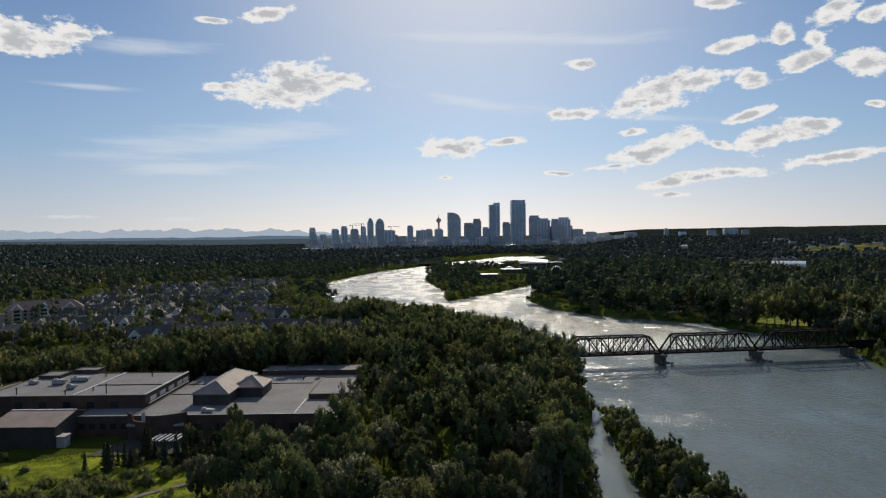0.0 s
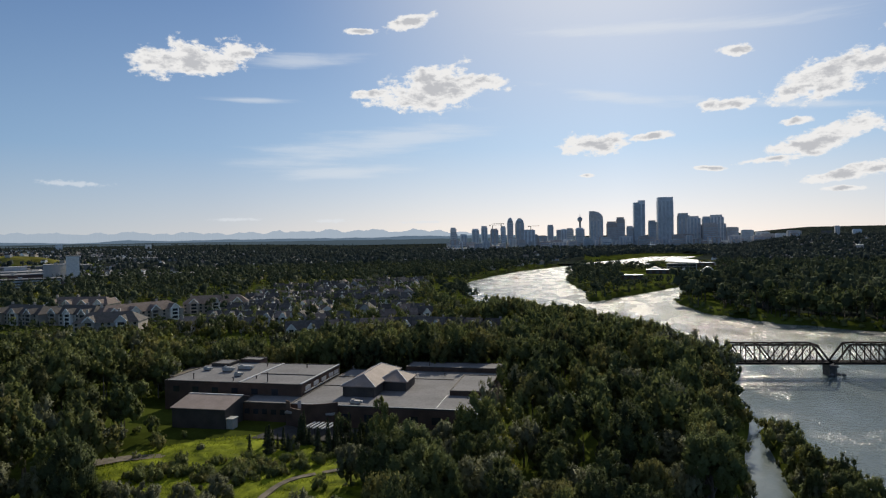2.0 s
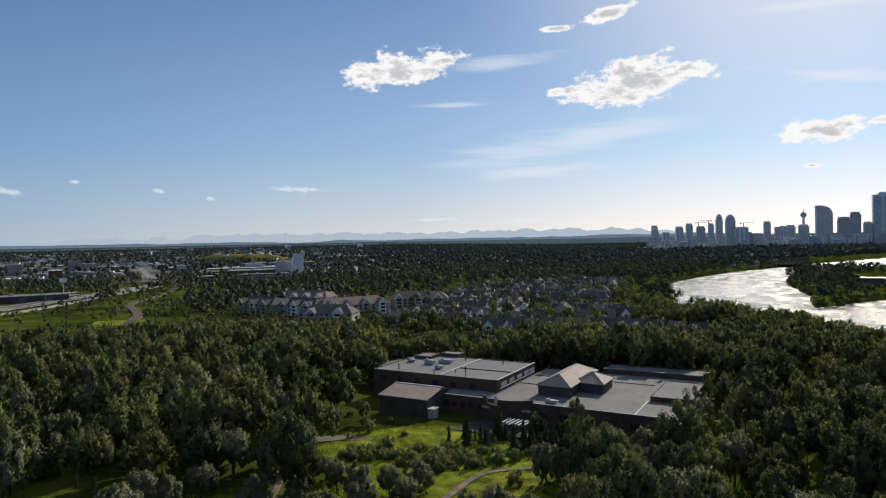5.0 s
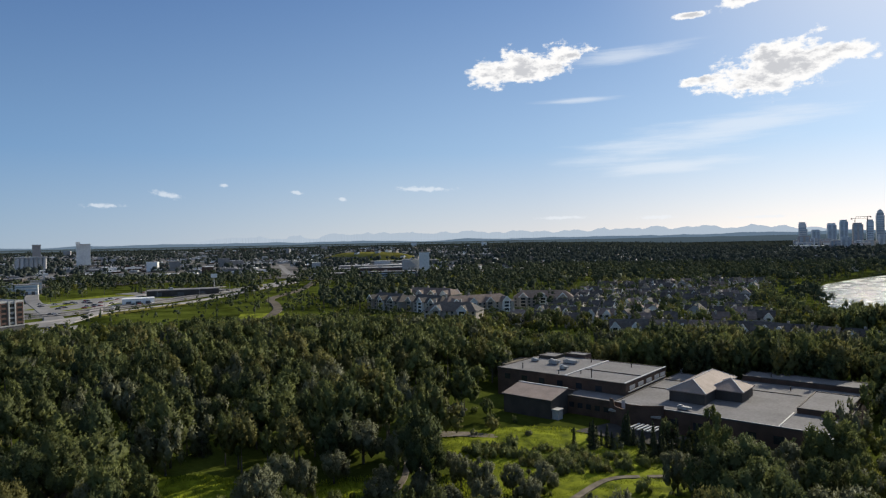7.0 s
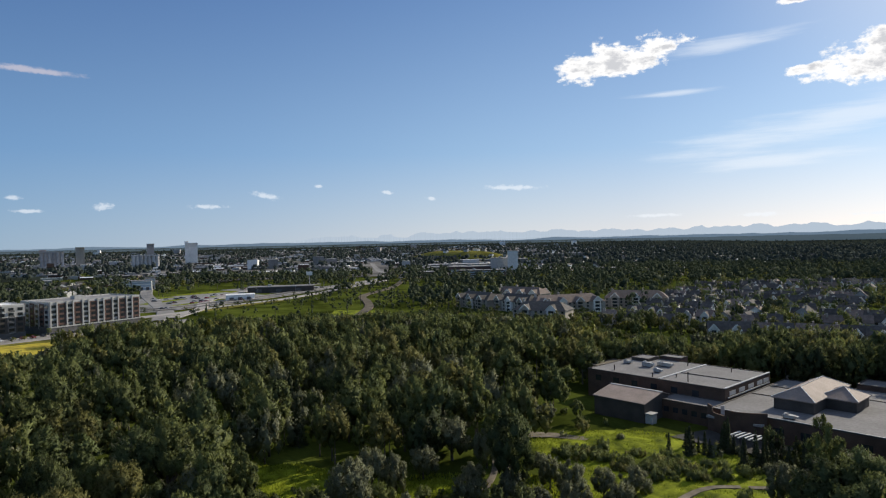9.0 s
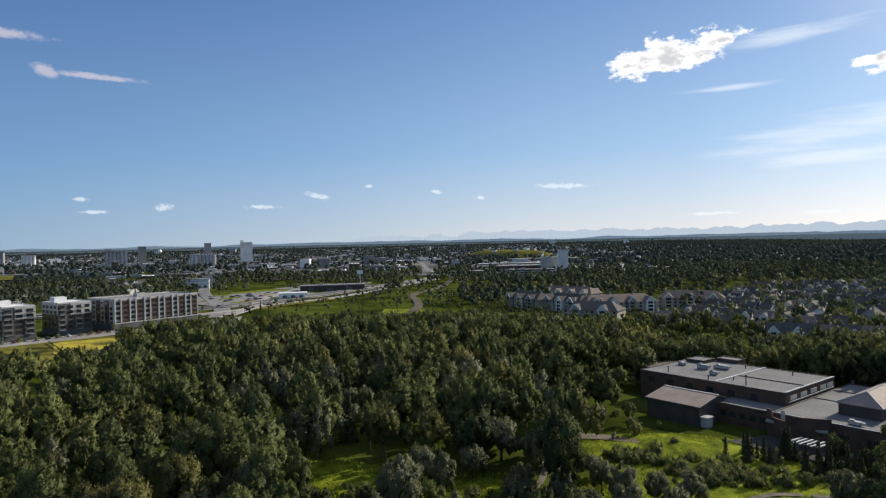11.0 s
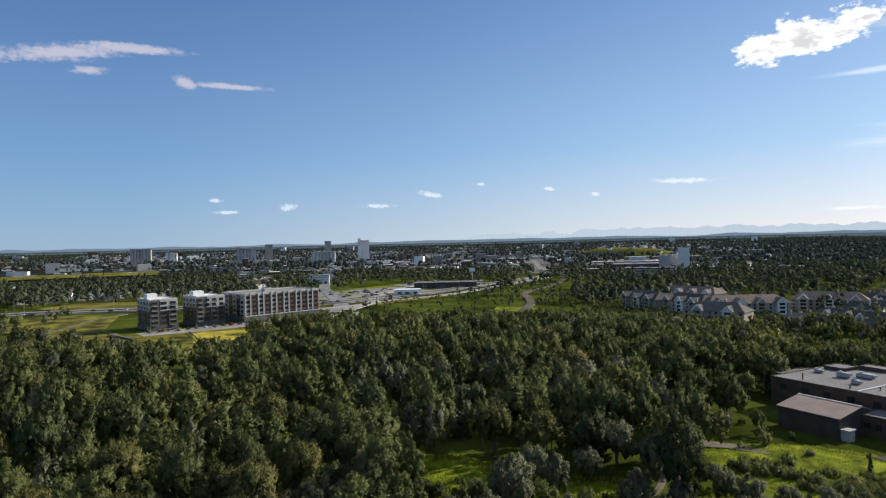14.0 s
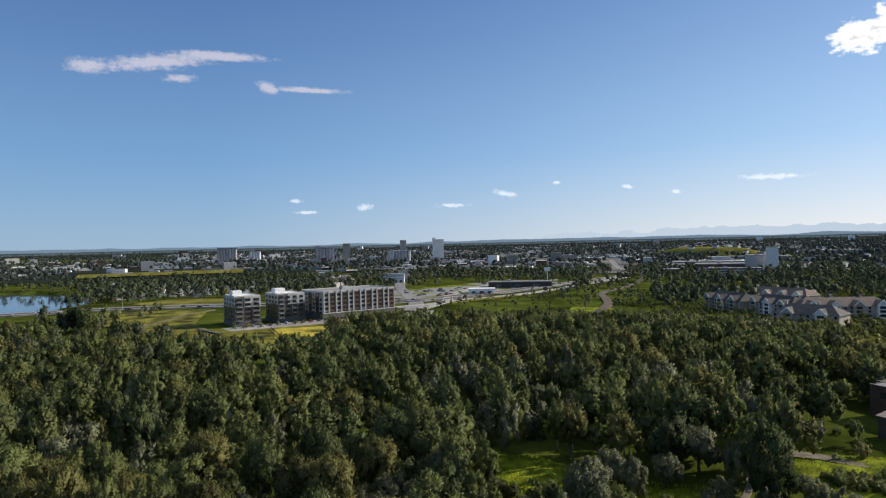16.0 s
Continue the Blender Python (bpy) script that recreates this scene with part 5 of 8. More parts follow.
# ---- condominium blocks beside the yellow field ----
def condo(x, y, turn, w, d, floors, label, skin, accent, podium, crown=False):
    """Balconied block: x along the front, front at -y."""
    h = empty("condominium", label, "apartment block", "condominium blocks", pose(x, y, -0.3, 0, 0, turn))
    fl = 3.05
    top = floors * fl + 0.6
    slab("wall", h, skin, -w / 2, w / 2, -d / 2, d / 2, fl * 1.5 if not crown else fl, top)
    foot = fl if crown else fl * 1.5
    slab("podium", h, podium, -w / 2 - 0.4, w / 2 + 0.4, -d / 2 - 0.4, d / 2 + 0.4, -0.5, foot - 0.01)
    coping("parapet", h, -w / 2, w / 2, -d / 2, d / 2, top, 0.4, 0.8, M_trim)
    slab("roof", h, M_shedroof, -w / 2 + 0.45, w / 2 - 0.45, -d / 2 + 0.45, d / 2 - 0.45, top + 0.004, top + 0.15)
    if crown:
        slab("lift_house", h, M_tent, -w * 0.42, -w * 0.05, -3, 4, top + 0.31, top + 3.6, "white stair head on the roof")
    else:
        slab("lift_house", h, M_panel, -w * 0.1, w * 0.02, -2, 3, top + 0.16, top + 2.4)
    if crown:
        slab("roof_deck", h, M_tent, -w / 2 + 0.5, w / 2 - 0.5, -d / 2 + 0.5, d / 2 - 0.5, top + 0.155, top + 0.3, "white roof membrane")
    else:
        slab("sill_course", h, M_panel, -w / 2 - 0.5, w / 2 + 0.5, -d / 2 - 0.75, -d / 2 - 0.41, foot - 0.5, foot + 0.2, "pale course over the dark ground floor")
    if crown:
        for x0, x1, y0, y1 in ((-w * 0.12, w / 2 + 0.22, -d / 2 - 0.22, -d / 2 - 0.01), (-w / 2 - 0.22, -w / 2 - 0.01, -d / 2, d / 2), (w / 2 + 0.01, w / 2 + 0.22, -d / 2, d / 2)):
            slab("cladding", h, M_panel, x0, x1, y0, y1, (floors - 2) * fl, top, "light grey panels on the upper floors")
    n = max(3, int(w / 4.6))
    bay = w / n
    for i in range(n):
        x0 = -w / 2 + i * bay
        if i % 2 == 0:
            for x1 in (x0 + 0.1, x0 + bay - 0.9):
                slab("pilaster", h, skin if crown else M_panel, x1, x1 + 0.8, -d / 2 - 0.7, -d / 2 - (0.23 if crown else 0.01), foot, (floors - 2) * fl if crown else top + 0.9)
        else:
            slab("infill", h, accent, x0 + 0.2, x0 + bay - 0.2, -d / 2 - 0.25, -d / 2 - (0.225 if crown else 0.01), foot, (floors - 2) * fl if crown else top - 0.5)
        for f in range(1, floors):
            z = f * fl
            slab("window", h, M_glass, x0 + 1.0, x0 + bay - 1.0, -d / 2 - 0.34, -d / 2 - 0.26, z + 0.7, z + 2.5)
            if i % 2 == 0 and crown:
                slab("balcony", h, M_panel, x0 + 0.9, x0 + bay - 0.9, -d / 2 - 1.5, -d / 2 - 0.35, z - 0.05, z + 0.15)
                slab("railing", h, M_charcoal, x0 + 0.9, x0 + bay - 0.9, -d / 2 - 1.5, -d / 2 - 1.45, z + 0.16, z + 1.1)
    m = max(3, int(d / 5.5))
    for i in range(m):
        y0 = -d / 2 + i * d / m
        for s in (-1, 1):
            xa, xb = (-w / 2 - 0.25, -w / 2 - 0.01) if s < 0 else (w / 2 + 0.01, w / 2 + 0.25)
            if i % 2:
                slab("infill", h, accent, xa, xb, y0 + 0.3, y0 + d / m - 0.3, fl, (floors - 2) * fl if crown else top - 0.5)
            elif not crown:
                slab("pilaster", h, M_panel, xa - 0.2 * (s < 0), xb + 0.2 * (s > 0), y0 + 0.1, y0 + 0.8, fl, top + 0.9)
            for f in range(1, floors):
                xw = -w / 2 - 0.33 if s < 0 else w / 2 + 0.26
                slab("window", h, M_glass, xw, xw + 0.07, y0 + 1.2, y0 + d / m - 1.2, f * fl + 0.7, f * fl + 2.5)
    FOOTPRINTS.append((x, y, max(w, d) * 0.62))


condo(-471, 106, 106, 58, 34, 6, "six-storey red brick and white condominium block", M_panel, M_redbrick, M_charcoal)
condo(-461, 59, 104, 19, 23, 6, "grey and charcoal six-storey condominium with balconies", M_charcoal, M_cladding, M_charcoal, True)
condo(-455, 30, 104, 17, 23, 6, "grey and charcoal condominium with pale roof parapet", M_charcoal, M_cladding, M_charcoal, True)


# ---- cars ----
def car(paint, label):
    c = empty("car", label, "car", "parked cars")
    bm = bmesh.new()
    box(bm, -2.2, 2.2, -0.88, 0.88, 0.32, 0.92)
    bmesh.ops.bevel(bm, geom=bm.edges[:], offset=0.12, segments=1, affect="EDGES")
    part("body", bm, paint, c)
    bm = bmesh.new()
    v = box(bm, -1.35, 1.1, -0.8, 0.8, 0.9, 1.45)
    for q in v[4:]:
        q.co.x = q.co.x * 0.72 - 0.1
        q.co.y *= 0.85
    part("cabin", bm, M_glass, c)
    slab("roof", c, paint, -1.05, 0.68, -0.66, 0.66, 1.452, 1.5)
    for x in (-1.4, 1.4):
        for y in (-0.86, 0.86):
            bm = bmesh.new()
            tube(bm, (x, y - 0.1, 0.33), (x, y + 0.1, 0.33), 0.33, 0.33, 10)
            part("wheel", bm, M_tyre, c)
    return c


CARS = [car(M_carwhite, "white parked car on the lot"), car(M_cardark, "black parked car on the lot"), car(M_carsilver, "silver parked car on the lot"), car(M_carred, "dark red parked car on the lot")]
_rng = random.Random(8)
_cars = []
for i in range(26):
    t = i / 25
    _cars.append((-424 - 26 * t + _rng.uniform(-0.4, 0.4) - 4, 24 + 135 * t, 12 + _rng.uniform(-4, 4), 0.16))
for i in range(30):
    _cars.append((-650 - _rng.uniform(0, 90), 335 + 7 * _rng.randrange(10), _rng.uniform(-4, 4) + 100, 0.10))
for i in range(44):
    _cars.append((-580 - _rng.uniform(0, 95), 205 + 8 * _rng.randrange(11), _rng.uniform(-4, 4) + 100, 0.10))
for i in range(26):
    k = _rng.randrange(1, 9)
    (xa, ya), (xb, yb) = HIGHWAY[k], HIGHWAY[k + 1]
    t = _rng.random()
    side = _rng.choice((-4, 4))
    d = math.atan2(yb - ya, xb - xa)
    _cars.append((xa + (xb - xa) * t - side * math.sin(d), ya + (yb - ya) * t + side * math.cos(d), math.degrees(d), 0.55))
_done = {}
for x, y, turn, z in _cars:
    k = _rng.choice((0, 0, 1, 1, 2, 3))
    m = pose(x, y, z, 0, 0, turn)
    if k in _done:
        copy_thing(CARS[k], m)
    else:
        _done[k] = m
for k, m in _done.items():
    CARS[k].matrix_basis = m


# ---- yards, warehouses and works ----
def warehouse(x, y, turn, w, d, h, wall, roof, label, rows=0):
    e = empty("warehouse", label, "warehouse", "sheds of the works district", pose(x, y, float(far_rise(np.float64(x), np.float64(y))) - 0.5, 0, 0, turn))
    slab("wall", e, wall, -w / 2, w / 2, -d / 2, d / 2, -1, h)
    slab("roof", e, roof, -w / 2 - 0.3, w / 2 + 0.3, -d / 2 - 0.3, d / 2 + 0.3, h + 0.004, h + 0.7)
    for k in range(3 if math.hypot(x, y) < 1300 else 0):
        x0 = -w / 2 + w * (0.12 + 0.3 * k)
        slab("loading_door", e, M_charcoal, x0, x0 + min(6, w * 0.15), -d / 2 - 0.2, -d / 2 - 0.01, 0.4, min(4.5, h * 0.7))
    if w > 30:
        slab("roof_unit", e, M_unit, -w * 0.2, -w * 0.2 + 4, -2, 2, h + 0.71, h + 2.6)
    for f in range(rows):
        z = 1.0 + (h - 1.2) * f / rows
        slab("window_row", e, M_band, -w / 2 + 0.6, w / 2 - 0.6, -d / 2 - 0.15, -d / 2 - 0.01, z + 0.6, z + (h - 1.2) / rows * 0.7)
    FOOTPRINTS.append((x, y, max(w, d) * 0.55))


_rng = random.Random(21)
for i in range(130):
    az, r = radians(_rng.uniform(38, 82)), _rng.uniform(0.0, 1.0)
    r = 980 + 1900 * r ** 1.3
    if math.degrees(az) > 78 and r < 1250:
        r += 320
    x, y = -math.sin(az) * r, math.cos(az) * r
    if abs(x + 1265) < 200 and abs(y - 1190) < 110:
        continue
    if rim(HIGHWAY, np.float64(x), np.float64(y), False) < 45:
        continue
    k = _rng.random()
    w = _rng.uniform(16, 54) * (0.7 + r / 3500)
    warehouse(x, y, math.degrees(az) + _rng.choice((0, 0, 12, -14, 90)) + _rng.uniform(-3, 3), w, _rng.uniform(14, 30), _rng.uniform(4.0, 7.5), _rng.choice((M_shed, M_shed, M_cladding, M_greyside, M_shed, M_brown)),
              M_shedroof, "long low warehouse with pale flat roof", 0)
# works before the hill
warehouse(-640, 645, 44, 62, 26, 11, M_cladding, M_roofing, "grey three-storey office and works building", 3)
warehouse(-705, 705, 44, 90, 34, 13, M_redbrick, M_shedroof, "red brick works hall with pale roof", 1)
warehouse(-674, 728, 42, 40, 30, 25, M_panel, M_shedroof, "tall pale concrete works block")
warehouse(-641, 711, 42, 15, 16, 36, M_silo, M_shedroof, "pale concrete works tower")
warehouse(-790, 800, 44, 120, 40, 9, M_shed, M_shedroof, "long grey works hall")
warehouse(-905, 860, 46, 130, 40, 8, M_shed, M_shedroof, "long grey works hall")
warehouse(-1010, 1050, 45, 160, 36, 9, M_shed, M_shedroof, "long pale distribution hall")
warehouse(-1090, 1430, 38, 170, 40, 10, M_shed, M_shedroof, "long white distribution hall")
warehouse(-560, 820, 34, 46, 26, 8, M_cladding, M_shedroof, "plain dark works hall")
warehouse(-590, 268, 65, 26, 18, 5, M_white, M_tent, "low white hall roof beside the yard")
warehouse(-655, 345, 62, 70, 24, 6, M_cladding, M_roofing, "dark car dealership hall")
warehouse(-832, 253, 70, 22, 14, 12, M_white, M_shedroof, "small pale roadside building", 3)
warehouse(-850, 268, 74, 12, 11, 15, M_beige, M_shedroof, "small beige roadside building", 3)
warehouse(-930, 272, 74, 40, 14, 8, M_white, M_shedroof, "long pale roadside building", 2)
warehouse(-1930, -330, 100, 120, 30, 9, M_white, M_shedroof, "long white hall on the plain")
warehouse(-1780, -60, 92, 70, 24, 8, M_white, M_shedroof, "pale hall on the plain")


def elevator(x, y, turn, w, d, h, mat, label, head=True):
    """Concrete grain elevator: a row of half-round bins, a head house and low sheds."""
    e = empty("grain_elevator", label, "grain elevator", "", pose(x, y, float(far_rise(np.float64(x), np.float64(y))) - 1, 0, 0, turn))
    n = max(3, int(w / 8))
    for i in range(n if h < 50 else 0):
        bm = bmesh.new()
        cx = -w / 2 + (i + 0.5) * w / n
        tube(bm, (cx, -d / 2 + w / n / 2, 0), (cx, -d / 2 + w / n / 2, h * 0.97), w / n / 2, w / n / 2, 14)
        part("bin", bm, mat, e)
    slab("core", e, mat, -w / 2, w / 2, -d / 2 + w / n / 2, d / 2, 0, h)
    slab("cornice", e, mat, -w / 2 - 0.5, w / 2 + 0.5, -d / 2 - 0.5, d / 2 + 0.5, h + 0.004, h + 2.2)
    if head:
        slab("head_house", e, mat, -w / 2 - 1, -w / 2 + w * 0.28, -d / 4, d / 4, h + 2.21, h + 7)
    slab("annex", e, mat, -w, w, -d / 2 - 6, -d / 2 - 0.6, 0, 8)
    FOOTPRINTS.append((x, y, w))


elevator(-1676, 632, 70, 30, 24, 58, M_silo, "tall white concrete grain elevator tower")
elevator(-1575, 488, 74, 58, 24, 32, M_greyside, "broad grey concrete grain elevator", False)
elevator(-1640, 520, 74, 16, 16, 58, M_towerbrown, "dark brown elevator tower behind the grey bins", False)
elevator(-1850, 352, 80, 52, 26, 42, M_towerbrown, "grey grain elevator with a tall head")
elevator(-1838, 412, 78, 20, 22, 52, M_beige, "beige head house of the grain elevator", False)
elevator(-2050, 96, 87, 56, 26, 46, M_towerbrown, "grey concrete elevator on the plain", False)
elevator(-1990, 172, 85, 32, 22, 34, M_silo, "pale rounded silo hall", False)


# ---- the works sprawl, too far off to pick apart ----
def sprawl(name, n, az0, az1, r0, r1, seed, label):
    rng = np.random.default_rng(seed)
    vs, fs, idx = [], [], []
    az, r = np.radians(rng.uniform(az0, az1, n)), np.sqrt(rng.uniform(r0 ** 2, r1 ** 2, n))
    for x, y, a in zip(-np.sin(az) * r, np.cos(az) * r, az):
        if abs(x + 1265) < 180 and abs(y - 1190) < 90 or rim(HIGHWAY, np.float64(x), np.float64(y), False) < 30:
            continue
        w, d, e = rng.uniform(5, 22), rng.uniform(5, 11), rng.uniform(3, 6.5) + (rng.uniform() < 0.05) * rng.uniform(5, 20)
        t = a + rng.choice([0.0, 0.2, -0.25, 1.57])
        c, s = math.cos(t), math.sin(t)
        z = float(far_rise(np.float64(x), np.float64(y))) - 1
        k = len(vs)
        for pz in (0, e):
            for px, py in ((-w, -d), (w, -d), (w, d), (-w, d)):
                vs.append((x + px * c - py * s, y + px * s + py * c, z + pz))
        m = rng.integers(0, 5)
        for q, f in (((0, 1, 5, 4), m), ((1, 2, 6, 5), m), ((2, 3, 7, 6), m), ((3, 0, 4, 7), m), ((4, 5, 6, 7), 5 + rng.integers(0, 2))):
            fs.append([k + v for v in q])
            idx.append(f)
    ob = new(name, soup(name, vs, fs, [M_white, M_shed, M_greyside, M_brown, M_panel, M_shedroof, M_tent], idx))
    tagged(ob, label, "buildings", kind="stuff")


sprawl("far_works", 330, 42, 80, 1150, 2000, 31, "pale and dark sheds of the works district")
sprawl("far_works", 800, 36, 92, 2000, 3500, 32, "far sheds and roofs on the plain")
sprawl("far_town", 170, -34, -10, 1500, 3000, 34, "hazy town blocks on the slope beyond the river")
sprawl("far_works", 260, 78, 105, 1500, 3000, 33, "far sheds and roofs on the plain")


# ---- far houses of the suburbs ----
def suburb(name, n, az0, az1, r0, r1, seed, label):
    rng = np.random.default_rng(seed)
    vs, fs, idx = [], [], []
    az, r = np.radians(rng.uniform(az0, az1, n)), np.sqrt(rng.uniform(r0 ** 2, r1 ** 2, n))
    xs, ys = -np.sin(az) * r, np.cos(az) * r
    keep = wet(xs, ys) < -25
    for x, y in zip(xs[keep], ys[keep]):
        w, d, e = rng.uniform(4, 7), rng.uniform(4, 6), rng.uniform(4, 7)
        a = rng.choice([0.2, 0.2, 1.77]) + rng.normal() * 0.1
        c, s = math.cos(a), math.sin(a)
        z = float(far_rise(np.float64(x), np.float64(y))) - 1
        k = len(vs)
        for px, py, pz in ((-w, -d, 0), (w, -d, 0), (w, d, 0), (-w, d, 0), (-w, -d, e), (w, -d, e), (w, d, e), (-w, d, e), (-w, 0, e + 2.8), (w, 0, e + 2.8)):
            vs.append((x + px * c - py * s, y + px * s + py * c, z + pz))
        t = rng.integers(0, 3)
        for q, m in (((0, 1, 5), t), ((0, 5, 4), t), ((1, 2, 6), t), ((1, 6, 5), t), ((2, 3, 7), t), ((2, 7, 6), t), ((3, 0, 4), t), ((3, 4, 7), t), ((5, 6, 9), t), ((7, 4, 8), t),
                     ((4, 5, 9), 3), ((4, 9, 8), 3), ((6, 7, 8), 3), ((6, 8, 9), 3)):
            fs.append([k + v for v in q])
            idx.append(m)
    ob = new(name, soup(name, vs, fs, [M_white, M_beige, M_greyside, M_shingle], idx))
    tagged(ob, label, "houses", kind="stuff")


suburb("far_houses", 760, 2, 48, 850, 2900, 3, "distant suburban houses among trees")
suburb("far_houses", 620, -37, -10, 950, 3000, 4, "distant suburban houses among trees")
suburb("far_houses", 190, 77, 103, 740, 1020, 5, "houses among trees beyond the lagoon")


# ---- the city centre ----
def tower(x, y, w, h, style, d=0.0):
    """An office or apartment tower: shaft, stepped head and bands of glass."""
    mat, name = {0: (M_tower, "blue-grey glass"), 1: (M_towerlight, "pale stone"), 2: (M_towerbrown, "brown stone")}[style % 3]
    z0 = min(-3.0, h - 20) if h > 30 else -3.0
    e = empty("tower", f"{name} high-rise tower in the hazy city centre", "skyscraper", "towers of the city centre", pose(x, y, z0, 0, 0, math.degrees(math.atan2(-x, y)) + 8))
    w *= 0.94
    d = d or max(22.0, w * 0.8)
    h = h - z0
    if style == 10:       # bowed glass face under a curved head
        bm = bmesh.new()
        arc = [(-w / 2, 0), (w / 2, 0)] + [(-w / 2 + w * math.sin(q * math.pi / 16) ** 0.75, h * (0.74 + 0.26 * math.cos(q * math.pi / 16) ** 0.8)) for q in range(8, -1, -1)]
        lo, hi = [bm.verts.new((px, -d / 2, pz)) for px, pz in arc], [bm.verts.new((px, d / 2, pz)) for px, pz in arc]
        bm.faces.new(lo), bm.faces.new(hi[::-1])
        for q in range(len(arc)):
            bm.faces.new((lo[q], hi[q], hi[(q + 1) % len(arc)], lo[(q + 1) % len(arc)]))
        bmesh.ops.recalc_face_normals(bm, faces=bm.faces[:])
        part("shaft", bm, M_towerlight, e)
    elif style == 11:     # round-shouldered apartment tower
        slab("shaft", e, M_towerlight, -w / 2, w / 2, -d / 2, d / 2, 0, h * 0.84)
        for q, (k, z) in enumerate(((0.86, 0.9), (0.7, 0.95), (0.5, 0.98), (0.28, 1.0))):
            slab("head_step", e, M_tower, -w / 2 * k, w / 2 * k, -d / 2 * k, d / 2 * k, h * (0.84, 0.9, 0.95, 0.98)[q], h * z)
    elif style == 12:     # two joined slabs of unlike height
        slab("shaft", e, M_band, -w / 2, -w * 0.06, -d / 2, d / 2, 0, h * 0.955, "darker glass slab")
        slab("shaft", e, M_tower, -w * 0.06 + 0.05, w / 2, -d / 2, d / 2, 0, h, "paler glass slab")
    else:
        head = h * (0.93 if h > 90 else 0.97)
        slab("shaft", e, mat, -w / 2, w / 2, -d / 2, d / 2, 0, head)
        inset = 0.12 if style < 6 else 0.03
        slab("head", e, mat, -w / 2 * (1 - inset), w / 2 * (1 - inset * 2.2), -d / 2 * (1 - inset), d / 2 * (1 - inset), head, h)
        if style in (4, 7):
            slab("wing", e, M_band, w / 2 + 0.01, w / 2 + w * 0.18, -d / 3, d / 3, 0, h * 0.72)
    if style not in (9, 10, 12) and (style + int(w)) % 2:
        for k in range(int(h / 11)):
            slab("window_band", e, M_band, -w / 2 + 1, w / 2 - 1, -d / 2 - 0.5, -d / 2 - 0.01, 6 + k * 11 * 0.8, 10.5 + k * 11 * 0.8)
        FOOTPRINTS.append((x, y, w))
        return
    n = max(2, int(w / 13))
    for k in range(n):
        x0 = -w / 2 + (k + 0.22) * w / n
        slab("window_band", e, M_band, x0, x0 + w / n * 0.56, -d / 2 - 0.5, -d / 2 - 0.01, 6, h * (0.72 if style == 10 else 0.92))
    FOOTPRINTS.append((x, y, w))


TOWERS_EAST = [(-591, 2941, 27, 100, 4), (-545, 2950, 30, 69, 0), (-491, 2960, 33, 93, 3), (-451, 2966, 29, 105, 3), (-405, 2972, 36, 92, 5), (-365, 2978, 23, 103, 0), (-333, 2982, 28, 141, 11),
               (-290, 2986, 40, 138, 11), (-248, 2990, 54, 85, 0), (-188, 2994, 41, 57, 2), (-151, 2996, 27, 105, 3), (-113, 2998, 22, 82, 1), (-92, 2999, 26, 85, 0), (-64, 2999, 32, 88, 1),
               (-19, 2970, 39, 88, 3), (-224, 2992, 30, 63, 1)]
TOWERS_MIDDLE = [(52, 3000, 60, 162, 10), (120, 2998, 46, 114, 2), (158, 2996, 37, 132, 5), (178, 2965, 61, 47, 1), (237, 2991, 50, 204, 12), (198, 2993, 30, 93, 1), (292, 2986, 35, 115, 3),
                 (345, 2980, 68, 214, 9), (419, 2971, 50, 143, 1), (458, 2965, 60, 129, 4), (289, 2956, 81, 31, 2), (76, 2965, 102, 33, 1)]
TOWERS_WEST = [(510, 2956, 35, 126, 0), (550, 2949, 56, 132, 4), (517, 2915, 59, 98, 2), (609, 2938, 49, 79, 1), (666, 2925, 48, 66, 0), (720, 2912, 53, 57, 1), (421, 2930, 65, 54, 2), (878, 2553, 16, 73, 1),
               (1032, 2495, 32, 65, 2), (1093, 2469, 52, 69, 0), (1140, 2448, 27, 64, 2), (749, 2594, 48, 59, 1), (772, 2560, 39, 39, 2), (840, 2566, 60, 29, 1), (934, 2533, 29, 59, 0), (1141, 2427, 47, 24, 2), (1241, 2398, 68, 16, 2)]
for _x, _y, _w, _h, _s in TOWERS_EAST + TOWERS_MIDDLE + TOWERS_WEST:
    tower(_x, _y, _w, _h, _s)
_rng = random.Random(77)
for i in range(84):
    _az = radians(_rng.uniform(-17, 12))
    _d = _rng.uniform(2620, 2900)
    tower(-math.sin(_az) * _d, math.cos(_az) * _d, _rng.uniform(20, 56), _rng.uniform(14, 52), _rng.choice((0, 1, 1, 2, 2)))

look_out = empty("observation_tower", "slender concrete observation tower with a round pod and mast", "observation tower", "", pose(-19, 3000, -3))
bm = bmesh.new()
tube(bm, (0, 0, 0), (0, 0, 122), 6.5, 4.2, 14)
part("shaft", bm, M_towerbrown, look_out)
for _n, _a, _b, _r, _q in (("pod_base", 118, 126, 4.5, 11), ("pod", 126.01, 136, 11.5, 10.5), ("pod_roof", 136.01, 141, 9, 4), ("mast", 141.01, 156, 1.2, 0.5)):
    bm = bmesh.new()
    tube(bm, (0, 0, _a), (0, 0, _b), _r, _q, 16)
    part(_n, bm, M_towerbrown if _n != "pod" else M_band, look_out)

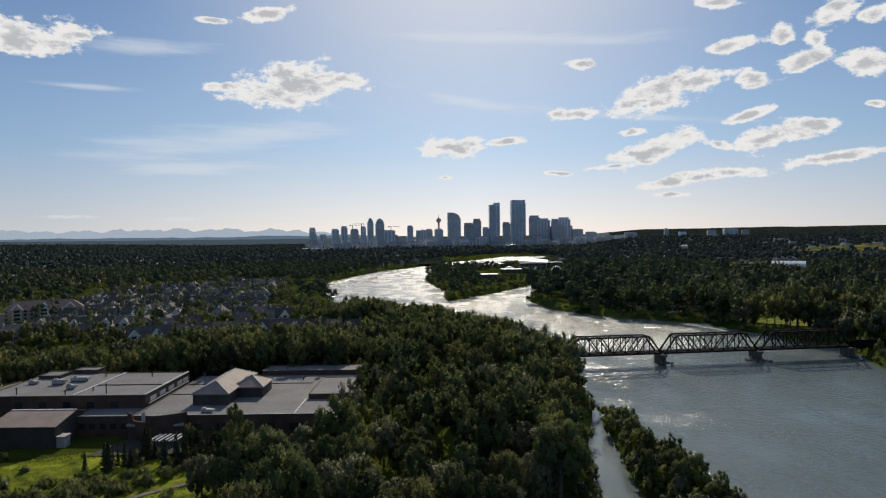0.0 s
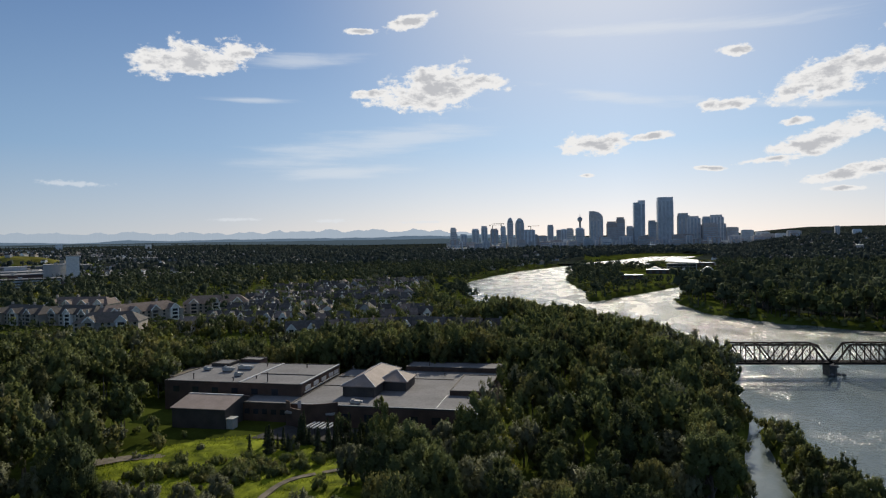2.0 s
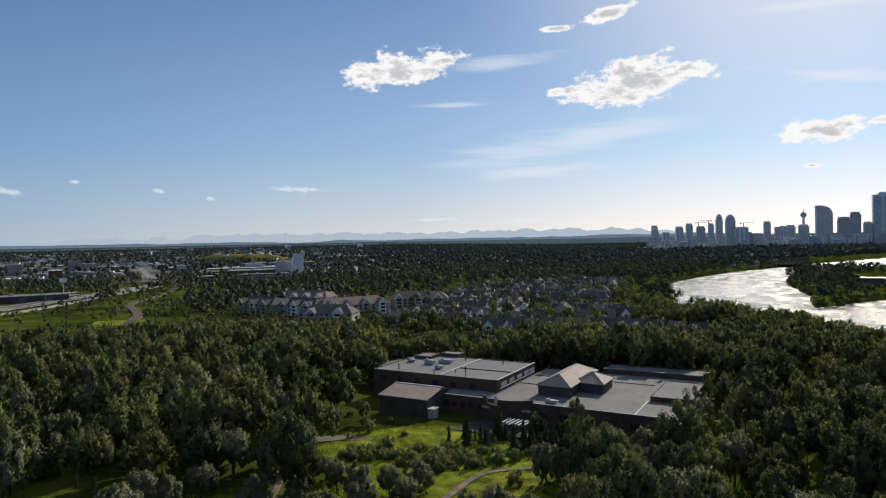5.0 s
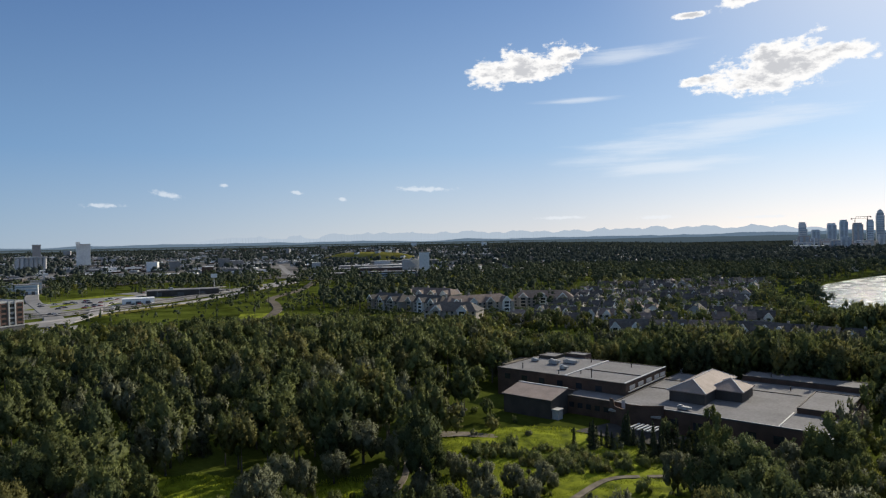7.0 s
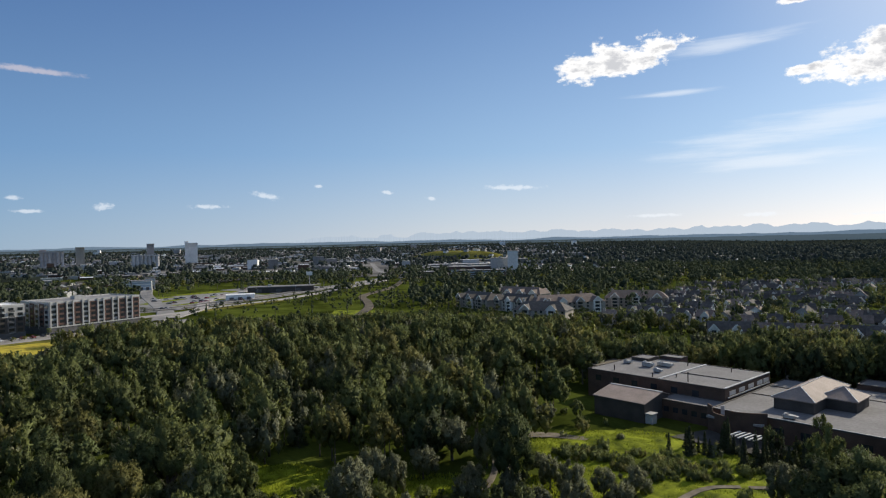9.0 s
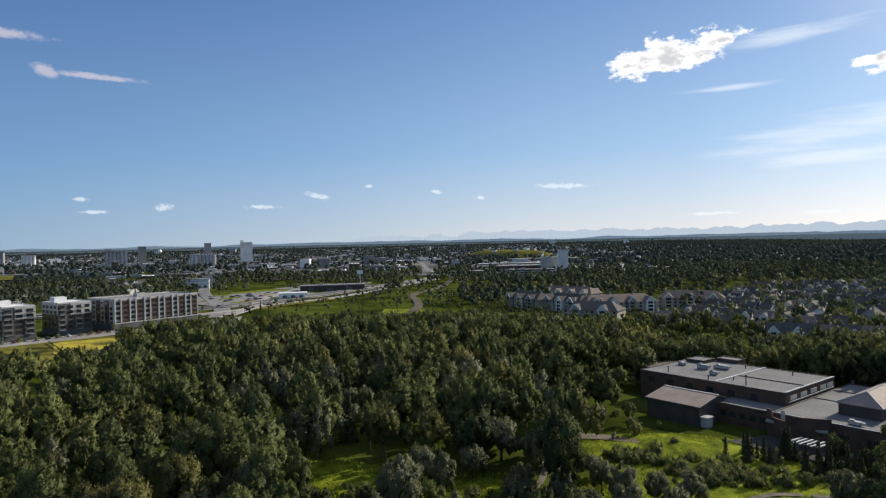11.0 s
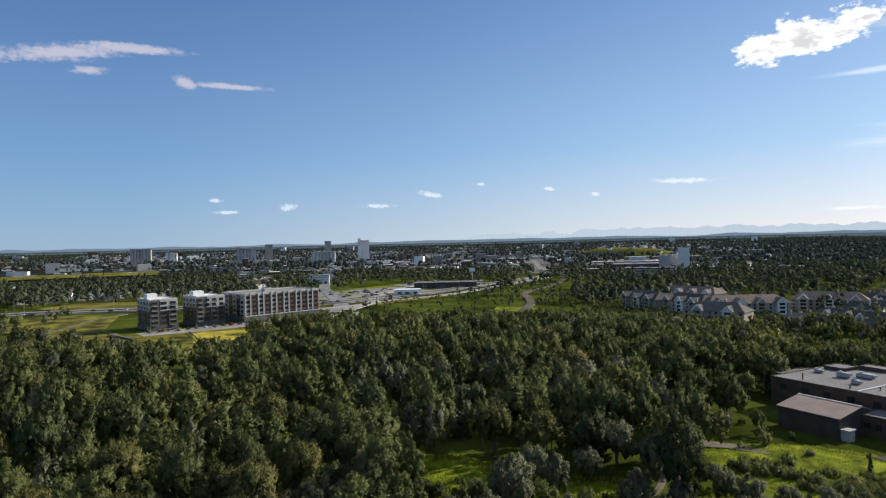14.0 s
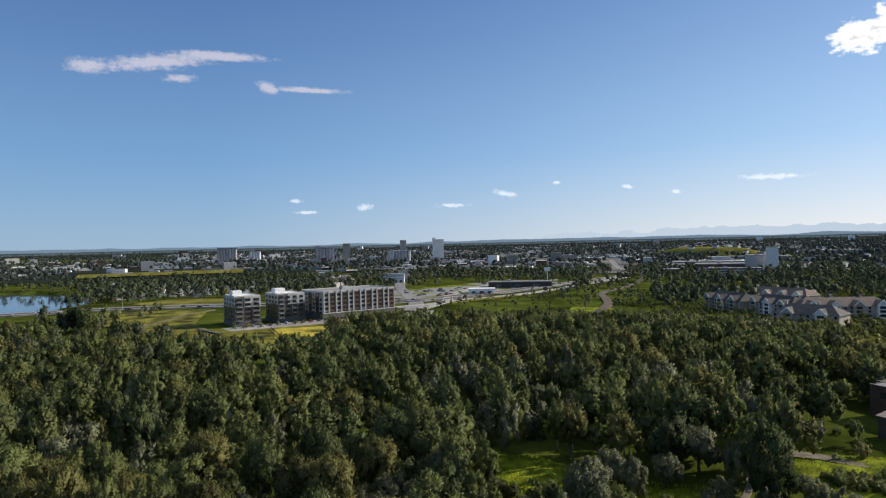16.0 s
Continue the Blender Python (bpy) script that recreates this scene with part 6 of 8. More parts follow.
# the pavilion halls on the island and the white tent hall
def exhibition_hall(x, y, turn):
    """A glass wedge under a slanting white roof, with low shells beside it."""
    e = empty("exhibition_hall", "glass exhibition hall under a slanting bright white roof", "hall", "", pose(x, y, -0.5, 0, 0, turn))
    bm = bmesh.new()
    box(bm, -19, 19, -10, 10, 0, 12)
    part("wall", bm, M_panel, e)
    bm = bmesh.new()
    thick_quad(bm, [(-21, -12, 14.6), (21, -12, 12.2), (21, 12, 15.0), (-17, 12, 18.8)], 0.9)
    part("roof", bm, M_tent, e, "bright white slanting roof")
    for k in range(9):
        for z in (0.6, 4.3, 8.0):
            slab("pane", e, M_glass, -18 + k * 4.0, -14.2 + k * 4.0, -10.12, -10.01, z, z + 3.2)
    for cx, w, cy in ((-34, 10, 0), (33, 9, 8), (4, 6, -26)):
        bm = bmesh.new()
        pts = [(cx - w + 2 * w * i / 10, 7 * math.sin(math.pi * i / 10) ** 0.7) for i in range(11)]
        lo, hi = [bm.verts.new((px, cy - w, pz)) for px, pz in pts], [bm.verts.new((px, cy + w, pz)) for px, pz in pts]
        for i in range(10):
            bm.faces.new((lo[i], lo[i + 1], hi[i + 1], hi[i]))
        bm.faces.new(lo)
        bm.faces.new(hi[::-1])
        part("shell", bm, M_tent, e, "low white vaulted shell")
    FOOTPRINTS.append((x, y, 42))
    FOOTPRINTS.append((x - 10, y - 60, 34))


exhibition_hall(128, 925, -8)
warehouse(93, 890, -8, 28, 14, 5, M_brown, M_tent, "low dark hall with bright white roof")
warehouse(53, 775, -4, 24, 12, 5, M_brown, M_tent, "low dark hall with bright white roof")


def tent_hall(x, y, turn, w, d, eave, ridge):
    """A storage hall of white fabric over curved ribs."""
    e = empty("tent_hall", "big white fabric storage hall among the trees", "tent hall", "", pose(x, y, -0.5, 0, 0, turn))
    bm = bmesh.new()
    pts = [(-d / 2, 0.0), (-d / 2, eave), (-d / 2 + d * 0.14, eave + (ridge - eave) * 0.5), (0.0, ridge), (d / 2 - d * 0.14, eave + (ridge - eave) * 0.5), (d / 2, eave), (d / 2, 0.0)]
    a, b = [bm.verts.new((-w / 2, py, pz)) for py, pz in pts], [bm.verts.new((w / 2, py, pz)) for py, pz in pts]
    for k in range(6):
        bm.faces.new((a[k], a[k + 1], b[k + 1], b[k]))
    bm.faces.new(a), bm.faces.new(b[::-1])
    bmesh.ops.recalc_face_normals(bm, faces=bm.faces[:])
    part("skin", bm, M_tent, e)
    for k in range(5):
        px = -w / 2 + w * k / 4
        slab("rib", e, M_unit, px - 0.25, px + 0.25, -d / 2 - 0.12, -d / 2 - 0.01, 0.2, eave)
    FOOTPRINTS.append((x, y, w * 0.6))


tent_hall(459, 862, -29, 40, 26, 7.0, 13.0)
warehouse(350, 1010, -20, 44, 14, 6, M_brown, M_tent, "long low hall with bright roof")
warehouse(400, 985, -22, 26, 12, 5, M_brown, M_tent, "long low hall with bright roof")
warehouse(180, 1080, -9, 34, 12, 6, M_brown, M_tent, "long low hall with bright roof")
warehouse(500, 780, -33, 26, 14, 6, M_brown, M_tent, "low hall with bright roof among trees")
warehouse(330, 600, -28, 16, 12, 6, M_cladding, M_roofing, "dark cottage roof among the trees")
warehouse(-480, 2400, 11, 120, 40, 14, M_panel, M_tent, "wide arena hall with bright roof")


# ---- roadside and riverside things ----
def street_lamp():
    e = empty("street_lamp", "tall grey steel street lamp beside the road", "street lamp", "street lamps of the highway")
    bm = bmesh.new()
    tube(bm, (0, 0, 0), (0, 0, 10.5), 0.16, 0.09, 8)
    part("pole", bm, M_unit, e)
    bm = bmesh.new()
    beam(bm, (0, 0, 10.4), (2.2, 0, 10.9), 0.1)
    part("arm", bm, M_unit, e)
    slab("lamp_head", e, M_panel, 1.8, 2.7, -0.18, 0.18, 10.8, 10.98)
    return e


_lamp = street_lamp()
_places = []
for k in range(1, 9):
    (xa, ya), (xb, yb) = HIGHWAY[k], HIGHWAY[k + 1]
    n = max(1, int(math.hypot(xb - xa, yb - ya) / 55))
    d = math.atan2(yb - ya, xb - xa)
    for j in range(n):
        t = (j + 0.5) / n
        _places.append((xa + (xb - xa) * t + 9.5 * math.sin(d), ya + (yb - ya) * t - 9.5 * math.cos(d), math.degrees(d) + 90))
for x, y, turn in _places[1:]:
    copy_thing(_lamp, pose(x, y, 0.0, 0, 0, turn))
_lamp.matrix_basis = pose(_places[0][0], _places[0][1], 0.0, 0, 0, _places[0][2])


def barrier(line, off, label):
    """A concrete road barrier in lengths."""
    e = empty("road_barrier", label, "barrier", "barriers of the highway")
    for k in range(1, 8):
        (xa, ya), (xb, yb) = line[k], line[k + 1]
        d = Vector((xb - xa, yb - ya, 0)).normalized()
        s = Vector((d.y, -d.x, 0)) * off
        bm = bmesh.new()
        beam(bm, Vector((xa, ya, 0.95)) + s, Vector((xb, yb, 0.95)) + s, 1.1, 0.4)
        part("barrier_length", bm, M_concrete, e)


barrier(HIGHWAY, 9.0, "pale concrete barrier along the highway")
barrier(HIGHWAY, -8.6, "pale concrete median barrier of the highway")

# retaining wall below the condominiums
bm = bmesh.new()
beam(bm, (-432, 2, 0.9), (-402, 14, 0.5), 2.2, 0.5)
tagged(part("retaining_wall", bm, M_charcoal), "dark retaining wall on the grass slope", "wall")
bm = bmesh.new()
for i in range(13):
    beam(bm, (-414 + i * 4.0, 44.0 + 0.1 * i, -0.3), (-414 + i * 4.0, 44.0 + 0.1 * i, 1.3), 0.14)
beam(bm, (-414, 44, 1.0), (-366, 45.2, 1.0), 0.1, 0.5)
tagged(part("field_fence", bm, M_bark), "dark wooden fence along the yellow field", "fence")

# tall sign by the road
sign = empty("pole_sign", "tall pole sign beside the roadside halls", "sign", "", pose(-640, 372, 0, 0, 0, 60))
bm = bmesh.new()
tube(bm, (0, 0, -0.5), (0, 0, 17), 0.5, 0.4, 10)
part("pole", bm, M_panel, sign)
slab("board", sign, M_tent, -3.2, 3.2, -0.4, 0.4, 17.01, 21)

# power poles of the rail bed
for _x, _y in ((-398, 262), (-445, 306), (-492, 338), (-552, 392)):
    e = empty("utility_pole", "wooden utility pole with a crossarm", "utility pole", "utility poles of the rail bed", pose(_x, _y, 0, 0, 0, 40))
    bm = bmesh.new()
    tube(bm, (0, 0, -0.8), (0, 0, 9.5), 0.17, 0.11, 7)
    part("pole", bm, M_bark, e)
    slab("crossarm", e, M_bark, -1.2, 1.2, -0.08, 0.08, 8.6, 8.8)


# gravel bar and snags in the river
def gravel_bar(x, y, rx, ry, turn, label):
    bm = bmesh.new()
    rng = random.Random(int(x * 7 + y))
    c = bm.verts.new((0, 0, 0.75))
    ring, foot = [], []
    for k in range(22):
        a = k * math.tau / 22
        q = 1 + 0.22 * rng.uniform(-1, 1)
        ring.append(bm.verts.new((rx * 0.6 * q * math.cos(a), ry * 0.6 * q * math.sin(a), 0.5)))
        foot.append(bm.verts.new((rx * q * math.cos(a), ry * q * math.sin(a), -0.6)))
    for k in range(22):
        j = (k + 1) % 22
        bm.faces.new((c, ring[k], ring[j]))
        bm.faces.new((ring[k], foot[k], foot[j], ring[j]))
    ob = part("gravel_bar", bm, M_gravel)
    tagged(ob, label, "gravel bar").matrix_basis = pose(x, y, WATER_Z, 0, 0, turn)


gravel_bar(17, 572, 17, 5, 12, "low brown gravel bar off the island's tip")
gravel_bar(-88, 850, 9, 4, 60, "small gravel bar with a stranded snag")
gravel_bar(-30, 800, 6, 3, 30, "small gravel bar beside the island")
snag = empty("driftwood_snag", "dark stranded driftwood tree on the gravel bar", "driftwood", "", pose(-88, 850, WATER_Z + 0.6))
for a, l, z in ((0.4, 7, 3.2), (2.1, 6, 4.5), (3.6, 5, 2.0), (5.0, 6.5, 3.6), (1.3, 3, 6.0)):
    bm = bmesh.new()
    tube(bm, (0, 0, 0), (math.cos(a) * l * 0.8, math.sin(a) * l * 0.8, z), 0.45, 0.1, 6)
    part("limb", bm, M_bark, snag)


# tower cranes over the city
def crane(x, y, h, turn):
    e = empty("tower_crane", "thin tower crane over the city centre", "crane", "city cranes", pose(x, y, 0, 0, 0, turn))
    bm = bmesh.new()
    beam(bm, (0, 0, 0), (0, 0, h), 2.2)
    part("mast", bm, M_steel, e)
    bm = bmesh.new()
    beam(bm, (-14, 0, h + 1), (44, 0, h + 1), 1.5)
    part("jib", bm, M_steel, e)
    slab("counterweight", e, M_concrete, -14, -9, -1.5, 1.5, h - 3, h + 0.2)


crane(-412, 2960, 108, 20)
crane(-372, 2966, 114, 160)
crane(-238, 2975, 100, 30)

# ---- trees ----
OCT = np.array([(1, 0, 0), (0, 1, 0), (-1, 0, 0), (0, -1, 0), (0, 0, 1), (0, 0, -1)], float)
GEM = np.array([(1, 0, -0.15), (0, 1, -0.15), (-1, 0, -0.15), (0, -1, -0.15), (0.5, 0.5, 0.72), (-0.5, 0.5, 0.72), (-0.5, -0.5, 0.72), (0.5, -0.5, 0.72)])
GEM_FACES = np.array([(0, 1, 4), (1, 5, 4), (1, 2, 5), (2, 6, 5), (2, 3, 6), (3, 7, 6), (3, 0, 7), (0, 4, 7), (4, 5, 6), (4, 6, 7)])
OCT_FACES = np.array([(0, 1, 4), (1, 2, 4), (2, 3, 4), (3, 0, 4), (1, 0, 5), (2, 1, 5), (3, 2, 5), (0, 3, 5)])


def unit(v):
    return v / (np.linalg.norm(v, axis=1)[:, None] + 1e-9)


def crown_points(rng, n, h, r, base, leaf, lobes, core=0.72):
    """A crown of uneven boughs: a dense heart in each, and sprays of leaves over the outside of them all."""
    cz, hz = (h + base) / 2, (h - base) / 2
    i = np.arange(lobes)
    uz = np.clip(1 - 1.75 * (i + 0.5) / lobes + rng.normal(size=lobes) * 0.1, -0.8, 0.98)
    a = i * 2.39996 + rng.normal(size=lobes) * 0.35
    ring = np.sqrt(1 - uz ** 2)
    rad = rng.uniform(0.55, 0.95, lobes)
    inner = rng.uniform(size=lobes) < 0.15
    rad[inner] *= 0.4
    c = np.stack([np.cos(a) * ring, np.sin(a) * ring, uz], 1) * rad[:, None] * [r, r, hz] + [0, 0, cz]
    lr = rng.uniform(0.15, 0.31, lobes) * r * (1.25 - 0.4 * rad) * (30 / lobes) ** 0.3
    tall = np.array([1.0, 1.0, 1.6])
    m = int(n * 2.6)
    k = rng.integers(0, lobes, m)
    v = unit(rng.normal(size=(m, 3)))
    v[:, 2] = np.where(v[:, 2] < -0.35, -v[:, 2], v[:, 2])
    p = c[k] + v * (lr[k] * rng.uniform(0.75, 1.3, m))[:, None] * tall
    gap = np.full(m, 9.0)
    for j in range(lobes):
        d = np.linalg.norm((p - c[j]) / (lr[j] * tall), axis=1)
        gap = np.minimum(gap, np.where(k == j, 9.0, d))
    keep = np.argsort(-np.minimum(gap, 0.95) + rng.uniform(0, 0.12, m))[:n]
    p, v = p[keep], v[keep]
    soft = unit(v * [0.7, 0.7, 0.5] + 1.3 * (p - [0, 0, cz]) / [r, r, hz] + rng.normal(size=(n, 3)) * 0.34)
    out, nrm = leaves(rng, p, v, np.full(n, leaf)), np.repeat(soft, 3, 0)
    tri = np.arange(3 * n).reshape(-1, 3)
    if core:
        hearts = [c[j] + OCT * lr[j] * core * 1.25 * tall * rng.uniform(0.8, 1.15, (6, 1)) for j in range(lobes)]
        hn = [unit(0.7 * OCT + 1.3 * (q - [0, 0, cz]) / [r, r, hz]) for q in hearts]
        tri = np.concatenate([tri] + [OCT_FACES + 3 * n + 6 * j for j in range(lobes)])
        out, nrm = np.concatenate([out] + hearts), np.concatenate([nrm] + hn)
    return out, tri, nrm


def leaves(rng, p, v, leaf):
    """Pointed sprays, each one triangle, that lean upwards and face away from their bough."""
    n = len(p)
    nrm = unit(v + rng.normal(size=(n, 3)) * 0.55)
    t = unit(np.cross(nrm, rng.normal(size=(n, 3))))
    b = np.cross(nrm, t)
    b = b * 0.7 + v * 0.35 + [0, 0, 0.35]
    s = (leaf * rng.uniform(0.55, 1.4, n))[:, None]
    return np.stack([p - t * s * 0.42 - b * s * 0.4, p + t * s * 0.42 - b * s * 0.4, p + b * s * 0.95], 1).reshape(-1, 3)


def spruce_points(rng, n, h, r, base, leaf, *_):
    u = rng.uniform(0, 1, n) ** 1.6
    a = rng.uniform(0, math.tau, n)
    ring = 0.72 + 0.28 * np.cos(u * 46 + 0.7 * np.sin(3 * a))
    d = r * (1 - u) * ring * rng.uniform(0.55, 1.0, n) + 0.12
    p = np.stack([np.cos(a) * d, np.sin(a) * d, base + (h - base) * u - 0.25 * d], 1)
    v = np.stack([np.cos(a), np.sin(a), np.full(n, 0.6)], 1)
    return leaves(rng, p, v, np.full(n, leaf)), np.arange(3 * n).reshape(-1, 3), np.repeat(unit(v + rng.normal(size=(n, 3)) * 0.3), 3, 0)


def trunk_mesh(h, r, base, seed, spruce=False):
    rng = random.Random(seed)
    bm = bmesh.new()
    w = 0.022 * h + 0.05
    top = h * (0.92 if spruce else 0.62)
    bend = [Vector((rng.uniform(-0.3, 0.3) * i, rng.uniform(-0.3, 0.3) * i, top * i / 3)) for i in range(4)]
    bend[0].z = -0.8
    for i in range(3):
        tube(bm, bend[i], bend[i + 1], w * (1.25 - 0.3 * i), w * (0.95 - 0.3 * i) if i < 2 else w * 0.2, 7)
    if not spruce:
        for k in range(6):
            a, z = rng.uniform(0, 6.28), rng.uniform(0.22, 0.5) * h
            s = bend[1].lerp(bend[2], 0.5)
            e = Vector((math.cos(a) * r * rng.uniform(0.5, 0.8), math.sin(a) * r * rng.uniform(0.5, 0.8), z + h * rng.uniform(0.18, 0.34)))
            tube(bm, (s.x * 0.6, s.y * 0.6, z), e, w * 0.5, w * 0.12, 5)
    me = bpy.data.meshes.new("trunk")
    bm.to_mesh(me)
    bm.free()
    me.materials.append(M_bark)
    return me


def leaf_mesh(crown, mat):
    pts, tris, normals = crown
    return soup("crown", pts, tris, [mat], smooth=True, normals=normals)


# kinds: maker, height, radius, crown base, boughs, material, name, label, category
KINDS = {
    "cotton": (crown_points, 14.5, 4.4, 2.6, 46, M_leaf, "cottonwood_tree", "tall dark green cottonwood in full leaf", "tree"),
    "poplar": (crown_points, 15.5, 3.0, 2.0, 40, M_leaf, "poplar_tree", "slender green poplar in full leaf", "tree"),
    "silver": (crown_points, 10.5, 4.4, 0.3, 42, M_silver, "willow_tree", "grey-green silvery willow tree", "tree"),
    "bright": (crown_points, 9.0, 3.6, 0.8, 32, M_spring, "ash_tree", "bright yellow-green broadleaf tree", "tree"),
    "spruce": (spruce_points, 11.0, 2.3, 0.5, 1, M_spruce, "spruce_tree", "narrow dark green spruce", "conifer"),
    "bush": (crown_points, 3.4, 2.3, -0.4, 11, M_leaf, "bush", "dark green rounded bush", "bush"),
    "shrub": (crown_points, 2.6, 1.9, -0.3, 9, M_silver, "shrub", "low rounded grey-green shrub", "shrub"),
}


def near_template(kind, seed, n, leaf):
    mk, h, r, base, lobes, mat, name, label, cat = KINDS[kind]
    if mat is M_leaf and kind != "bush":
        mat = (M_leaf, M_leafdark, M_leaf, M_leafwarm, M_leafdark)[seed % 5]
    rng = np.random.default_rng(seed)
    root = new(name)
    tagged(root, label, cat, group={"shrub": "shrubs by the meadow", "bush": "bushes of the meadow"}.get(kind, "trees of the wood"))
    crown = new("crown", leaf_mesh(mk(rng, n, h, r, base, leaf, lobes), mat))
    stem = new("trunk", trunk_mesh(h, r, base, seed, kind == "spruce"))
    crown.parent = stem.parent = root
    return root


# where trees may not stand: (polygon, margin) and (line, margin)
CLEAR = [(MEADOW, 0.5), (GLADE, 0.5), ([(-114, 128), (-106, 134), (-97, 138), (-97, 131), (-105, 126), (-111, 121)], 0.5), (CONDO_LAWN, -3), (BLOOM, 3), (GREENS, 0), (PADDOCK, 0),
         ([(-134, 152), (-60, 152), (-28, 158), (-26, 222), (-134, 212)], 1.0),
         ([(-414, 20), (-424, 90), (-440, 160), (-520, 170), (-510, 0), (-432, 0)], 4),
         ([(-560, 190), (-620, 310), (-700, 300), (-690, 200), (-620, 165)], 0),
         ([(-372, 262), (-400, 290), (-425, 268), (-395, 245)], -2),
         ([(168, 368), (190, 345), (225, 352), (245, 385), (200, 400), (172, 395)], -2)] + [(f, 0) for f in FAR_FIELDS]
LINES = [([(-478, 165), (-530, 215), (-560, 300), (-640, 420), (-720, 540)], 7), (HIGHWAY, 15), ([(x - 22, y + 8) for x, y in HIGHWAY], 13), (RAMP, 8), (RAILWAY, 7), (CROSS, 10), ([(20, 246), (240, 269)], 7)]
TAKEN = np.array([(x, y, r) for x, y, r in FOOTPRINTS])


CHANNEL_VIEW = [(-30, 1010), (90, 990), (175, 960), (240, 1250), (265, 1720), (150, 1720), (-10, 1330)]


def free(x, y, gap=1.0):
    ok = (wet(x, y) < -1.8) & ~inside(CHANNEL_VIEW, x, y)
    for poly, m in CLEAR:
        ok &= ~(inside(poly, x, y) & (rim(poly, x, y) > -min(m, 0)))
        if m > 0:
            ok &= rim(poly, x, y) > m
    for line, m in LINES:
        ok &= rim(line, x, y, False) > m
    for c in range(0, len(TAKEN), 50):
        t = TAKEN[c:c + 50]
        ok &= (np.hypot(x[:, None] - t[:, 0], y[:, None] - t[:, 1]) > t[:, 2] + gap).all(1)
    ok &= ~((np.abs(x + 1265) < 165) & (np.abs(y - 1190) < 62)) & ~((np.abs(x - 1010) < 205) & (np.abs(y - 1480) < 95))
    # an opening in the woods round the field and the tent hall
    az, r = np.degrees(np.arctan2(-x, y)), np.hypot(x, y)
    ok &= ~((az > -28.8) & (az < -22.5) & (r > 930) & (r < 1160)) & ~((az > -29.6) & (az < -26.0) & (r > 840) & (r < 1000)) & ~((az > 85.5) & (az < 99) & (r > 1130) & (r < 1560))
    return ok


def scatter(seed, step, r0, r1, az0=-39.0, az1=107.0):
    """Jittered places on a grid, within a sector of the plan."""
    rng = np.random.default_rng(seed)
    g = np.arange(-r1, r1, step)
    x, y = np.meshgrid(g, g[g > -0.35 * r1])
    x, y = x.ravel() + rng.uniform(-0.7, 0.7, x.size) * step, y.ravel() + rng.uniform(-0.7, 0.7, y.size) * step
    r, az = np.hypot(x, y), np.degrees(np.arctan2(-x, y))
    k = (r > r0) & (r < r1) & (az > az0) & (az < az1)
    return x[k], y[k], rng


def mottled(x, y, s, seed):
    return np.array([noise.noise((a * s, b * s, seed)) for a, b in zip(x, y)])


# the wood near by
_x, _y, _g = scatter(11, 6.6, 84, 470)
_k = free(_x, _y, 2.0)
_x, _y = _x[_k], _y[_k]
_azw, _rw = np.degrees(np.arctan2(-_x, _y)), np.hypot(_x, _y)
_m = mottled(_x, _y, 0.018, 2.0)
# open ground: houses, the grass slope, lawns in the wood
_thin = np.where((_azw > 80) & (_rw > 270), np.where((_azw > 87) & (_rw < 420), 0.8, 0.3), 1.0)
_thin = np.where((_azw > 44) & (_azw <= 80) & (_rw > 395), np.where(_azw < 60, 0.8, 0.45), _thin)
_thin = np.where(inside(ESTATE, _x, _y), 0.85, _thin)
_thin *= np.where(_m > 0.25, 0.5, 0.9)
_k = _g.uniform(size=len(_x)) < _thin
_x, _y, _azw, _rw = _x[_k], _y[_k], _azw[_k], _rw[_k]
_pick = _g.uniform(size=len(_x)) + 0.55 * mottled(_x, _y, 0.02, 5.0)
# how far below the horizon the canopy stays, by direction
CANOPY_AZ = (-40, -14, -9, -4, 1, 5, 8, 33, 37, 46, 50, 76, 80, 88, 96, 106)
CANOPY_DROP = (6.5, 11.0, 8.0, 6.3, 5.8, 5.6, 7.8, 8.0, 6.6, 6.2, 5.9, 5.5, 7.0, 6.8, 6.2, 6.0)
# stretches of grass seen between the crowns: directions, and the reach of open ground
OPEN_GRASS = [(58.5, 64.5, 135, 152), (50.5, 54.5, 128, 146), (44.5, 49.0, 130, 152), (27.0, 41.0, 126, 186), (19.5, 27.0, 126, 168)]


def in_glade(az, r):
    return any(a0 < az < a1 and r0 - 3 < r < r1 for a0, a1, r0, r1 in OPEN_GRASS)


def glade_roof(az, r):
    """The greatest height of a tree that leaves the grass behind it in view."""
    return min([50 - r * 50 / (r0 + 4) for a0, a1, r0, r1 in OPEN_GRASS if a0 - 1 < az < a1 + 1 and r < r0] or [99])


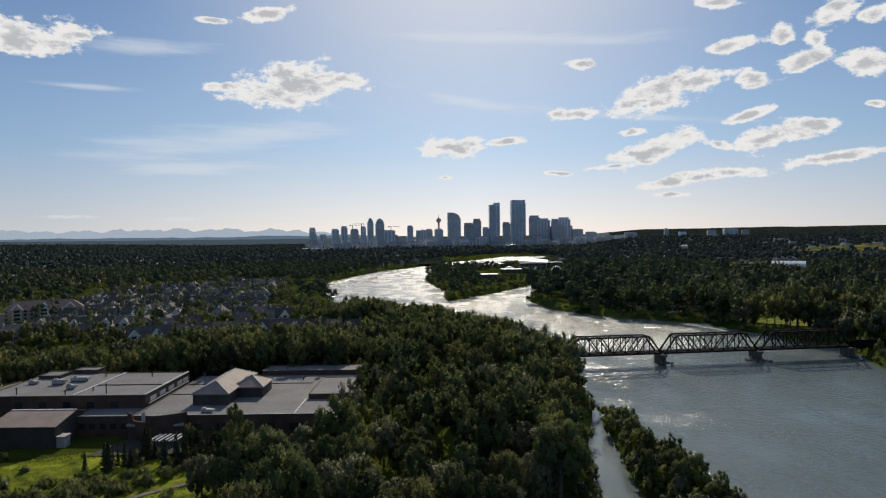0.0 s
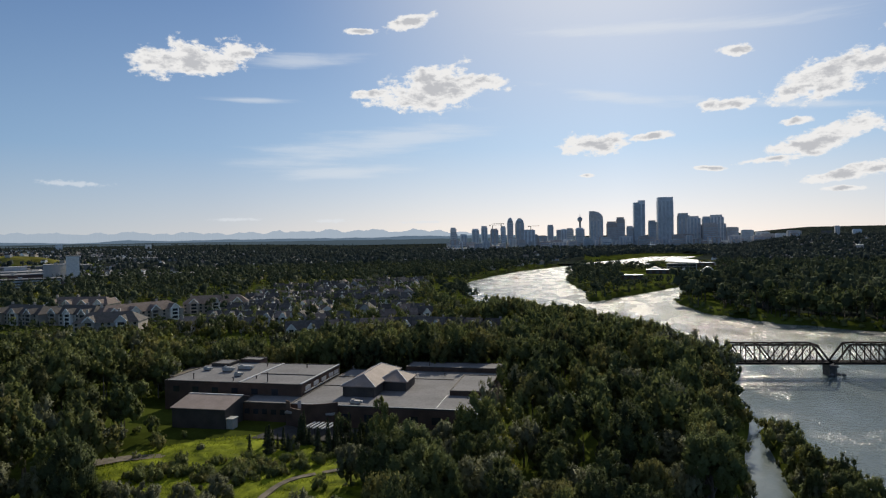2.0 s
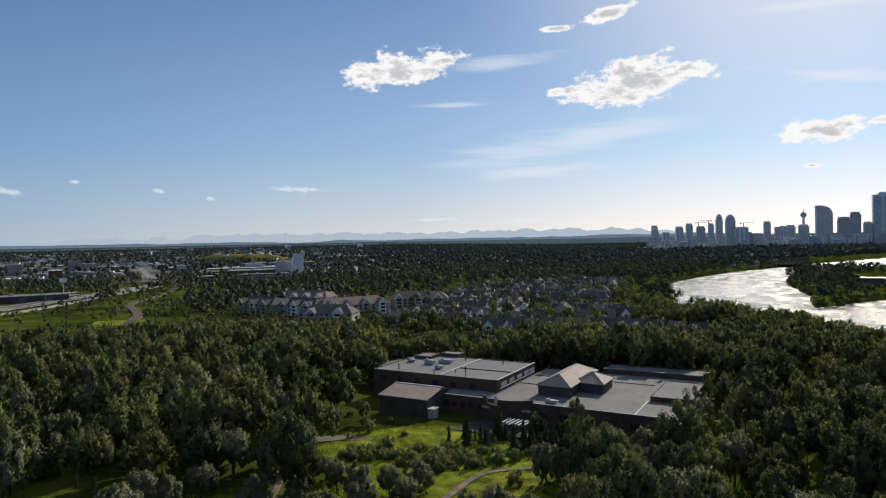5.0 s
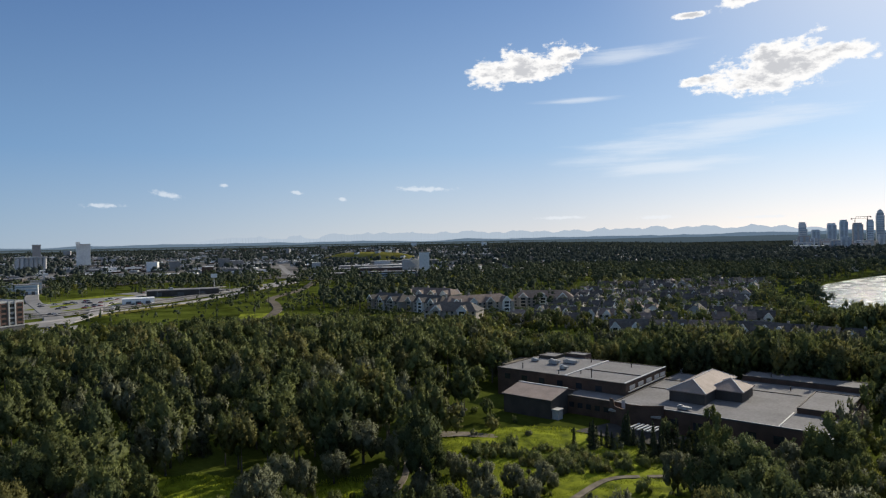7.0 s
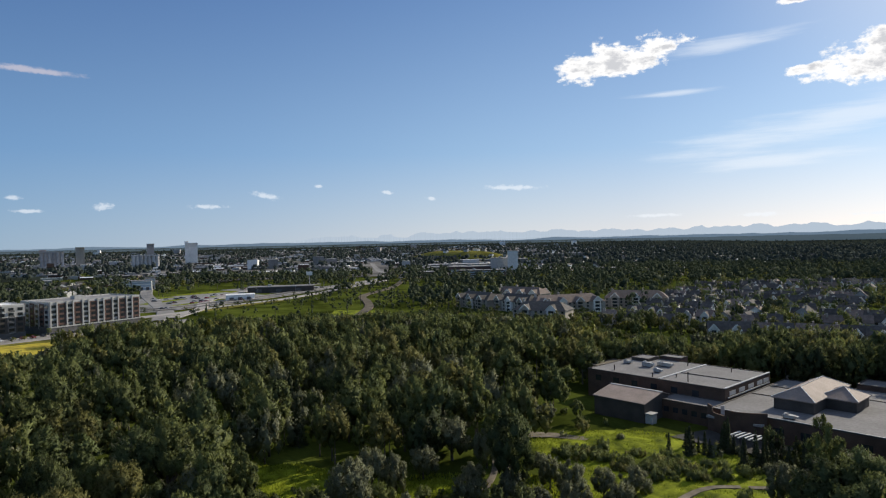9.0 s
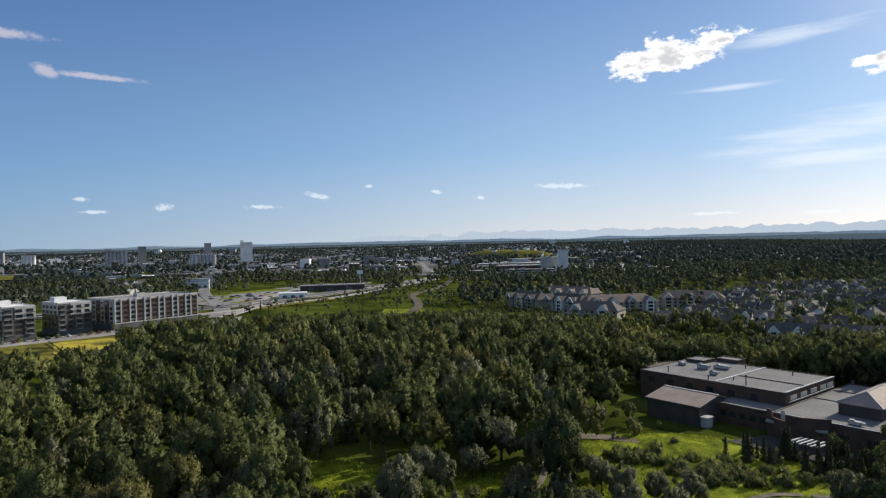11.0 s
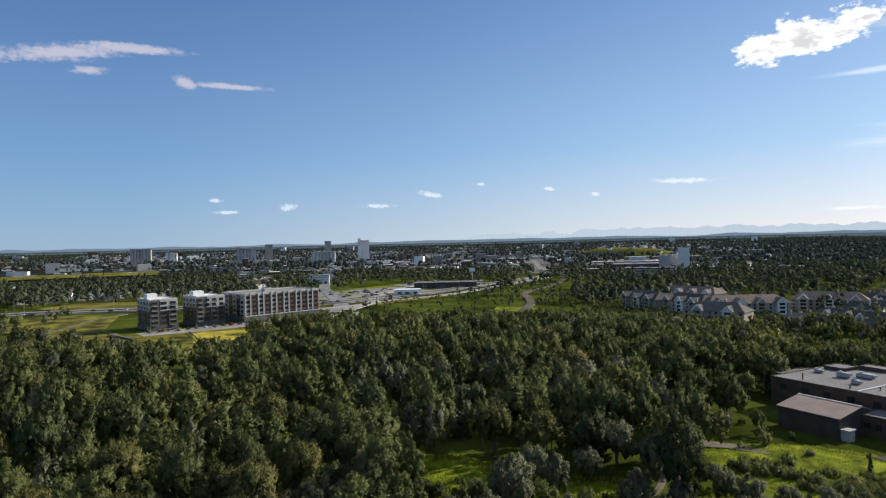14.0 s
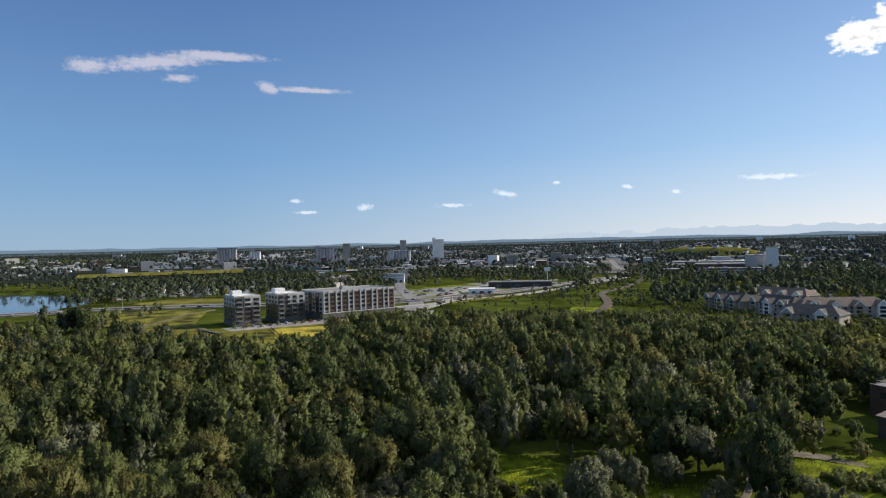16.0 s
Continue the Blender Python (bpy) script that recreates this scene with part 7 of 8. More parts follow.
WOOD = []
for x, y, az, r, p in zip(_x, _y, _azw, _rw, _pick):
    if az < 12 and r < 240:
        p -= 0.24
    kind = "cotton" if p > 0.42 else "poplar" if p > 0.22 else "silver" if p > 0.02 else "spruce" if p > -0.08 else "bright"
    if az < 30 and r > 212 and r < 320 and kind in ("silver", "bright"):
        kind = "cotton"
    s = _g.uniform(0.62, 1.2)
    if inside(SPIT, x, y) or in_glade(az, r) or az < -11.3 and r < 212 and x < 60:
        continue
    elif kind == "bright" and az > 40 and r < 300:
        kind = "silver"
    if inside(ESTATE, x, y):
        s *= 0.55
    if -62 < x < -24 and 136 < y < 166:
        s *= 0.55
    if az < -4 and r > 300 and x > 90:
        s *= 1.3
    free_sky = az < -6 and r > 300 and x > 90 or inside(ESTATE, x, y)
    tall = KINDS[kind][1] * s * 1.08
    roof = 50 - r * math.tan(radians(np.interp(az, CANOPY_AZ, CANOPY_DROP)))
    roof = min(roof, glade_roof(az, r))
    if tall > roof and not free_sky:
        s *= max(roof, 0) / tall
        if s < 0.34:
            kind, s = "bush", _g.uniform(0.7, 1.3)
    if s > 0.3 or free_sky:
        WOOD.append((r, x, y, kind, s, _g.uniform(0, 360)))
# the tall belt behind the brown building
for i in range(190):
    az, r = _g.uniform(1, 34), _g.uniform(226, 300)
    x, y = -math.sin(radians(az)) * r, math.cos(radians(az)) * r
    if inside([(-134, 152), (-60, 152), (-28, 158), (-26, 224), (-134, 214)], x, y) or wet(np.float64(x), np.float64(y)) > -3 or inside(ESTATE, x, y):
        continue
    top = 50 - r * math.tan(radians(np.interp(az, (1, 7, 9.5, 22, 27, 34), (7.9, 7.8, 7.35, 7.3, 8.2, 8.2)))) - _g.uniform(0, 2.0)
    kind = "poplar" if i % 3 == 0 else "cotton"
    WOOD.append((r, x, y, kind, top / KINDS[kind][1] / 1.05, _g.uniform(0, 360)))
# a hedge of trees right before the terrace
for i in range(150):
    az, r = _g.uniform(5, 27), _g.uniform(288, 316)
    x, y = -math.sin(radians(az)) * r, math.cos(radians(az)) * r
    if any(math.hypot(x - a, y - b) < c + 2 for a, b, c in FOOTPRINTS) or wet(np.float64(x), np.float64(y)) > -3:
        continue
    top = 50 - r * math.tan(radians(np.interp(az, (1, 7, 9.5, 22, 27, 34), (7.9, 7.7, 7.05, 7.0, 7.8, 8.2)))) - _g.uniform(0, 2.0)
    WOOD.append((r, x, y, "cotton" if i % 4 else "silver", top / (14.5 if i % 4 else 10.5), _g.uniform(0, 360)))
# clumps on the grass slope
for cx, cy, n, spread in ((-505, -62, 16, 16), (-452, -88, 14, 14), (-565, -30, 5, 6), (-402, -30, 10, 12), (-398, 96, 12, 10), (-385, 82, 6, 6), (-352, -62, 16, 18)):
    for i in range(n):
        x, y = cx + _g.normal() * spread, cy + _g.normal() * spread
        if wet(np.float64(x), np.float64(y)) < -3 and rim(HIGHWAY, np.float64(x), np.float64(y), False) > 14:
            WOOD.append((math.hypot(x, y), x, y, "cotton" if i % 3 else "silver", _g.uniform(0.4, 0.85), _g.uniform(0, 360)))
# dark trees before the lagoon and along the foot of the slope
for cx, cy, n, spread, tall in ((-472, -70, 16, 7, 17), (-462, -60, 8, 5, 14), (-446, -90, 12, 9, 10), (-452, -106, 14, 10, 11), (-430, -112, 16, 12, 11), (-420, -92, 14, 10, 9), (-400, -70, 14, 10, 9),
                                (-381, -32, 5, 3, 14), (-372, -14, 6, 3, 12), (-362, -6, 5, 4, 8), (-392, -48, 8, 6, 10), (-352, 8, 5, 4, 7), (-345, 24, 4, 4, 7), (-360, -42, 12, 8, 9), (-408, -48, 6, 5, 8)):
    for i in range(n):
        x, y = cx + _g.normal() * spread, cy + _g.normal() * spread
        if rim(HIGHWAY, np.float64(x), np.float64(y), False) > 14:
            WOOD.append((min(math.hypot(x, y), 399), x, y, ("cotton", "cotton", "silver", "poplar")[i % 4], tall / 15 * _g.uniform(0.7, 1.05) * (1.3 if i % 4 == 2 else 1), _g.uniform(0, 360)))
# low growth on the spit
for i in range(240):
    x, y = _g.uniform(38, 61), _g.uniform(92, 198)
    if inside(SPIT, x, y) and rim(SPIT, np.float64(x), np.float64(y)) > 1.6:
        WOOD.append((math.hypot(x, y), x, y, ("silver", "bright", "cotton", "bush")[_g.choice(4, p=(0.2, 0.12, 0.4, 0.28))], _g.uniform(0.32, 0.56), _g.uniform(0, 360)))
# young street trees before the condominiums
for i in range(16):
    t = i / 15
    WOOD.append((440, -424 - 22 * t, 24 + 135 * t + _g.uniform(-2, 2), "bright" if i % 3 else "cotton", _g.uniform(0.3, 0.45), _g.uniform(0, 360)))
# spruces and shrubs round the meadow
for i in range(26):
    WOOD.append((140, _g.uniform(-80, -42), _g.uniform(140, 150), "spruce", _g.uniform(0.35, 0.75), _g.uniform(0, 360)))
for i in range(50):
    x, y = _g.uniform(-112, -42), _g.uniform(104, 150)
    if inside(MEADOW, x, y) and rim([(-45, 138), (-54, 131), (-61, 124), (-62, 112), (-61, 98)], np.float64(x), np.float64(y), False) > 3:
        WOOD.append((150, x, y, ("shrub", "bush")[i % 2], _g.uniform(0.3, 0.95), _g.uniform(0, 360)))
for i in range(120):
    t, w = _g.uniform(0, 1), _g.normal() * 4.5
    x, y = -98 + 40 * t + 0.3 * w, 121 + 12 * t + w
    if inside(MEADOW, x, y) and rim([(-45, 138), (-54, 131), (-61, 124), (-62, 112), (-61, 98)], np.float64(x), np.float64(y), False) > 3:
        WOOD.append((150, x, y, "bush", _g.uniform(0.25, 0.75), _g.uniform(0, 360)))
# young trees and spruces along the front of the brown building
for i in range(44):
    x = _g.uniform(-63, -22)
    y = 152 + (x + 63) * 0.1 + _g.uniform(-7, 5)
    kind = ("spruce", "cotton", "bright", "spruce")[i % 4] if x < -48 else ("cotton", "silver", "poplar")[i % 3]
    WOOD.append((150, x, y, kind, _g.uniform(0.3, 0.5) if kind != "spruce" else _g.uniform(0.4, 0.7), _g.uniform(0, 360)))
# silvery willows at the near side of the meadow
for x, y, s in ((-113, 94, 0.9), (-110, 100, 1.0), (-101, 102, 0.8), (-109, 77, 0.8), (-103, 78, 0.7), (-88, 84, 0.7), (-83, 90, 0.7), (-77, 101, 0.7), (-73, 106, 0.72),
                (-69, 110, 0.65), (-67, 102, 0.58), (-47, 124, 0.76), (-43, 131, 0.76), (-37, 133, 0.86), (-31, 141, 0.86), (-41, 120, 0.58), (-77, 91, 0.58), (-106, 88, 0.7),
                (-117, 99, 0.85), (-121, 105, 0.8), (-95, 92, 0.55), (-90, 107, 0.5), (-84, 103, 0.6), (-72, 95, 0.6), (-35, 126, 0.7), (-29, 132, 0.8)):
    WOOD.append((120, x, y, "silver", s, _g.uniform(0, 360)))
# tall trees on the river bend, seen against the water
for i in range(150):
    az, r = _g.uniform(0.5, 10), _g.uniform(338, 402)
    x, y = -math.sin(radians(az)) * r, math.cos(radians(az)) * r
    if wet(np.float64(x), np.float64(y)) > -3 or any(math.hypot(x - a, y - b) < c + 1.5 for a, b, c in FOOTPRINTS):
        continue
    top = 50 - r * math.tan(radians(np.interp(az, (1, 3.7, 5.8, 8, 10), (5.6, 5.35, 5.0, 4.6, 5.4)))) - _g.uniform(0, 5)
    WOOD.append((r, x, y, ("cotton", "poplar", "bright")[_g.choice(3, p=(0.6, 0.15, 0.25))], min(top / 15.2, 1.3), _g.uniform(0, 360)))
# yellow-green trees behind the brown building
for x, y, s in ((-163, 241, 0.95), (-158, 235, 0.8), (-152, 240, 0.9), (-147, 246, 0.75), (-168, 236, 0.7), (-112, 230, 0.62), (-98, 233, 0.6), (-92, 231, 0.7), (-86, 229, 0.55), (-142, 226, 0.8)):
    WOOD.append((160, x, y, "bright", s, _g.uniform(0, 360)))
WOOD.append((160, -78, 232, "spruce", 1.0, 20.0))
# trees close round the workshop shed
for i in range(70):
    x, y = _g.uniform(-150, -95), _g.uniform(112, 162)
    if inside([(-152, 122), (-135, 150), (-112, 158), (-100, 152), (-104, 143), (-118, 134), (-122, 118), (-138, 112)], x, y) and not any(math.hypot(x - a, y - b) < c + 1 for a, b, c in FOOTPRINTS):
        WOOD.append((150, x, y, "bush" if i % 3 == 0 else "cotton" if i % 3 == 1 else "silver", _g.uniform(0.5, 0.8), _g.uniform(0, 360)))
# dark trees before the apartment houses
for x0, y0, x1, y1 in ((-372, 330, -330, 334), (-330, 334, -290, 336), (-290, 336, -262, 352), (-285, 296, -240, 300), (-262, 300, -225, 312), (-390, 345, -372, 330)):
    for i in range(9):
        t = (i + _g.uniform(0, 1)) / 9
        x, y = x0 + (x1 - x0) * t + _g.uniform(-3, 3), y0 + (y1 - y0) * t + _g.uniform(-5, 5)
        if not any(math.hypot(x - a, y - b) < c for a, b, c in FOOTPRINTS):
            WOOD.append((math.hypot(x, y), x, y, ("cotton", "spruce", "cotton")[i % 3], _g.uniform(0.38, 0.62), _g.uniform(0, 360)))
# tall trees at the near end of the bridge
for i in range(34):
    x, y = _g.uniform(26, 52), _g.uniform(226, 262)
    if wet(np.float64(x), np.float64(y)) < -2 and rim([(20, 246), (240, 289)], np.float64(x), np.float64(y), False) > 3.5:
        WOOD.append((math.hypot(x, y), x, y, "cotton" if i % 3 else "silver", _g.uniform(0.85, 1.1) * (1 if i % 3 else 1.3), _g.uniform(0, 360)))
# garden trees between the houses
for i in range(1500):
    x, y = _g.uniform(-330, -25), _g.uniform(290, 730)
    if not inside(ESTATE, x, y) or any(math.hypot(x - a, y - b) < c + 0.6 for a, b, c in FOOTPRINTS):
        continue
    WOOD.append((math.hypot(x, y), x, y, ("cotton", "poplar", "bright", "silver", "spruce")[_g.choice(5, p=(0.42, 0.1, 0.22, 0.16, 0.1))], _g.uniform(0.42, 0.85), _g.uniform(0, 360)))
WOOD.sort(key=lambda w: w[0])
NEAR, REST = WOOD[:300], WOOD[300:]

TEMPLATES = {k: [near_template(k, 31 * i + j, {"shrub": 800, "bush": 1000, "spruce": 2200}.get(k, 3900), {"shrub": 0.22, "bush": 0.25, "spruce": 0.36}.get(k, 0.31)) for j in range({"cotton": 5, "silver": 5}.get(k, 2))]
             for i, k in enumerate(KINDS)}
first = {}
for i, (r, x, y, kind, s, turn) in enumerate(NEAR):
    z = float(land(np.float64(x), np.float64(y)))
    t = TEMPLATES[kind][i % len(TEMPLATES[kind])]
    m = pose(x, y, z, 0, 0, turn) @ Matrix.Diagonal((s * (0.82 + 0.42 * (i * 37 % 50) / 50), s * (0.82 + 0.42 * (i * 23 % 50) / 50), s * (0.85 + 0.3 * (i * 13 % 50) / 50), 1))
    if t in first:
        copy_thing(t, m)
    else:
        first[t] = m
for t, m in first.items():
    t.matrix_basis = m
for k in TEMPLATES.values():
    for t in k:
        if t not in first:
            for o in (*t.children_recursive, t):
                bpy.data.objects.remove(o)


def lumped(rng, kind, boughs, n, leaf):
    """A tree for the distance: a few uneven boughs and loose leaves round them."""
    mk, h, r, base, lobes = KINDS[kind][:5]
    base *= 0.4
    if kind == "spruce":
        vs = [np.array([(r * 0.8 * math.cos(k * 1.047), r * 0.8 * math.sin(k * 1.047), base) for k in range(6)] + [(0, 0, h)])]
        fs, ns = [np.array([(k, (k + 1) % 6, 6) for k in range(6)])], [unit(vs[0] * [1, 1, 0] + [0, 0, 0.6])]
    else:
        vs, fs, ns = [], [], []
        cz, hz = (h + base) / 2, (h - base) / 2
        for b in range(boughs):
            a, q = b * 2.4 + rng.uniform(-0.5, 0.5), 0.0 if boughs == 1 else rng.uniform(0.25, 0.55)
            c = np.array([math.cos(a) * q * r, math.sin(a) * q * r, cz + hz * (rng.uniform(-0.5, 0.6) if boughs > 1 else 0)])
            size = np.array([r, r, (r + hz) * 0.5]) * (rng.uniform(0.34, 0.5) if boughs > 1 else 0.75)
            vs.append(c + GEM * 1.15 * size * rng.uniform(0.75, 1.25, (8, 1)))
            fs.append(GEM_FACES + 8 * b)
            ns.append(unit(GEM + [0, 0, 0.2] + (vs[-1] - [0, 0, cz]) / [r, r, hz]))
    v, f, m = np.concatenate(vs), np.concatenate(fs), np.concatenate(ns)
    lv, lt, ln = mk(rng, n, h, r, base, leaf, lobes, 0)
    return np.concatenate([v, lv]), np.concatenate([f, lt + len(v)]), np.concatenate([m, ln])


def massed(name, rows, counts, label, category, seed, variants=5, mats=None, trunk=True, boughs=0):
    """Many trees joined into one mesh a kind: counts gives leaves and leaf size for each kind."""
    rng = np.random.default_rng(seed)
    by = {}
    for w in rows:
        by.setdefault(w[3], []).append(w)
    for kind, ws in by.items():
        mk, h, r, base, lobes, mat = KINDS[kind][:6]
        n, leaf = counts
        small = kind in ("shrub", "bush")
        sets = []
        for _ in range(variants):
            if boughs:
                sets.append(lumped(rng, kind, 2 if small and boughs > 1 else boughs, n // 2 if small else n, leaf * (0.5 if small else 1)))
            else:
                sets.append(mk(rng, n // 2 if small else n, h, r, base, leaf * (0.55 if small else 1), max(6, lobes // 3 if n < 250 else lobes // 2)))
        ws = np.array([(w[1], w[2], w[4], radians(w[5])) for w in ws])
        zz = land(ws[:, 0], ws[:, 1])
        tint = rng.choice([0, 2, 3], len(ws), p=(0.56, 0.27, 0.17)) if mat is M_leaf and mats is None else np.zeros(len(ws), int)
        out, tri, idx, nrm, count = [], [], [], [], 0
        for i in range(len(ws)):
            x, y, s, a = ws[i]
            wide = s * (0.8 + 0.4 * ((i * 11) % 10) / 10)
            c, q = math.cos(a) * wide, math.sin(a) * wide
            p, f, u = sets[i % variants]
            out.append(np.stack([p[:, 0] * c - p[:, 1] * q + x, p[:, 0] * q + p[:, 1] * c + y, p[:, 2] * s * (0.78 + 0.34 * ((i * 7) % 10) / 10) + zz[i]], 1))
            nrm.append(np.stack([(u[:, 0] * c - u[:, 1] * q) / wide, (u[:, 0] * q + u[:, 1] * c) / wide, u[:, 2]], 1))
            tri.append(f + count)
            idx.append(np.full(len(f), tint[i], np.int32))
            count += len(p)
            if trunk:
                w, t = 0.32 * s, h * 0.6 * s
                stem = []
                for k in range(3):
                    a0, a1 = k * 2.094, (k + 1) * 2.094
                    stem += [(x + w * math.cos(a0), y + w * math.sin(a0), zz[i] - 0.5), (x + w * math.cos(a1), y + w * math.sin(a1), zz[i] - 0.5), (x, y, zz[i] + t)]
                out.append(np.array(stem))
                nrm.append(unit(out[-1] * [1, 1, 0] - [x, y, 0] + [0, 0, 0.01]))
                tri.append(np.arange(9).reshape(3, 3) + count)
                idx.append(np.ones(3, np.int32))
                count += 9
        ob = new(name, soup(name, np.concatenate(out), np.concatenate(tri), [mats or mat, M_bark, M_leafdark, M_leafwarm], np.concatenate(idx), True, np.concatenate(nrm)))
        tagged(ob, label, category, kind="stuff")


massed("woodland", [w for w in REST if w[0] < 250], (560, 0.6), "dense wood of dark green cottonwoods and willows", "woodland", 3)
massed("woodland", [w for w in REST if 250 <= w[0] < 400], (230, 0.9), "dense wood of dark green cottonwoods and willows", "woodland", 4)
massed("woodland", [w for w in REST if w[0] >= 400 and w[1] < 60], (70, 1.2), "dense wood of dark green cottonwoods and willows", "woodland", 14, boughs=3)
# the darker leaf material here paints in the backlit shade of these crowns
massed("woodland", [w for w in REST if w[0] >= 400 and w[1] >= 60], (70, 1.2), "wood on the far river bank, leaves darkened as backlit", "woodland", 16, 5, M_leafdark, True, 3)

# rough grass in the clearings
_x, _y, _g = scatter(17, 0.5, 95, 175, 22, 68)
_k = inside(MEADOW, _x, _y) | inside(GLADE, _x, _y) | (np.hypot(_x, _y) < 140) & (_x < -0.36 * _y)
_k &= (rim([(-45, 138), (-54, 131), (-61, 124), (-62, 112), (-61, 98)], _x, _y, False) > 1.0) & (mottled(_x, _y, 0.12, 1.0) > -0.3)
_x, _y = _x[_k], _y[_k]
_z, _a, _h = land(_x, _y) + 0.3, _g.uniform(0, math.tau, len(_x)), _g.uniform(0.1, 0.45, len(_x))
_w = _g.uniform(0.15, 0.35, len(_x))
_tuft = np.stack([np.stack([_x - np.cos(_a) * _w, _y - np.sin(_a) * _w, _z - 0.5], 1), np.stack([_x + np.cos(_a) * _w, _y + np.sin(_a) * _w, _z - 0.5], 1),
                  np.stack([_x + _g.uniform(-0.3, 0.3, len(_x)), _y + _g.uniform(-0.3, 0.3, len(_x)), _z + _h], 1)], 1).reshape(-1, 3)
tagged(new("rough_grass", soup("rough_grass", _tuft, np.arange(len(_tuft)).reshape(-1, 3), [M_grass])), "rough sunlit green grass tufts", "grass", kind="stuff")

# groves from the river bend to the edge of the yards
_x, _y, _g = scatter(12, 10.2, 470, 1150)
_k = free(_x, _y, 2.5)
_x, _y = _x[_k], _y[_k]
_azw, _rw = np.degrees(np.arctan2(-_x, _y)), np.hypot(_x, _y)
_m = mottled(_x, _y, 0.008, 8.0)
_dens = np.where(_azw < 6, np.where((_x > 60) & (_rw < 800), 0.7, 0.95), 0.55 + 1.2 * _m)
_dens = np.where(inside(ESTATE, _x, _y), 0.9, _dens)
_dens = np.where((_azw > 6) & (_azw < 34) & (_rw > 760), 0.95, _dens)
_dens = np.where((_azw > 34) & (_azw < 50) & (_rw > 560) & (_rw < 800), 0.95, _dens)
_dens = np.where((_azw > 48) & (_azw < 80), np.where(_azw < 60, 0.8, np.where(_rw < 780, 0.55, 0.7)) + 1.2 * _m, _dens)
_dens = np.where((_azw > 80) & (_rw > 690) & (_rw < 1010), 0.9, _dens)
_dens = np.where((_azw > 80) & (_rw < 690), 0.06, _dens)
_dens = np.where((_azw > 76) & (_rw > 1010), 0.35 + 1.2 * _m, _dens)
_k = _g.uniform(size=len(_x)) < _dens
GROVE = [(math.hypot(x, y), x, y, "cotton" if p > 0.35 else "bright" if p < 0.18 else "poplar" if p < 0.25 else "spruce" if p < 0.3 else "silver", s, a)
         for x, y, p, s, a in zip(_x[_k], _y[_k], _g.uniform(size=_k.sum()), _g.uniform(0.7, 1.2, _k.sum()), _g.uniform(0, 360, _k.sum()))]
def roadside(x, y, r, a):
    """Low trees before the highway and the rail bed, and few of them."""
    az = math.degrees(math.atan2(-x, y))
    if 56 < az < 79 and r < 690:
        return 0.0 if a < 20 else 0.42 + 0.16 * math.sin(a)
    return 0.5 if 51 < az <= 56 and r < 800 else 1.0


GROVE = [(r, x, y, k, s * roadside(x, y, r, a), a) for r, x, y, k, s, a in GROVE if roadside(x, y, r, a) > 0]
GROVE = [(r, x, y, k, s * (0.6 if inside(ESTATE, x, y) else 1.45 if x > 60 and r < 800 and not inside(ISLAND, x, y) else 1), a) for r, x, y, k, s, a in GROVE]
GROVE = [(r, x, y, "cotton" if x > 60 and (k in ("bright", "silver") and a < 290 or k in ("poplar", "spruce")) or k == "silver" and a < 250 else k, s, a) for r, x, y, k, s, a in GROVE]


def before_hall(x, y, k, s):
    """Low growth on the island before the exhibition hall."""
    az, r = math.degrees(math.atan2(-x, y)), math.hypot(x, y)
    if not (-10.8 < az < -2.8 and 560 < r < 940 and inside(ISLAND, x, y)):
        return s
    top = 50 - r * math.tan(radians(3.3 if az < -4.9 else 3.6))
    return min(s, top / KINDS[k][1])


GROVE = [(r, x, y, k, before_hall(x, y, k, s), a) for r, x, y, k, s, a in GROVE if before_hall(x, y, k, s) > 0.15]
massed("grove", [w for w in GROVE if w[3] in ("bright", "silver")], (34, 1.3), "groves of green trees between houses and river", "grove", 5, boughs=3)
massed("grove", [w for w in GROVE if w[3] not in ("bright", "silver")], (34, 1.3), "groves of green trees between houses and river", "grove", 15, 7, M_grove, True, 3)
# bushes along the waterside
_x, _y, _g = scatter(18, 3.2, 120, 1300)
_w = wet(_x, _y)
_k = (_w < -0.4) & ((_w > -5.5) | inside(CHANNEL_VIEW, _x, _y)) & (_x > -200) & (rim([(20, 246), (240, 289)], _x, _y, False) > 6) & (_g.uniform(size=len(_x)) < np.where(np.hypot(_x, _y) > 500, 0.45, 0.75))
BANKS = [(0, x, y, "bush" if p > 0.3 else "bright" if p < 0.06 else "shrub", q * (0.4 if p < 0.06 else 1), a) for x, y, p, q, a in
         zip(_x[_k], _y[_k], _g.uniform(size=_k.sum()), _g.uniform(0.45, 1.15, _k.sum()), _g.uniform(0, 360, _k.sum()))]
massed("bank_bushes", [b for b in BANKS if math.hypot(b[1], b[2]) < 380], (280, 1.25), "low green bushes along the river banks", "bushes", 10, trunk=False)
massed("bank_bushes", [b for b in BANKS if math.hypot(b[1], b[2]) >= 380], (50, 1.4), "low green bushes along the river banks", "bushes", 9, trunk=False, boughs=1)

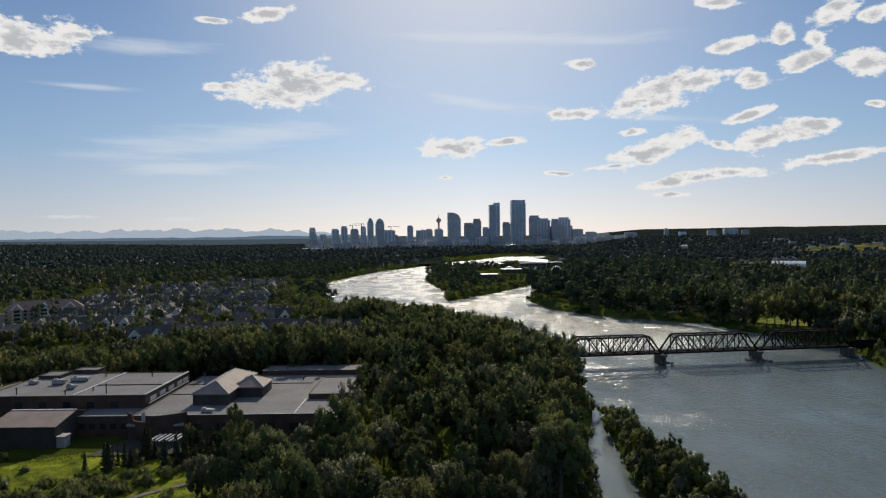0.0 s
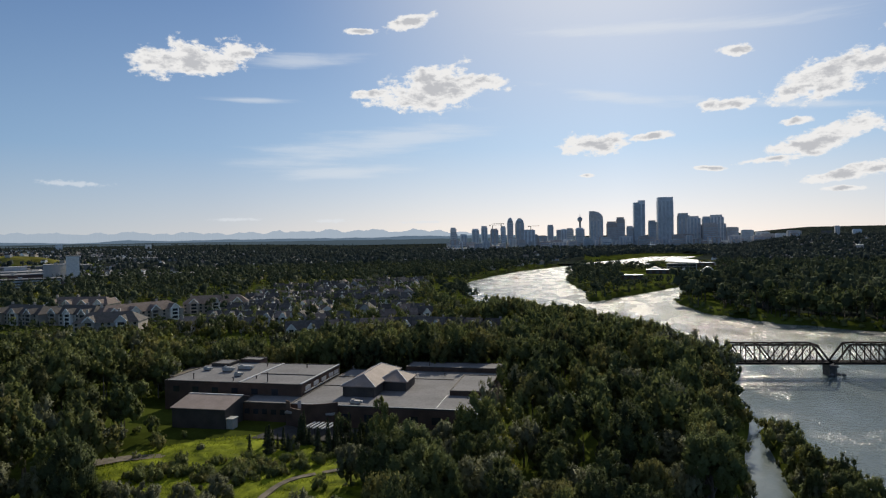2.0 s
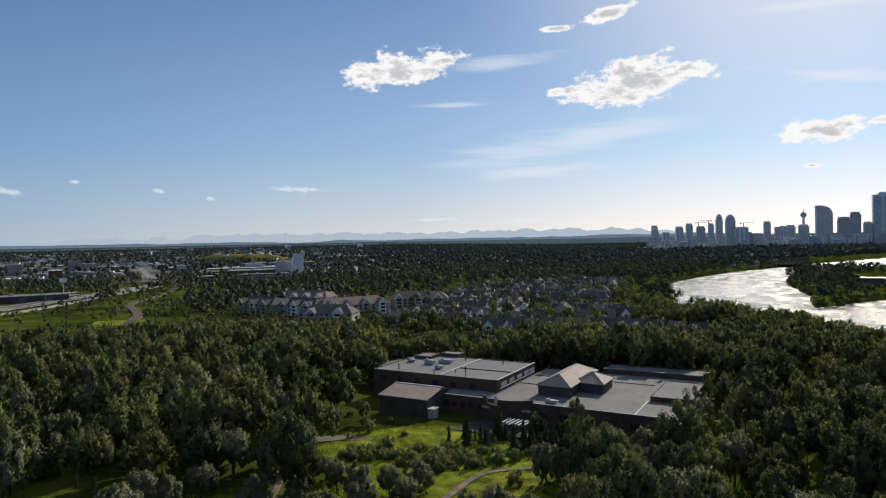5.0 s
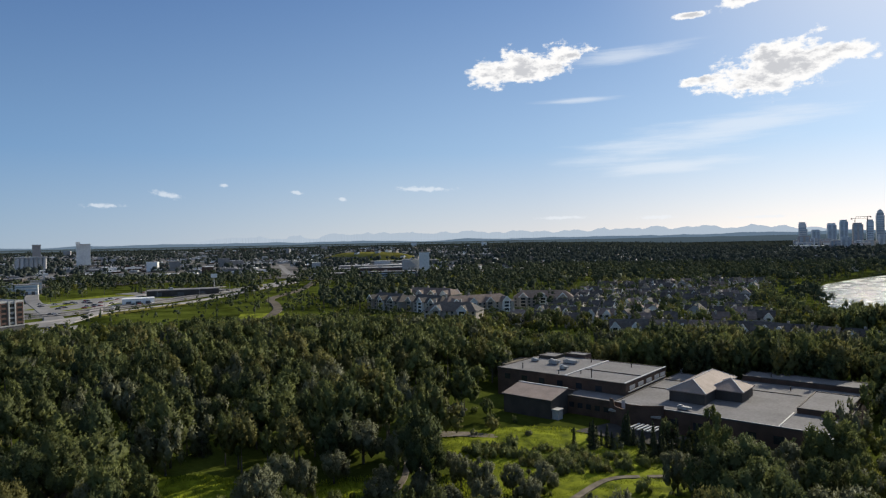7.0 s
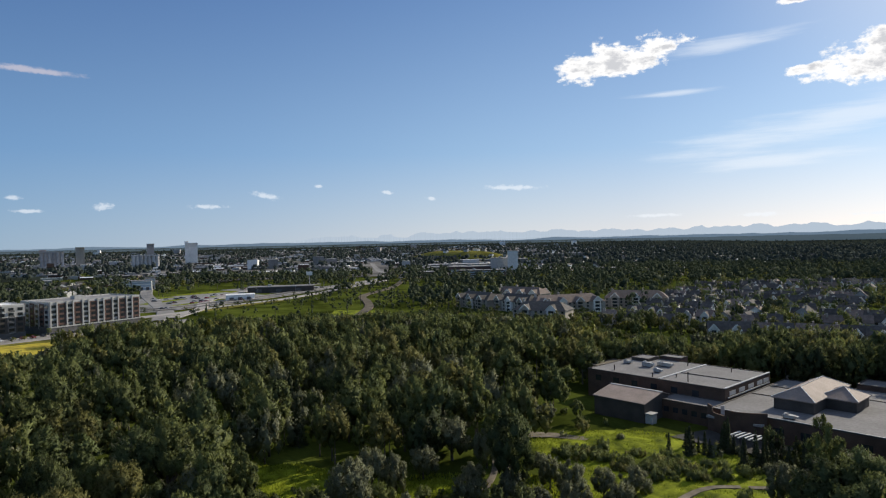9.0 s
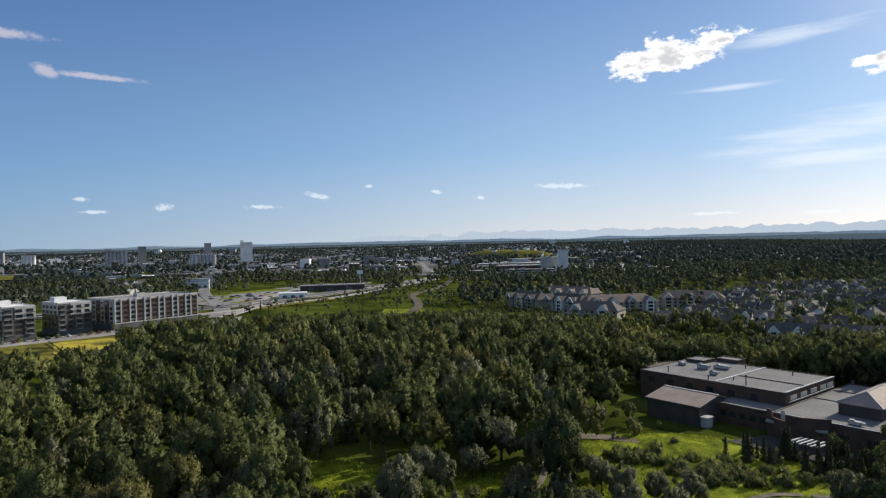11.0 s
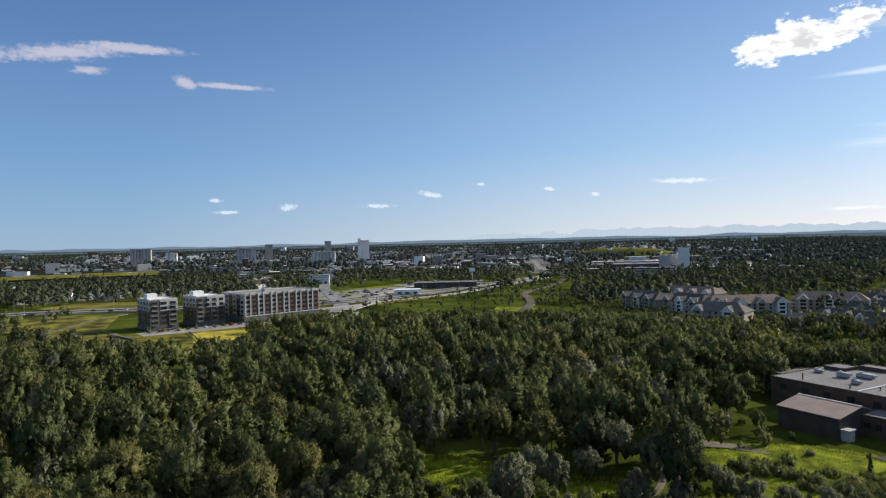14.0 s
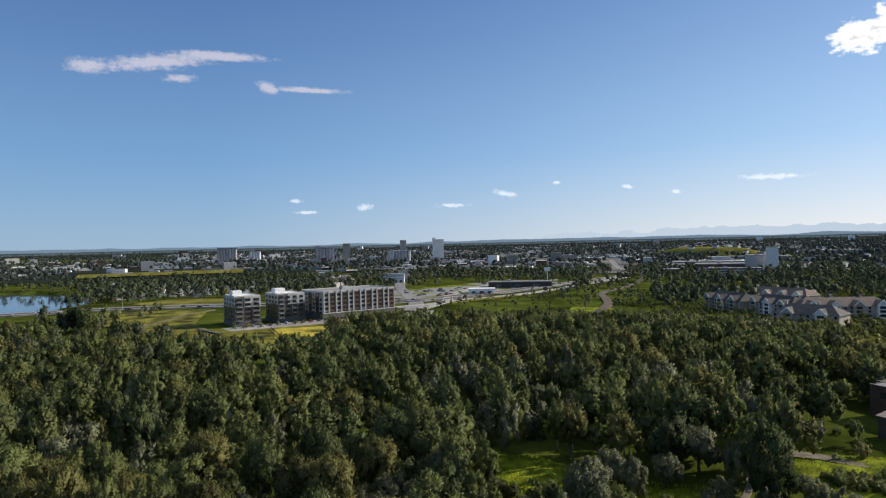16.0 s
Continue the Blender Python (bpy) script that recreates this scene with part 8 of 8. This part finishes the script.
# far tree cover of the suburbs
_x, _y, _g = scatter(13, 19.0, 1150, 3000)
_k = free(_x, _y, 4.0)
_x, _y = _x[_k], _y[_k]
_azw, _rw = np.degrees(np.arctan2(-_x, _y)), np.hypot(_x, _y)
_m = mottled(_x, _y, 0.004, 3.0)
_dens = np.where(_azw < -8, 0.95, 0) + np.where(_azw < 40, 0.68 + 0.8 * _m, np.where(_azw > 78, 0.34 + 0.9 * _m, 0.42 + 1.1 * _m)) * np.where(_rw > 2200, 0.75, 1)
_dens = np.where((_rw > 2800) & (_azw < 16) & (_azw > -18), 0.1, _dens)
_k = _g.uniform(size=len(_x)) < _dens
FAR = [(0, x, y, "cotton", s, a) for x, y, s, a in zip(_x[_k], _y[_k], _g.uniform(0.7, 1.5, _k.sum()), _g.uniform(0, 360, _k.sum()))]
for i in range(420):
    x, y = _g.uniform(-150, 420), _g.uniform(1180, 1950)
    if inside([(-75, 1180), (-45, 1340), (45, 1490), (140, 1745), (310, 1750), (420, 1760), (420, 1950), (-150, 1950), (-150, 1180)], x, y) and wet(np.float64(x), np.float64(y)) < -4:
        FAR.append((0, x, y, "cotton", _g.uniform(0.6, 1.0), _g.uniform(0, 360)))
massed("far_trees", FAR, (7, 2.8), "distant suburban tree cover, haze in the leaf colour", "trees", 6, 8, M_farhaze, False, 1)
_x, _y, _g = scatter(14, 36.0, 3000, 4550)
_m = mottled(_x, _y, 0.003, 3.0)
_k = (_g.uniform(size=len(_x)) < 0.75 + 0.8 * _m) & ((np.hypot(_x, _y) < 3850) | (np.degrees(np.arctan2(-_x, _y)) < -8)) & ~((np.degrees(np.arctan2(-_x, _y)) < 14) & (np.degrees(np.arctan2(-_x, _y)) > -16) & (np.hypot(_x, _y) < 3300))
FAR = [(0, x, y, "cotton", s, a) for x, y, s, a in zip(_x[_k], _y[_k], _g.uniform(0.6, 1.0, _k.sum()), _g.uniform(0, 360, _k.sum()))]
massed("far_woods", FAR, (6, 3.6), "distant wooded plain under the horizon, haze in the leaf colour", "woods", 8, 6, M_farhaze, False, 1)
